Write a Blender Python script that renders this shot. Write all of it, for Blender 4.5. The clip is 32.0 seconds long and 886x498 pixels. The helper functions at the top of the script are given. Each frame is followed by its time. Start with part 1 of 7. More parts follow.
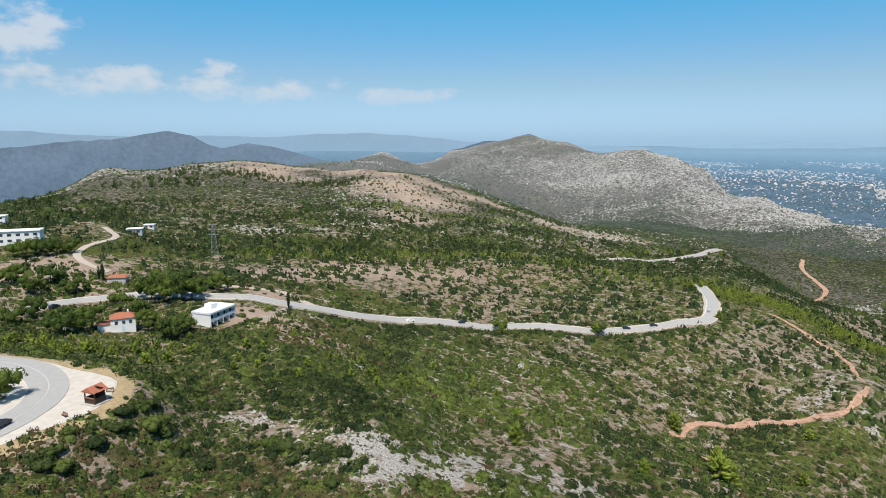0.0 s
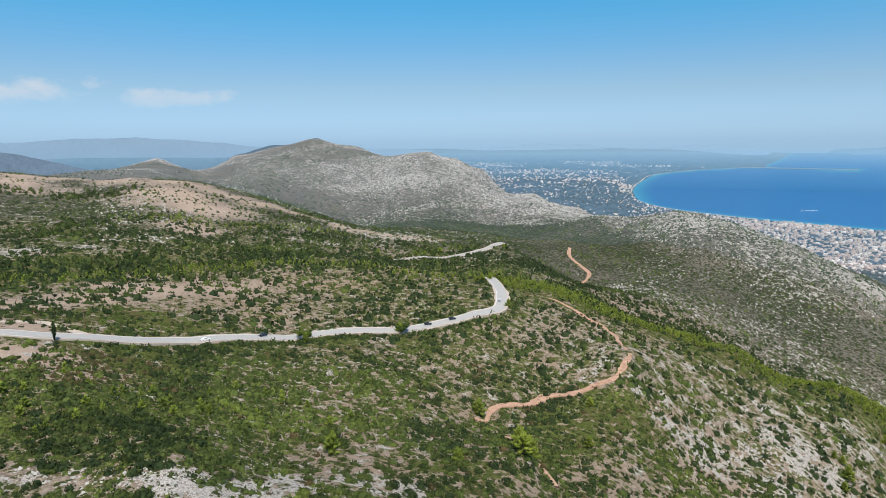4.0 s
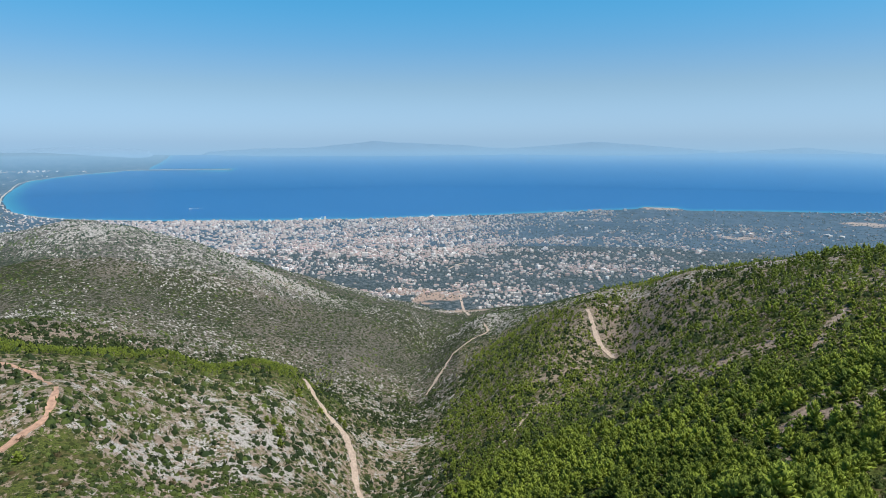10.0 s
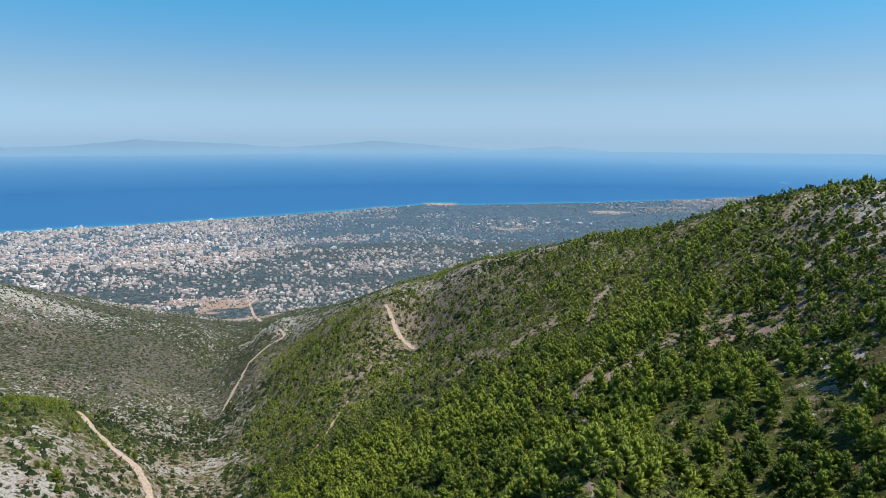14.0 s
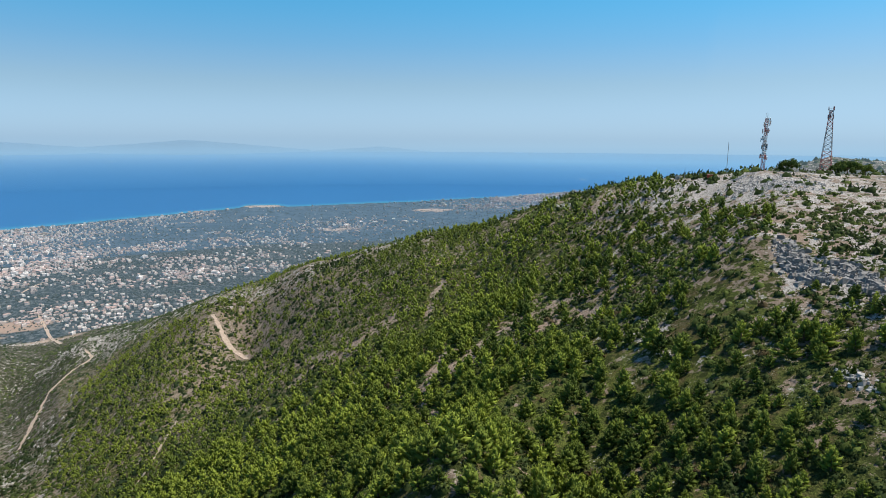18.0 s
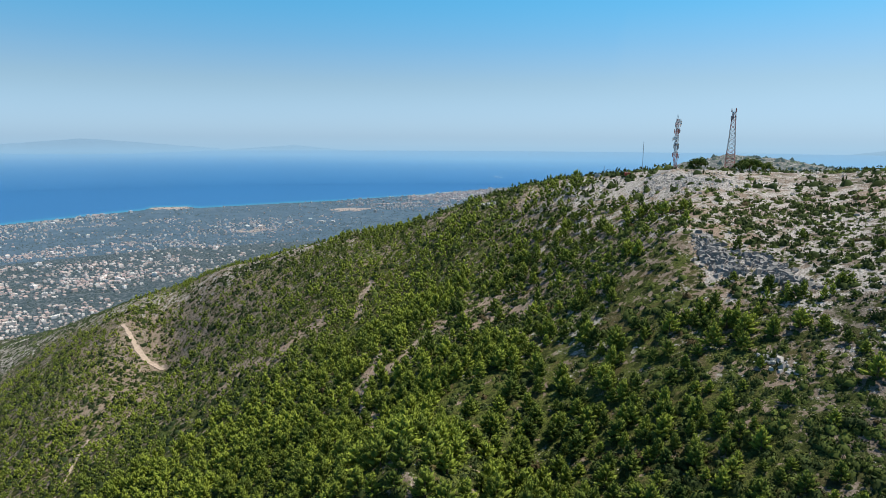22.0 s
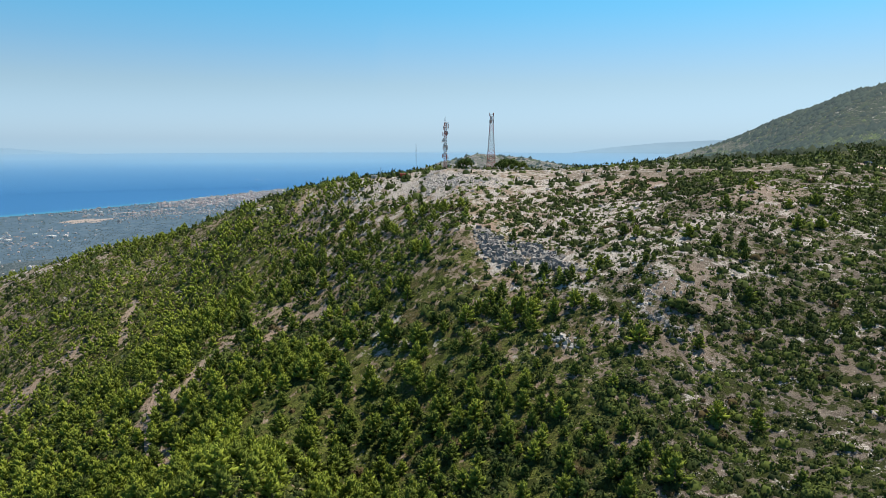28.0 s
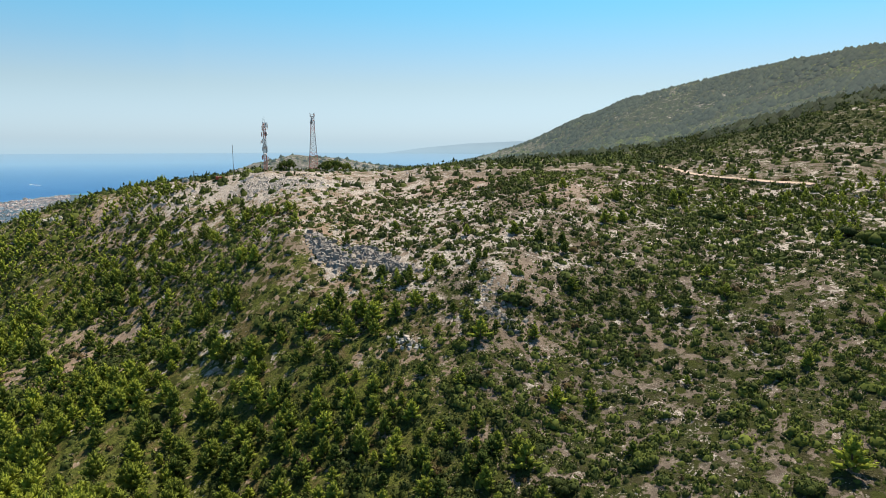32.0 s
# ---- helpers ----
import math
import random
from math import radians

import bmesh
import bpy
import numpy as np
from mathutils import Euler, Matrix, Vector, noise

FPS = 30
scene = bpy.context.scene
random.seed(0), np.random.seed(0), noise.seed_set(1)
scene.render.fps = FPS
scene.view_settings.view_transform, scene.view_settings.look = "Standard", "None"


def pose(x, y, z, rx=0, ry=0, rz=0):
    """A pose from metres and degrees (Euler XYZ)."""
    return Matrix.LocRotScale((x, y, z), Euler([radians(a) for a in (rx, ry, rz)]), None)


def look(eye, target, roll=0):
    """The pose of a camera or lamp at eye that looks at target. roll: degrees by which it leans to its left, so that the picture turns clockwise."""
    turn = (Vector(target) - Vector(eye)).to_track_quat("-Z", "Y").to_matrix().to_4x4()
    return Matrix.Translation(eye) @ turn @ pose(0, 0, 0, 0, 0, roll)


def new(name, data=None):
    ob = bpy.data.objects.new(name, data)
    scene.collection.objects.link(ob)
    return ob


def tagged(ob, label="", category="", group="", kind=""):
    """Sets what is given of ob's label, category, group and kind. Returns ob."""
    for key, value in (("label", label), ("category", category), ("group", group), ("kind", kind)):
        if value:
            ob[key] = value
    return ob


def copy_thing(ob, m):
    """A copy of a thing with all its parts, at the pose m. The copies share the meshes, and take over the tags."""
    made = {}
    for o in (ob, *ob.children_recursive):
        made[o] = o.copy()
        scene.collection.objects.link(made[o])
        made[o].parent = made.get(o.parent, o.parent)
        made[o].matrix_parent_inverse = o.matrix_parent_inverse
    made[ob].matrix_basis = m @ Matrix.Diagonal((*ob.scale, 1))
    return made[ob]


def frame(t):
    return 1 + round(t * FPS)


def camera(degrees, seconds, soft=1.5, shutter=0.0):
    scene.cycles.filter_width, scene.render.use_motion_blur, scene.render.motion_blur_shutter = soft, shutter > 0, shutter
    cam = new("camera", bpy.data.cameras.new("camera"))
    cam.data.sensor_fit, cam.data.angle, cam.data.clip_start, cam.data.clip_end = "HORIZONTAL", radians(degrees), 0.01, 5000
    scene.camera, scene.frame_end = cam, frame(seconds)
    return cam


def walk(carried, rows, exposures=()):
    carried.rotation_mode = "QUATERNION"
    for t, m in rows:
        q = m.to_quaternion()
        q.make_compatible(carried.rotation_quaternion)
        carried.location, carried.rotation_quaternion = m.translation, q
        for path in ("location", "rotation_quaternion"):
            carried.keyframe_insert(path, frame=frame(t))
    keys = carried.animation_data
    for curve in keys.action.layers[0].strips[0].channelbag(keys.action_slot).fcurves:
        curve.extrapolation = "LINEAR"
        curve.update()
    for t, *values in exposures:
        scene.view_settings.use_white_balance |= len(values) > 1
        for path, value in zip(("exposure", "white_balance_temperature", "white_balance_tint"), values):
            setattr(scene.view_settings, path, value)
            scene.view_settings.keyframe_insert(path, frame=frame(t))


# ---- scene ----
cam = camera(70.8, 32.0, soft=0.9)
PATH = [
    (0, (12.58, -26.24, 478.73), (12.58, 269.18, 426.55), -0.08),
    (0.5, (12.13, -25.59, 478.79), (20.96, 269.68, 426.48), 0.02),
    (1, (11.70, -24.97, 478.80), (30.74, 269.84, 426.58), 0.01),
    (1.5, (11.27, -24.40, 478.74), (41.11, 269.54, 426.68), 0.04),
    (2, (10.79, -23.91, 478.65), (51.99, 268.65, 426.60), 0.06),
    (2.5, (10.21, -23.54, 478.54), (62.79, 267.24, 426.77), 0.09),
    (4.5, (9.52, -23.25, 478.48), (127.56, 247.80, 427.51), -0.55),
    (5, (8.73, -22.91, 478.51), (151.76, 235.80, 427.41), -0.42),
    (5.5, (7.93, -22.44, 478.60), (174.71, 221.64, 427.49), -0.36),
    (6, (7.17, -21.84, 478.69), (196.03, 205.58, 427.58), -0.36),
    (6.5, (6.41, -21.17, 478.76), (214.31, 189.02, 427.77), -0.32),
    (7, (5.64, -20.49, 478.84), (226.85, 175.59, 427.65), -0.26),
    (7.5, (4.86, -19.75, 478.94), (235.80, 164.79, 427.84), -0.29),
    (8, (4.15, -18.87, 479.05), (247.34, 149.19, 427.93), -0.16),
    (8.5, (3.64, -17.81, 479.14), (259.67, 129.95, 427.99), -0.12),
    (9, (3.34, -16.70, 479.20), (270.17, 110.53, 428.05), -0.21),
    (9.5, (3.12, -15.63, 479.26), (277.80, 93.51, 427.87), -0.18),
    (10, (2.81, -14.65, 479.27), (283.01, 79.38, 427.81), -0.21),
    (10.5, (2.38, -13.72, 479.22), (288.54, 60.23, 427.80), -0.22),
    (11, (1.92, -12.74, 479.21), (291.38, 47.05, 427.86), -0.39),
    (11.5, (1.55, -11.64, 479.29), (292.66, 39.31, 427.71), -0.41),
    (12, (1.31, -10.44, 479.44), (294.16, 29.17, 427.76), -0.29),
    (12.5, (1.12, -9.10, 479.60), (295.45, 17.10, 427.79), -0.28),
    (13, (0.92, -7.49, 479.75), (296.12, 5.17, 427.82), -0.13),
    (13.5, (0.68, -5.56, 479.88), (296.13, -4.56, 427.83), -0.02),
    (15.5, (0.40, -3.55, 479.99), (294.94, -26.05, 427.65), 0.06),
    (16, (0.13, -1.90, 480.06), (293.49, -36.98, 427.99), 0.19),
    (16.5, (-0.02, -0.80, 480.10), (291.20, -50.98, 428.39), 0.28),
    (17, (-0.03, -0.05, 480.14), (288.41, -64.43, 428.54), 0.29),
    (17.5, (0.08, 0.57, 480.22), (285.02, -77.67, 428.37), 0.30),
    (18, (0.27, 1.21, 480.29), (282.47, -86.29, 428.24), 0.28),
    (18.5, (0.51, 1.89, 480.32), (282.01, -87.88, 428.36), 0.26),
    (19, (0.75, 2.63, 480.32), (280.29, -93.01, 428.26), 0.31),
    (19.5, (0.97, 3.41, 480.33), (278.98, -96.62, 428.29), 0.33),
    (20, (1.22, 4.19, 480.39), (278.67, -97.38, 428.41), 0.30),
    (20.5, (1.52, 4.97, 480.52), (276.08, -104.14, 428.43), 0.31),
    (21, (1.87, 5.76, 480.71), (273.57, -110.34, 428.73), 0.29),
    (21.5, (2.28, 6.56, 480.94), (272.63, -112.54, 428.71), 0.21),
    (22, (2.73, 7.33, 481.08), (270.63, -117.00, 428.40), 0.27),
    (22.5, (3.17, 8.09, 481.07), (268.40, -121.98, 428.78), 0.25),
    (23, (3.59, 8.89, 481.03), (265.72, -127.44, 429.04), 0.28),
    (23.5, (4.04, 9.77, 481.11), (262.09, -134.14, 429.10), 0.33),
    (24, (4.58, 10.66, 481.29), (257.36, -142.18, 428.94), 0.33),
    (24.5, (5.21, 11.50, 481.46), (251.52, -151.58, 429.15), 0.34),
    (25, (6.00, 12.30, 481.58), (244.89, -161.54, 429.49), 0.25),
    (25.5, (7.01, 13.13, 481.67), (238.78, -170.08, 429.52), 0.27),
    (27.5, (8.16, 13.92, 481.78), (219.13, -192.99, 430.00), 0.09),
    (28, (9.20, 14.52, 481.89), (212.81, -199.60, 429.95), 0.11),
    (28.5, (10.02, 14.87, 481.98), (204.70, -207.41, 430.12), 0.14),
    (29, (10.69, 15.07, 482.07), (195.59, -215.43, 430.33), 0.08),
    (29.5, (11.36, 15.20, 482.15), (186.21, -223.05, 430.54), 0.07),
    (30, (12.12, 15.30, 482.22), (175.65, -230.88, 430.69), 0.05),
    (30.5, (12.94, 15.41, 482.28), (168.06, -236.14, 430.70), 0.03),
    (31, (13.77, 15.53, 482.32), (164.93, -238.40, 430.62), 0.09),
    (31.5, (14.60, 15.61, 482.33), (157.05, -243.32, 430.72), 0.16),
    (32, (15.43, 15.65, 482.30), (148.34, -248.34, 430.88), 0.30),
]
EXPOSURES = [(0, 0.10, 6800, 10), (9, 0.05, 6450, 10), (16, 0.10, 6650, 10), (22, 0.15, 6850, 10), (28, 0.24, 7250, 11), (32, 0.37, 8150, 13)]
walk(cam, [(t, look(eye, target, roll)) for t, eye, target, roll in PATH], EXPOSURES)

# ---- light ----
SUN_BEARING, SUN_HEIGHT = 187.0, 62.0


def bearing(deg, dist=1.0):
    """The plan vector at a compass bearing (clockwise from +y)."""
    return dist * math.sin(radians(deg)), dist * math.cos(radians(deg))


def N(tree, kind, **sets):
    node = tree.nodes.new(kind)
    for k, v in sets.items():
        if k in node.inputs:
            node.inputs[k].default_value = v
        elif k == "operation":
            node.operation = v
        elif k == "use_clamp":
            node.use_clamp = v
        elif k == "data_type":
            node.data_type = v
        elif k == "blend_type":
            node.blend_type = v
        elif k == "interpolation_type":
            node.interpolation_type = v
        elif k == "sky_type":
            node.sky_type = v
        elif k == "sun_disc":
            node.sun_disc = v
        elif k == "sun_elevation":
            node.sun_elevation = v
        elif k == "sun_rotation":
            node.sun_rotation = v
        elif k == "altitude":
            node.altitude = v
        elif k == "air_density":
            node.air_density = v
        elif k == "dust_density":
            node.dust_density = v
        elif k == "ozone_density":
            node.ozone_density = v
        elif k == "feature":
            node.feature = v
        elif k == "attribute_name":
            node.attribute_name = v
    return node


def make_world():
    world = bpy.data.worlds.new("sky")
    scene.world = world
    world.use_nodes = True
    tree = world.node_tree
    tree.nodes.clear()
    out = N(tree, "ShaderNodeOutputWorld")
    bg = N(tree, "ShaderNodeBackground", Strength=0.10)
    sky = N(tree, "ShaderNodeTexSky", sky_type="NISHITA", sun_disc=False, sun_elevation=radians(SUN_HEIGHT),
            sun_rotation=radians(SUN_BEARING), altitude=100.0, air_density=1.0, dust_density=0.6, ozone_density=4.0)
    # fair-weather clouds low in the north-west
    coord = N(tree, "ShaderNodeTexCoord")
    stretch = N(tree, "ShaderNodeMapping")
    stretch.inputs["Scale"].default_value = (16, 16, 30)
    puff = N(tree, "ShaderNodeTexNoise", Scale=1.0, Detail=7.0, Roughness=0.58)
    where = N(tree, "ShaderNodeMapping")
    tree.links.new(coord.outputs["Generated"], stretch.inputs["Vector"])
    tree.links.new(stretch.outputs["Vector"], puff.inputs["Vector"])
    split = N(tree, "ShaderNodeSeparateXYZ")
    tree.links.new(coord.outputs["Generated"], split.inputs["Vector"])

    def ramp(source, lo, hi, a=0.0, b=1.0):
        m = N(tree, "ShaderNodeMapRange", interpolation_type="SMOOTHSTEP")
        for key, value in (("From Min", lo), ("From Max", hi), ("To Min", a), ("To Max", b)):
            m.inputs[key].default_value = value
        tree.links.new(source, m.inputs["Value"])
        return m.outputs["Result"]

    def times(a, b):
        m = N(tree, "ShaderNodeMath", operation="MULTIPLY")
        tree.links.new(a, m.inputs[0])
        tree.links.new(b, m.inputs[1])
        return m.outputs[0]

    def sum_of(op, a, c):
        m = N(tree, "ShaderNodeMath", operation=op)
        for key, value in ((0, a), (1, c)):
            if isinstance(value, float):
                m.inputs[key].default_value = value
            else:
                tree.links.new(value, m.inputs[key])
        return m.outputs[0]

    # a tall heap in the north-west and a low broken bank beside it: centre, half-width, half-height
    heaps = None
    for cx, cz, wx, wz in ((-0.555, 0.140, 0.085, 0.042), (-0.47, 0.080, 0.115, 0.024), (-0.335, 0.088, 0.07, 0.026), (-0.25, 0.070, 0.12, 0.020),
                           (-0.06, 0.066, 0.11, 0.015), (-0.75, 0.10, 0.12, 0.03)):
        ex = sum_of("DIVIDE", sum_of("SUBTRACT", split.outputs["X"], cx), wx)
        ez = sum_of("DIVIDE", sum_of("SUBTRACT", split.outputs["Z"], cz), wz)
        lobe = sum_of("SUBTRACT", 1.0, sum_of("ADD", times(ex, ex), times(ez, ez)))
        heaps = lobe if heaps is None else sum_of("MAXIMUM", heaps, lobe)
    body = sum_of("ADD", sum_of("MAXIMUM", heaps, -1.5), sum_of("MULTIPLY", sum_of("SUBTRACT", puff.outputs["Fac"], 0.56), 4.6))
    mask = times(times(ramp(split.outputs["Y"], 0.3, 0.5), ramp(body, -0.2, 0.95, 0.0, 0.72)), ramp(split.outputs["Z"], 0.035, 0.085, 0.25, 1.0))
    # clear summer air: deep blue overhead, milky blue at the horizon
    milk = N(tree, "ShaderNodeMix", data_type="RGBA")
    milk.inputs[6].default_value, milk.inputs[7].default_value = (0.72, 1.10, 1.88, 1), (0.74, 0.93, 1.12, 1)
    tree.links.new(ramp(split.outputs["Z"], -0.01, 0.09), milk.inputs["Factor"])
    hue = N(tree, "ShaderNodeMix", data_type="RGBA")
    hue.inputs[7].default_value = (0.37, 1.16, 1.36, 1)
    tree.links.new(ramp(split.outputs["Z"], 0.07, 0.24), hue.inputs["Factor"])
    tree.links.new(milk.outputs[2], hue.inputs[6])
    deep = N(tree, "ShaderNodeMix", data_type="RGBA")
    deep.inputs[7].default_value = (0.36, 0.70, 0.85, 1)
    tree.links.new(ramp(split.outputs["Z"], 0.24, 0.6), deep.inputs["Factor"])
    tree.links.new(hue.outputs[2], deep.inputs[6])
    air = N(tree, "ShaderNodeMix", data_type="RGBA", blend_type="MULTIPLY")
    air.inputs["Factor"].default_value = 1.0
    tree.links.new(sky.outputs["Color"], air.inputs[6])
    tree.links.new(deep.outputs[2], air.inputs[7])
    mix = N(tree, "ShaderNodeMix", data_type="RGBA")
    tree.links.new(mask, mix.inputs["Factor"])
    tree.links.new(air.outputs[2], mix.inputs[6])
    mix.inputs[7].default_value = (6.6, 7.0, 7.7, 1)
    tree.links.new(mix.outputs[2], bg.inputs["Color"])
    tree.links.new(bg.outputs["Background"], out.inputs["Surface"])


make_world()
sun = new("sun", bpy.data.lights.new("sun", "SUN"))
sun.data.energy, sun.data.angle, sun.data.color = 5.0, radians(0.53), (1.0, 0.96, 0.90)
sx, sy = bearing(SUN_BEARING, math.cos(radians(SUN_HEIGHT)))
sun.matrix_world = look((sx * 900, sy * 900, math.sin(radians(SUN_HEIGHT)) * 900 + 480), (0, 0, 480))

# ---- materials ----


def plain(name, colour, rough=0.8, metal=0.0, grain=6.0, vary=0.25, bump=0.0, coords="Object"):
    """A solid material with a little grain at two scales."""
    m = bpy.data.materials.new(name)
    m.use_nodes = True
    t = m.node_tree
    bsdf = t.nodes["Principled BSDF"]
    bsdf.inputs["Roughness"].default_value = rough
    bsdf.inputs["Metallic"].default_value = metal
    coord = N(t, "ShaderNodeTexCoord")
    fine = N(t, "ShaderNodeTexNoise", Scale=grain, Detail=5.0, Roughness=0.65)
    t.links.new(coord.outputs[coords], fine.inputs["Vector"])
    mix = N(t, "ShaderNodeMix", data_type="RGBA")
    mix.inputs[6].default_value = (*[c * (1 - vary) for c in colour], 1)
    mix.inputs[7].default_value = (*[min(1, c * (1 + vary)) for c in colour], 1)
    t.links.new(fine.outputs["Fac"], mix.inputs["Factor"])
    t.links.new(mix.outputs[2], bsdf.inputs["Base Color"])
    if bump:
        b = N(t, "ShaderNodeBump", Strength=bump, Distance=0.1)
        t.links.new(fine.outputs["Fac"], b.inputs["Height"])
        t.links.new(b.outputs["Normal"], bsdf.inputs["Normal"])
    return m


def foliage(name, dark, light, dry=None, through_light=0.0):
    """Leaves; the attribute 'tone' (one value a plant) runs from dark to light, to dry at the top end."""
    m = bpy.data.materials.new(name)
    m.use_nodes = True
    t = m.node_tree
    bsdf = t.nodes["Principled BSDF"]
    bsdf.inputs["Roughness"].default_value = 0.75
    bsdf.inputs["Specular IOR Level"].default_value = 0.03
    tone = N(t, "ShaderNodeAttribute", attribute_name="tone")
    ramp = N(t, "ShaderNodeValToRGB")
    ramp.color_ramp.elements[0].color = (*dark, 1)
    ramp.color_ramp.elements[1].color = (*light, 1)
    ramp.color_ramp.elements[1].position = 0.8
    if dry:
        e = ramp.color_ramp.elements.new(0.97)
        e.color = (*dry, 1)
    island = N(t, "ShaderNodeNewGeometry")
    hsv = N(t, "ShaderNodeHueSaturation")
    val = N(t, "ShaderNodeMapRange")
    val.inputs["To Min"].default_value, val.inputs["To Max"].default_value = 0.82, 1.2
    t.links.new(island.outputs["Random Per Island"], val.inputs["Value"])
    t.links.new(val.outputs["Result"], hsv.inputs["Value"])
    t.links.new(tone.outputs["Fac"], ramp.inputs["Fac"])
    t.links.new(ramp.outputs["Color"], hsv.inputs["Color"])
    t.links.new(hsv.outputs["Color"], bsdf.inputs["Base Color"])
    if through_light:
        thin_leaf = N(t, "ShaderNodeBsdfTranslucent")
        t.links.new(hsv.outputs["Color"], thin_leaf.inputs["Color"])
        blend = N(t, "ShaderNodeMixShader")
        blend.inputs[0].default_value = through_light
        t.links.new(bsdf.outputs[0], blend.inputs[1])
        t.links.new(thin_leaf.outputs[0], blend.inputs[2])
        t.links.new(blend.outputs[0], t.nodes["Material Output"].inputs["Surface"])
    return m


def ground_material():
    """Bare ground: limestone, soil and low herbs, by the attributes rock, green and soil."""
    m = bpy.data.materials.new("hillside")
    m.use_nodes = True
    t = m.node_tree
    bsdf = t.nodes["Principled BSDF"]
    bsdf.inputs["Roughness"].default_value = 0.95
    bsdf.inputs["Specular IOR Level"].default_value = 0.02
    coord = N(t, "ShaderNodeTexCoord")

    def noise_of(scale, detail=6.0, rough=0.6):
        n = N(t, "ShaderNodeTexNoise", Scale=scale, Detail=detail, Roughness=rough)
        t.links.new(coord.outputs["Object"], n.inputs["Vector"])
        return n.outputs["Fac"]

    def math_of(op, a, b):
        n = N(t, "ShaderNodeMath", operation=op, use_clamp=False)
        for k, v in ((0, a), (1, b)):
            if isinstance(v, (int, float)):
                n.inputs[k].default_value = v
            else:
                t.links.new(v, n.inputs[k])
        return n.outputs[0]

    def step(v, lo, hi):
        n = N(t, "ShaderNodeMapRange", interpolation_type="SMOOTHSTEP")
        n.inputs["From Min"].default_value, n.inputs["From Max"].default_value = lo, hi
        t.links.new(v, n.inputs["Value"])
        return n.outputs["Result"]

    def mix(f, a, b):
        n = N(t, "ShaderNodeMix", data_type="RGBA")
        t.links.new(f, n.inputs["Factor"])
        for k, v in ((6, a), (7, b)):
            if isinstance(v, tuple):
                n.inputs[k].default_value = (*v, 1)
            else:
                t.links.new(v, n.inputs[k])
        return n.outputs[2]

    rock = N(t, "ShaderNodeAttribute", attribute_name="rock").outputs["Fac"]
    green = N(t, "ShaderNodeAttribute", attribute_name="green").outputs["Fac"]
    soil = N(t, "ShaderNodeAttribute", attribute_name="soil").outputs["Fac"]
    n_big, n_mid, n_small, n_tiny = noise_of(0.02), noise_of(0.10, 8, 0.68), noise_of(0.5, 6, 0.7), noise_of(2.4, 4, 0.7)

    def pebbles(scale, size, offset):
        """Separate blots of about one over scale metres."""
        shift = N(t, "ShaderNodeMapping")
        shift.inputs["Location"].default_value = (offset, offset * 0.7, 0)
        t.links.new(coord.outputs["Object"], shift.inputs["Vector"])
        v = N(t, "ShaderNodeTexVoronoi", feature="F1", Scale=scale, Randomness=1.0)
        t.links.new(shift.outputs["Vector"], v.inputs["Vector"])
        return step(math_of("ADD", v.outputs["Distance"], math_of("MULTIPLY", n_tiny, 0.35)), size + 0.17 + 0.08, size + 0.17)

    def clumps(scale, offset, detail=5.0, rough=0.62):
        shift = N(t, "ShaderNodeMapping")
        shift.inputs["Location"].default_value = (offset, offset * 0.6, offset * 0.3)
        t.links.new(coord.outputs["Object"], shift.inputs["Vector"])
        n = N(t, "ShaderNodeTexNoise", Scale=scale, Detail=detail, Roughness=rough)
        t.links.new(shift.outputs["Vector"], n.inputs["Vector"])
        return n.outputs["Fac"]

    # stony grey ground, which also holds the painted haze greying of the far hills
    grey = N(t, "ShaderNodeAttribute", attribute_name="scree").outputs["Fac"]
    earth = mix(step(n_small, 0.35, 0.65), (0.150, 0.116, 0.088), (0.36, 0.295, 0.235))
    earth = mix(step(n_big, 0.4, 0.65), earth, mix(n_tiny, (0.19, 0.136, 0.100), (0.37, 0.285, 0.220)))
    earth = mix(grey, earth, mix(step(n_small, 0.35, 0.65), (0.084, 0.077, 0.066), (0.176, 0.158, 0.138)))
    earth = mix(soil, earth, mix(n_small, (0.29, 0.21, 0.155), (0.46, 0.365, 0.295)))
    # limestone in crisp patches of a few metres, by the share that the ground gives it
    stone = mix(step(n_tiny, 0.35, 0.62), (0.27, 0.25, 0.23), (0.56, 0.52, 0.475))
    crack = N(t, "ShaderNodeTexVoronoi", feature="DISTANCE_TO_EDGE", Scale=1.1)
    bend = N(t, "ShaderNodeTexNoise", Scale=0.7, Detail=4.0)
    t.links.new(coord.outputs["Object"], bend.inputs["Vector"])
    warp = N(t, "ShaderNodeMix", data_type="RGBA", blend_type="LINEAR_LIGHT")
    warp.inputs["Factor"].default_value = 0.9
    t.links.new(coord.outputs["Object"], warp.inputs[6])
    t.links.new(bend.outputs["Color"], warp.inputs[7])
    t.links.new(warp.outputs[2], crack.inputs["Vector"])
    stone = mix(step(math_of("ADD", crack.outputs["Distance"], math_of("MULTIPLY", n_tiny, 0.12)), 0.06, 0.17), (0.20, 0.178, 0.155), stone)
    rock_n = math_of("ADD", math_of("MULTIPLY", clumps(0.125, 40.0, 6.0, 0.66), 0.8), math_of("MULTIPLY", n_small, 0.2))
    rock_v = math_of("ADD", rock_n, math_of("MULTIPLY", math_of("SUBTRACT", rock, 0.5), 0.30))
    # dwarf scrub: green and brown cushions, darkest in the thickets
    herb = mix(step(n_tiny, 0.35, 0.65), (0.034, 0.050, 0.014), (0.135, 0.155, 0.040))
    herb = mix(step(n_mid, 0.47, 0.6), herb, mix(n_tiny, (0.052, 0.048, 0.022), (0.150, 0.125, 0.055)))
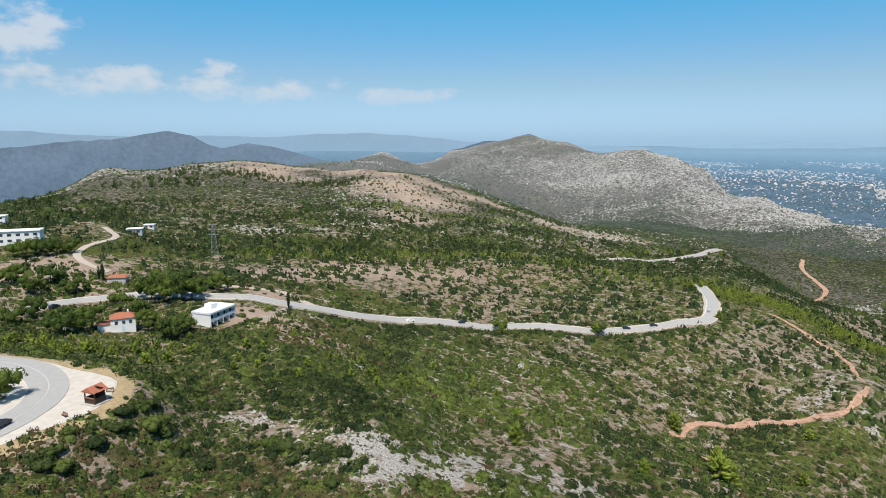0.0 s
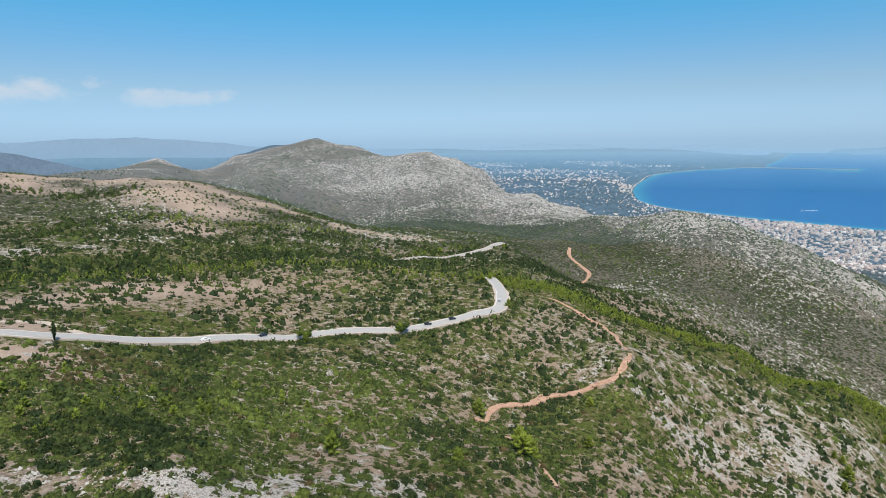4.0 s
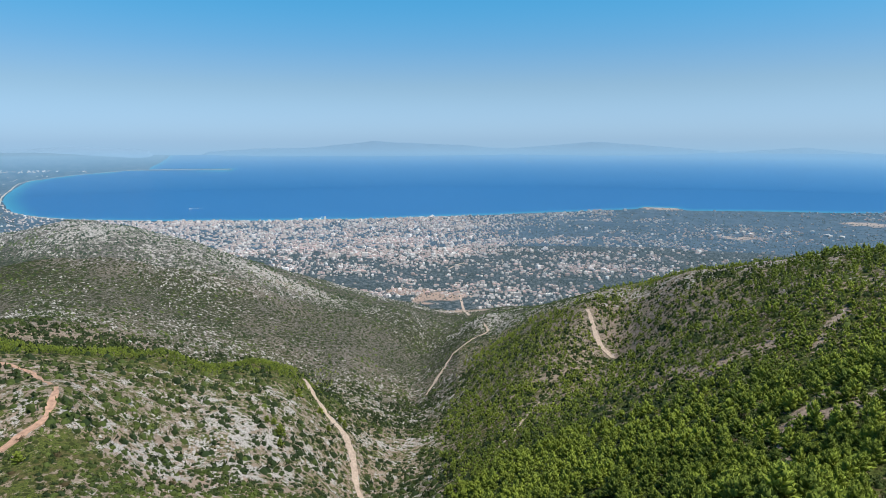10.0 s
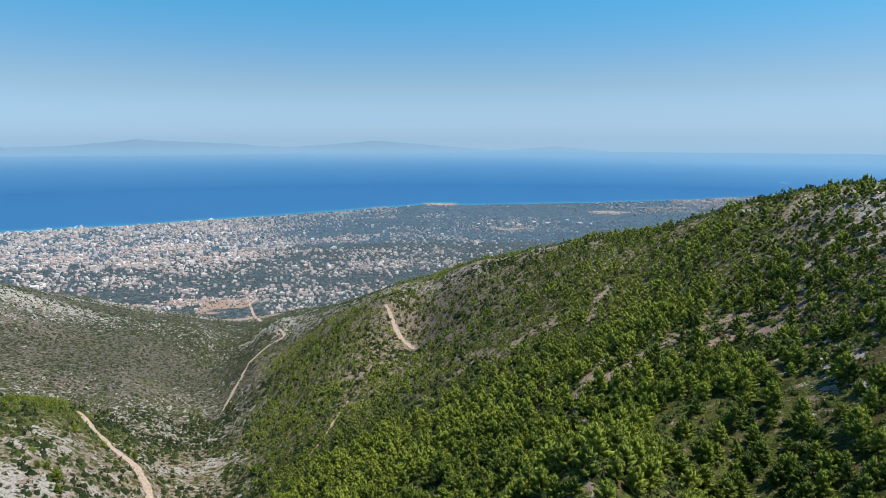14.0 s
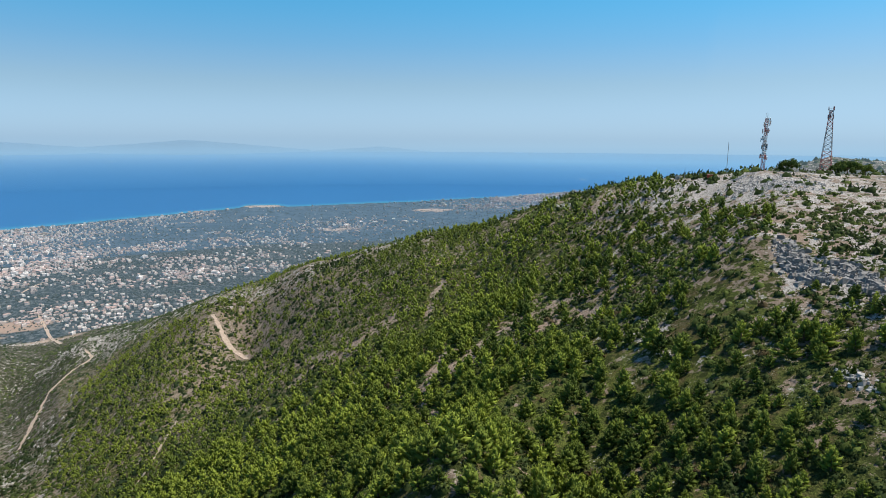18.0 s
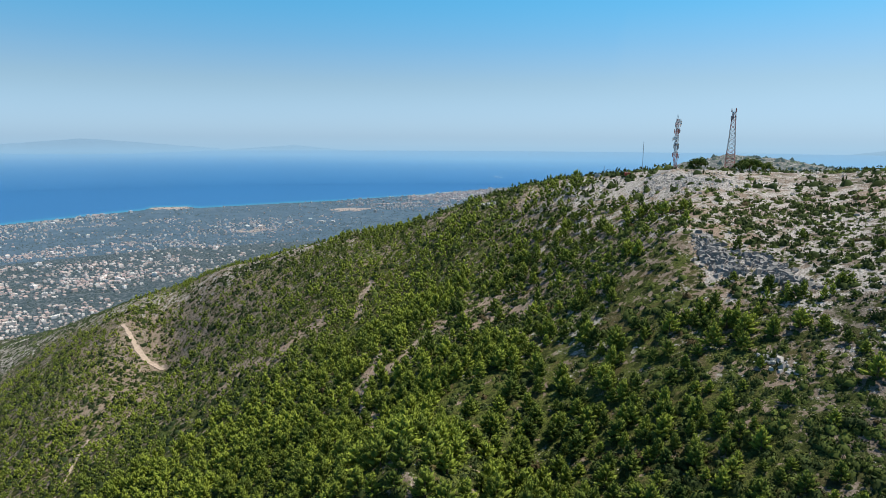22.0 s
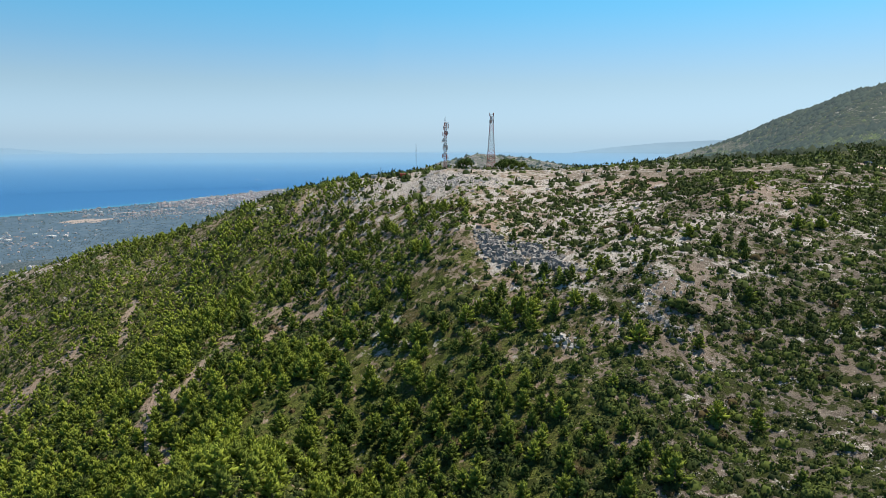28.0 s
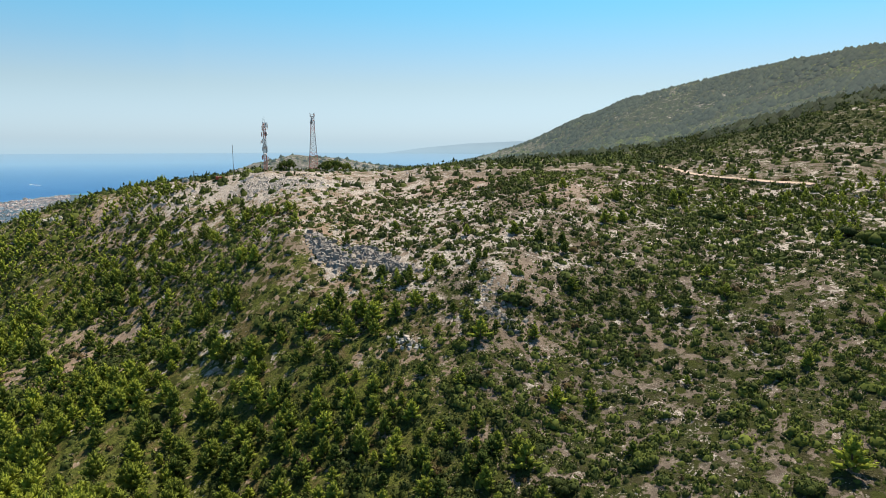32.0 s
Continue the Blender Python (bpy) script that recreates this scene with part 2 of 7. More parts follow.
    herb = mix(grey, herb, mix(step(n_tiny, 0.3, 0.7), (0.018, 0.024, 0.014), (0.048, 0.053, 0.030)))
    green_n = math_of("ADD", math_of("MULTIPLY", clumps(0.24, 90.0), 0.7), math_of("MULTIPLY", n_small, 0.3))
    green_v = math_of("ADD", green_n, math_of("MULTIPLY", math_of("SUBTRACT", green, 0.5), 0.32))
    base = mix(step(green_v, 0.485, 0.515), earth, herb)
    base = mix(step(rock_v, 0.494, 0.510), base, stone)
    # loose pale stones, then dark cushions
    loose = math_of("MULTIPLY", pebbles(0.9, 0.20, 3.0), step(rock_v, 0.40, 0.48))
    loose = math_of("MAXIMUM", loose, math_of("MULTIPLY", pebbles(2.1, 0.18, 9.0), step(rock_v, 0.38, 0.46)))
    base = mix(loose, base, mix(n_small, (0.33, 0.305, 0.275), (0.53, 0.495, 0.455)))
    cushion = math_of("MULTIPLY", pebbles(0.75, 0.28, 17.0), step(green_v, 0.40, 0.47))
    cushion = math_of("MAXIMUM", cushion, math_of("MULTIPLY", pebbles(0.26, 0.30, 31.0), step(green_v, 0.39, 0.45)))
    base = mix(cushion, base, mix(n_mid, (0.024, 0.035, 0.012), (0.065, 0.075, 0.024)))
    town = N(t, "ShaderNodeAttribute", attribute_name="town").outputs["Fac"]
    # plain ground tinted bluish, continuing the haze painted into the far country
    base = mix(town, base, mix(step(n_mid, 0.46, 0.58), (0.040, 0.062, 0.070), (0.120, 0.140, 0.150)))
    field = math_of("MULTIPLY", town, step(soil, 0.35, 0.6))
    base = mix(field, base, mix(n_mid, (0.26, 0.18, 0.14), (0.40, 0.31, 0.25)))
    t.links.new(base, bsdf.inputs["Base Color"])
    b = N(t, "ShaderNodeBump", Strength=0.7, Distance=0.6)
    t.links.new(math_of("ADD", n_small, n_tiny), b.inputs["Height"])
    t.links.new(b.outputs["Normal"], bsdf.inputs["Normal"])
    return m


def water_material():
    m = bpy.data.materials.new("sea_water")
    m.use_nodes = True
    t = m.node_tree
    bsdf = t.nodes["Principled BSDF"]
    bsdf.inputs["Roughness"].default_value = 0.35
    bsdf.inputs["IOR"].default_value = 1.33
    coord = N(t, "ShaderNodeTexCoord")
    swirl = N(t, "ShaderNodeTexNoise", Scale=0.0016, Detail=4.0)
    t.links.new(coord.outputs["Object"], swirl.inputs["Vector"])
    shoal = N(t, "ShaderNodeAttribute", attribute_name="shoal")
    mix = N(t, "ShaderNodeMix", data_type="RGBA")
    mix.inputs[6].default_value, mix.inputs[7].default_value = (0.022, 0.128, 0.300, 1), (0.028, 0.146, 0.335, 1)
    t.links.new(swirl.outputs["Fac"], mix.inputs["Factor"])
    mix2 = N(t, "ShaderNodeMix", data_type="RGBA")
    mix2.inputs[7].default_value = (0.045, 0.26, 0.38, 1)
    t.links.new(shoal.outputs["Fac"], mix2.inputs["Factor"])
    t.links.new(mix.outputs[2], mix2.inputs[6])
    t.links.new(mix2.outputs[2], bsdf.inputs["Base Color"])
    ripple = N(t, "ShaderNodeTexNoise", Scale=0.05, Detail=6.0)
    t.links.new(coord.outputs["Object"], ripple.inputs["Vector"])
    b = N(t, "ShaderNodeBump", Strength=0.10, Distance=2.0)
    level = N(t, "ShaderNodeCombineXYZ", Z=1.0)
    t.links.new(level.outputs["Vector"], b.inputs["Normal"])
    t.links.new(ripple.outputs["Fac"], b.inputs["Height"])
    t.links.new(b.outputs["Normal"], bsdf.inputs["Normal"])
    return m


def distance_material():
    """Far country: plain with paler fields, greyer hills; the blue of the haze is painted into the base colours."""
    m = bpy.data.materials.new("hazed_far_country")
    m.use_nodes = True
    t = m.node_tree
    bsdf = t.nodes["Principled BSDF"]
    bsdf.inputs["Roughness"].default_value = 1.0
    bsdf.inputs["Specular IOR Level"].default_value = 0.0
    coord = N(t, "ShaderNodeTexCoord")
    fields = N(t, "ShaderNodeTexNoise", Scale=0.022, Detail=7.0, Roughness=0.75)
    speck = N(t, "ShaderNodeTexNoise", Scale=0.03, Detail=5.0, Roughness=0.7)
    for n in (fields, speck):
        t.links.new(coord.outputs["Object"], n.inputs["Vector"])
    # both ramps carry painted haze: bluer than the land itself
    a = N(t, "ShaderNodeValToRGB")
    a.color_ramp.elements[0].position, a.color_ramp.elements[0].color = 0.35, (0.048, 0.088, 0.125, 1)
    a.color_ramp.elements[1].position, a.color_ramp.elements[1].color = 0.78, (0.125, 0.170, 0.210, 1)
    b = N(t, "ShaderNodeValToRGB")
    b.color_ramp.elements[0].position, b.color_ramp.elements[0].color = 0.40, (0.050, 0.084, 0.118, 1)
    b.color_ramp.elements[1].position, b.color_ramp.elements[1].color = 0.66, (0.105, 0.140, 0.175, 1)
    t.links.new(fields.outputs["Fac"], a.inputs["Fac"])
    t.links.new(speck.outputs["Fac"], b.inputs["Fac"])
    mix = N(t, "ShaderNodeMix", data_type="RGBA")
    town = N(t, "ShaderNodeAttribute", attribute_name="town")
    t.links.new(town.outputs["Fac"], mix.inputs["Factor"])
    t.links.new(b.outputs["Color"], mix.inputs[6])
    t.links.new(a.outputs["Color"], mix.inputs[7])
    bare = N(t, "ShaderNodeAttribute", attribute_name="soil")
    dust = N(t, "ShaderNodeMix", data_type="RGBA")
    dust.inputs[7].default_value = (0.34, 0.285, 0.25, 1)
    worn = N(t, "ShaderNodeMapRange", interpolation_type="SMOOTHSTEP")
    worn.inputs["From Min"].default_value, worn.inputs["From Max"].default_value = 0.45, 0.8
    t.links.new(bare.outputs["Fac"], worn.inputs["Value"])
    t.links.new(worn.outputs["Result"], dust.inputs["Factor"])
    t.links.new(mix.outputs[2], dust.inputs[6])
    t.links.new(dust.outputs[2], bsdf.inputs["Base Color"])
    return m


GROUND = ground_material()
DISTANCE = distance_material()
WATER = water_material()
ASPHALT = plain("worn_asphalt", (0.37, 0.36, 0.345), 0.9, grain=0.5, vary=0.16)
EDGE_STRIP = plain("edge_concrete", (0.58, 0.56, 0.53), 0.9, grain=0.6, vary=0.3)
GRAVEL = plain("pale_gravel", (0.46, 0.385, 0.32), 0.95, grain=0.7, vary=0.25)
RED_EARTH = plain("ochre_earth", (0.41, 0.250, 0.170), 0.95, grain=0.5, vary=0.95)
SCAR_EARTH = plain("scar_earth", (0.25, 0.185, 0.14), 0.95, grain=0.5, vary=0.9)
PALE_EARTH = plain("pale_earth", (0.42, 0.325, 0.25), 0.95, grain=0.5, vary=0.9)
PINE = foliage("pine_needles", (0.064, 0.098, 0.026), (0.232, 0.285, 0.046), None, 0.18)
SHRUB = foliage("maquis_leaves", (0.030, 0.046, 0.019), (0.135, 0.172, 0.040), (0.088, 0.068, 0.034), 0.08)
WOODS = foliage("mountain_pines", (0.016, 0.028, 0.019), (0.044, 0.060, 0.036))
# olive grey-green, shifted to blue to carry the haze over the plain
GROVE = foliage("grove_leaves", (0.030, 0.046, 0.046), (0.065, 0.085, 0.078))
BARK = plain("pine_bark", (0.13, 0.09, 0.065), 0.95, grain=8)
CRAG = plain("weathered_crag", (0.23, 0.22, 0.205), 0.95, grain=0.5, vary=0.6, bump=0.8)
LIMESTONE = plain("limestone", (0.43, 0.405, 0.375), 0.9, grain=0.7, vary=0.45, bump=0.6)

# ---- lie of the land: crests, hollows and tracks as (east, north, height over the sea) ----
MAIN_ROAD = [(-153, 204, 413), (-148, 217, 411), (-140, 231, 411), (-127, 236, 411), (-107, 239, 412), (-90, 239, 412), (-73, 241, 410), (-59, 245, 406), (-46, 251, 402), (-32, 260, 396), (-11, 275, 389), (11, 287, 383), (36, 298, 378), (64, 305, 375), (96, 307, 373), (122, 310, 374), (145, 313, 376), (165, 322, 377), (177, 342, 377), (187, 371, 377), (193, 400, 377)]
FAR_ROAD = [(154, 538, 368), (183, 540, 369), (203, 538, 367), (235, 552, 367), (266, 571, 368), (292, 592, 369)]
SIDE_ROAD = [(-150, 271, 415), (-161, 274, 418), (-171, 282, 420), (-181, 305, 421), (-182, 339, 421), (-206, 372, 423)]
FIRST_TRACK = [(107, 218, 357), (112, 216, 356), (117, 223, 356), (124, 228, 356), (139, 230, 354), (157, 238, 352), (170, 236, 353), (187, 238, 356), (199, 241, 358), (208, 249, 361), (217, 257, 361)]
FIRST_TRACK_FAR = [(218, 262, 361), (226, 282, 360), (229, 290, 360), (229, 304, 362), (227, 320, 364), (226, 341, 366), (219, 356, 369)]
FIRST_TRACK_NEAR = [(115, 201, 355), (112, 172, 359), (111, 152, 360)]
MID_TRACK = [(329, 150, 255), (342, 160, 258), (355, 168, 261), (370, 178, 265), (384, 190, 267), (392, 201, 269), (397, 209, 271), (410, 223, 273), (426, 240, 275), (440, 257, 277)]
VALLEY_TRACK = [(652, 225, 184), (724, 231, 184), (786, 233, 190), (851, 224, 192), (905, 215, 190), (932, 229, 193)]
PINE_TRACK = [(645, 43, 306), (609, 32, 295), (580, 24, 290), (556, 9, 287)]
NOTCH_TRACK = [(507, 815, 315), (491, 783, 305), (496, 764, 296), (497, 743, 290), (486, 725, 286), (464, 712, 281)]
SUMMIT_TRACK = [(70, -328, 471), (54, -313, 469), (42, -302, 467), (25, -297, 466), (9, -292, 465), (-5, -285, 464)]
GULLY_SCAR = [(251, -76, 386), (231, -65, 387), (214, -58, 387), (188, -53, 384)]
RIDGE_CLEARED = [(-477, 763, 410), (-445, 816, 439), (-412, 856, 434), (-361, 911, 440), (-307, 952, 443), (-250, 968, 437), (-194, 1001, 432), (-117, 973, 431), (-42, 929, 423), (66, 857, 395), (136, 788, 375), (218, 728, 360)]
PLATEAU = [(-228, 317, 424), (-268, 398, 420), (-301, 565, 414), (-298, 764, 420), (-171, 843, 414), (-174, 393, 409), (-148, 499, 401), (-72, 475, 396), (-8, 640, 386), (-22, 419, 394), (42, 398, 392), (101, 418, 388), (-15, 330, 396), (54, 356, 383), (129, 368, 379), (75, 555, 382)]
FARTHER_SADDLE = [(-237, 1481, 418), (7, 1600, 375), (227, 1483, 327), (259, 1223, 305)]
FAR_PEAK = [(-487, 2452, 361), (-221, 2490, 426), (51, 2600, 435), (198, 2693, 465), (402, 2771, 493), (553, 2643, 450), (640, 2417, 405)]
ROCK_PEAK = [(461, 1843, 389), (550, 1871, 431), (627, 1899, 442), (687, 1825, 426), (755, 1743, 393), (820, 1546, 339), (852, 1354, 305), (797, 1271, 302)]
ROCK_PEAK_FACE = [(325, 1567, 330), (513, 1568, 330), (588, 1325, 303), (551, 1009, 306), (570, 882, 310)]
ROUND_HILL = [(701, 1035, 328), (697, 952, 317), (726, 917, 339), (765, 872, 352), (816, 810, 338), (851, 728, 309), (889, 630, 267), (933, 545, 220), (975, 465, 190), (1008, 387, 173)]
ROUND_HILL_FACE = [(678, 762, 311), (703, 654, 276), (714, 548, 249), (727, 459, 224), (755, 390, 210), (581, 674, 290)]
SPUR_CREST = [(210, 398, 372), (235, 372, 368), (269, 348, 354), (301, 321, 343), (336, 299, 334), (396, 271, 310), (446, 267, 284)]
NEAR_SPUR = [(-7, 127, 407), (109, 241, 362), (106, 167, 369), (238, 209, 320), (318, 199, 300), (-45, 95, 407), (29, 114, 395), (19, 149, 387), (177, 147, 335), (-75, 164, 407), (-29, 213, 395), (45, 266, 377), (120, 275, 367)]
GULLY_FLOOR = [(361, 133, 249), (422, 155, 240), (536, 195, 207), (640, 231, 179), (781, 280, 159), (925, 325, 141), (1094, 354, 129), (1300, 365, 96)]
PINE_SLOPE = [(304, 27, 320), (350, -13, 333), (252, -38, 365), (320, -81, 369), (347, -127, 387), (172, -90, 406), (425, -115, 391), (215, -127, 409), (121, -71, 398), (200, -12, 366), (293, -173, 425), (552, 93, 274)]
PINE_CREST = [(971, 240, 190), (841, 126, 248), (720, 26, 308), (658, -50, 346), (611, -108, 370), (558, -159, 394), (458, -200, 421), (433, -184, 422), (385, -192, 435), (347, -209, 448), (314, -223, 456)]
SUMMIT = [(282, -237, 460), (259, -250, 465), (256, -288, 464), (209, -281, 464), (166, -280, 466), (129, -282, 467), (100, -283, 468), (76, -300, 470)]
SUMMIT_FACE = [(169, -163, 449), (78, -155, 444), (142, -158, 442), (77, -129, 434), (45, -121, 424), (88, -234, 464), (165, -232, 456), (252, -213, 451), (21, -209, 451), (18, -149, 434), (-7, -170, 444), (-3, -110, 428), (-12, -230, 455), (119, -38, 414)]
GREEN_SHOULDER = [(70, -414, 469), (33, -479, 483), (-13, -520, 497), (-59, -537, 510), (-21, -329, 475)]
BIG_MOUNTAIN = [(803, -1498, 402), (640, -1466, 436), (552, -1395, 463), (402, -1341, 519), (270, -1272, 562), (163, -1239, 584), (50, -1199, 604), (-30, -1150, 616), (-85, -1097, 617), (-131, -1092, 617)]
MOUNTAIN_FACE = [(305, -1005, 464), (118, -892, 498), (-11, -850, 537)]
CONE_HILL = [(840, -785, 425), (828, -841, 439), (789, -904, 451), (725, -956, 446), (619, -1028, 429)]
LAYBY_Z = 419.6
HAIRPIN = [(*p, LAYBY_Z) for p in ((-123.9, 138.2), (-110.4, 134.6), (-98.9, 131.1), (-87.9, 123.1), (-81.7, 114.5), (-79.2, 106.5), (-79.2, 98.7), (-81.1, 90.5))]
LAYBY_CENTRE = (-75.9, 110.2)
GULLY_HEAD = [(235, 85, 300), (130, 30, 356), (60, -8, 398), (0, 0, 414), (-40, 40, 414)]
BEHIND = [(-60, -60, 424), (-80, -200, 440), (-150, -330, 465), (-160, 0, 424), (-160, 90, 423), (-300, 150, 426),
          (-500, -100, 440), (-400, -600, 540), (-900, 300, 400), (-1500, -800, 420), (-200, -1600, 560), (-2500, 1200, 330),
          (-300, -3000, 420), (900, -2200, 330)]
BEYOND_PINE_CREST = [(900, -150, 290), (700, -350, 330), (520, -420, 395), (420, -520, 420), (600, -700, 395), (1000, -900, 330),
                     (1250, 100, 150), (1300, -500, 130), (1500, -1100, 200), (340, -380, 440)]
BEYOND_SPUR = [(330, 420, 330), (430, 360, 270), (400, 500, 320), (560, 330, 210), (330, 640, 345)]
BEYOND_NORTH = [(1200, 1050, 200), (1300, 600, 110), (1000, 1500, 220), (900, 1900, 230), (1500, 1500, 60), (1100, 2600, 80),
                (-200, 1250, 390), (-700, 1300, 330), (-1200, 1500, 260), (-1100, 2400, 200), (-300, 3300, 120), (-1500, 4300, 200),
                (-650, 600, 400), (-420, 330, 424), (600, 3300, 100), (-600, 4600, 60), (0, 2000, 330)]

LAND = [MAIN_ROAD[::2], FAR_ROAD, HAIRPIN, SIDE_ROAD, FIRST_TRACK, FIRST_TRACK_FAR, FIRST_TRACK_NEAR, MID_TRACK[::2], VALLEY_TRACK, PINE_TRACK,
        NOTCH_TRACK, SUMMIT_TRACK[::2], GULLY_SCAR[::3], RIDGE_CLEARED, PLATEAU, FARTHER_SADDLE, FAR_PEAK, ROCK_PEAK, ROCK_PEAK_FACE,
        ROUND_HILL, ROUND_HILL_FACE, SPUR_CREST, NEAR_SPUR, GULLY_FLOOR, PINE_SLOPE, PINE_CREST, SUMMIT, SUMMIT_FACE,
        GREEN_SHOULDER, BIG_MOUNTAIN, MOUNTAIN_FACE, CONE_HILL, GULLY_HEAD, BEHIND, BEYOND_PINE_CREST, BEYOND_SPUR, BEYOND_NORTH]


def fold(x, y):
    """Plan coordinates drawn together towards the distance, so that near and far relief weigh alike."""
    r = np.hypot(x, y) + 1e-9
    k = np.log1p(r / 60) / r
    return x * k, y * k, r + 60


def relief():
    p = np.array([q for line in LAND for q in line], float)
    u, v, w = fold(p[:, 0], p[:, 1])
    n = len(p)
    d = np.sqrt((u[:, None] - u) ** 2 + (v[:, None] - v) ** 2 + 0.02 ** 2)
    a = np.zeros((n + 3, n + 3))
    a[:n, :n] = -d + np.eye(n) * 0.0008
    a[:n, n], a[:n, n + 1], a[:n, n + 2] = 1, u, v
    a[n:, :n] = a[:n, n:].T
    b = np.zeros(n + 3)
    b[:n] = (p[:, 2] - 480) / w
    return u, v, np.linalg.solve(a, b)


RU, RV, RC = relief()


def smooth_land(x, y):
    shape = x.shape
    x, y = x.ravel(), y.ravel()
    out = np.empty(len(x))
    for i in range(0, len(x), 20000):
        u, v, w = fold(x[i:i + 20000], y[i:i + 20000])
        d = np.sqrt((u[:, None] - RU) ** 2 + (v[:, None] - RV) ** 2 + 0.02 ** 2)
        out[i:i + 20000] = 480 + w * (-d @ RC[:-3] + RC[-3] + RC[-2] * u + RC[-1] * v)
    return out.reshape(shape)


def value_noise(x, y, seed=0):
    """Smooth noise in -1..1 on a unit lattice."""
    xi, yi = np.floor(x).astype(np.int64), np.floor(y).astype(np.int64)
    fx, fy = x - xi, y - yi
    fx, fy = fx * fx * (3 - 2 * fx), fy * fy * (3 - 2 * fy)

    def h(i, j):
        k = (i * 374761393 + j * 668265263 + seed * 1442695041) & 0xFFFFFFFF
        k = ((k ^ (k >> 13)) * 1274126177) & 0xFFFFFFFF
        return ((k ^ (k >> 16)) & 0xFFFF) / 32767.5 - 1
    a, b, c, d = h(xi, yi), h(xi + 1, yi), h(xi, yi + 1), h(xi + 1, yi + 1)
    return (a * (1 - fx) + b * fx) * (1 - fy) + (c * (1 - fx) + d * fx) * fy


def fbm(x, y, size, octaves=4, seed=0):
    total, amp = 0, 1.0
    for o in range(octaves):
        total = total + amp * value_noise(x / size, y / size, seed + o * 7)
        size, amp = size / 2.03, amp * 0.5
    return total / 1.9


# the coast, as bearing and distance: the bay, the town's shore, the cape
COAST_BEARING = [36.0, 36.7, 38.5, 40.9, 46.3, 55.2, 64.6, 75.9, 83.2, 89.0, 89.6, 92.4, 93.2, 96.7, 105.1, 112.7, 118.4, 122, 130, 172]
COAST_REACH = [6229, 5217, 4750, 4470, 4165, 3931, 3861, 4034, 4287, 4560, 4720, 4690, 4560, 4640, 4860, 5300, 5850, 6300, 6300, 6300]
BAY_REACH = [5000, 6229, 7603, 9130, 10474, 11795, 12300, 16000, 20000, 24000]      # the far side of the bay swings out to the east
BAY_BEARING = [36.6, 36.2, 36.9, 38.0, 41.0, 45.3, 46.5, 47.5, 48.0, 48.2]


def coast_gap(x, y):
    """Metres inland from the sea (negative: out at sea), along the line of sight."""
    r, b = np.hypot(x, y), np.degrees(np.arctan2(x, y))
    near = np.interp(b, COAST_BEARING, COAST_REACH) - r
    west = np.radians(np.interp(r, BAY_REACH, BAY_BEARING) - b) * r
    gap = np.where(b < 35, 4000.0, np.where(r > 5000, np.maximum(near, west), near))
    spit = 120 - np.abs(r - (12000 - 60 * (b - 42)))
    gap = np.where((b > 41) & (b < 53), np.maximum(gap, spit), gap)
    gap = np.where((b > 172) | (b < 0), 6000.0, gap)
    return gap


def plain_land(x, y):
    gap = coast_gap(x, y)
    r = np.hypot(x, y)
    rise = np.where(gap > 0, 1.5 + np.minimum(gap, 3200) * 0.026, np.maximum(gap * 0.05, -15))
    far_hill = np.clip((r - 9000) / 6000, 0, 1) * (90 + 60 * value_noise(x / 2500, y / 2500, 5))
    return rise + np.where(r > 9000, far_hill * np.clip(gap / 3500, 0, 1), 0)


def distance_to(line, x, y):
    best = np.full(x.shape, 1e9)
    for (ax, ay, *_), (bx, by, *_) in zip(line, line[1:]):
        dx, dy = bx - ax, by - ay
        s = np.clip(((x - ax) * dx + (y - ay) * dy) / (dx * dx + dy * dy), 0, 1)
        best = np.minimum(best, np.hypot(x - ax - s * dx, y - ay - s * dy))
    return best


TRACKS = [(MAIN_ROAD, 4.9), (FAR_ROAD, 6.0), (HAIRPIN, 7.0), (SIDE_ROAD, 4.0), (FIRST_TRACK, 0.7), (FIRST_TRACK_FAR, 0.3),
          (FIRST_TRACK_NEAR, 0.8), (MID_TRACK, 2.2), (VALLEY_TRACK, 1.2), (PINE_TRACK, 2.0), (NOTCH_TRACK, 2.0), (SUMMIT_TRACK, 2.0), (GULLY_SCAR, -0.4)]


def track_clear(x, y, margin=4.0):
    """0 on the tracks, 1 away from them."""
    best = np.full(x.shape, 1e9)
    for line, half in TRACKS:
        best = np.minimum(best, distance_to(line, x, y) - half)
    return np.clip(best / margin, 0, 1)


def land(x, y):
    r = np.hypot(x, y)
    z = smooth_land(x, y)
    rough = np.clip(r / 900, 0.25, 1.6)
    near = (r < 1000) & (r > 60)
    clear = np.ones(x.shape)
    clear[near] = track_clear(x[near], y[near], 10.0)
    z = z + clear * (fbm(x, y, 45, 4, 3) * 2.2 * rough + fbm(x, y, 9, 2, 9) * 0.45)
    z = z + np.clip((r - 700) / 800, 0, 1) * fbm(x, y, 170, 5, 21) * 9
    pad = np.clip((40 - np.hypot(x - LAYBY_CENTRE[0] + 10, y - LAYBY_CENTRE[1])) / 18, 0, 1)
    pad = pad * pad * (3 - 2 * pad)
    z = z * (1 - pad) + (LAYBY_Z - 0.1) * pad
    flat = plain_land(x, y)
    blend = np.maximum(z, flat)
    return np.where(r > 1050, blend, z)


REACH, NEAR_REACH = 4880.0, 2500.0


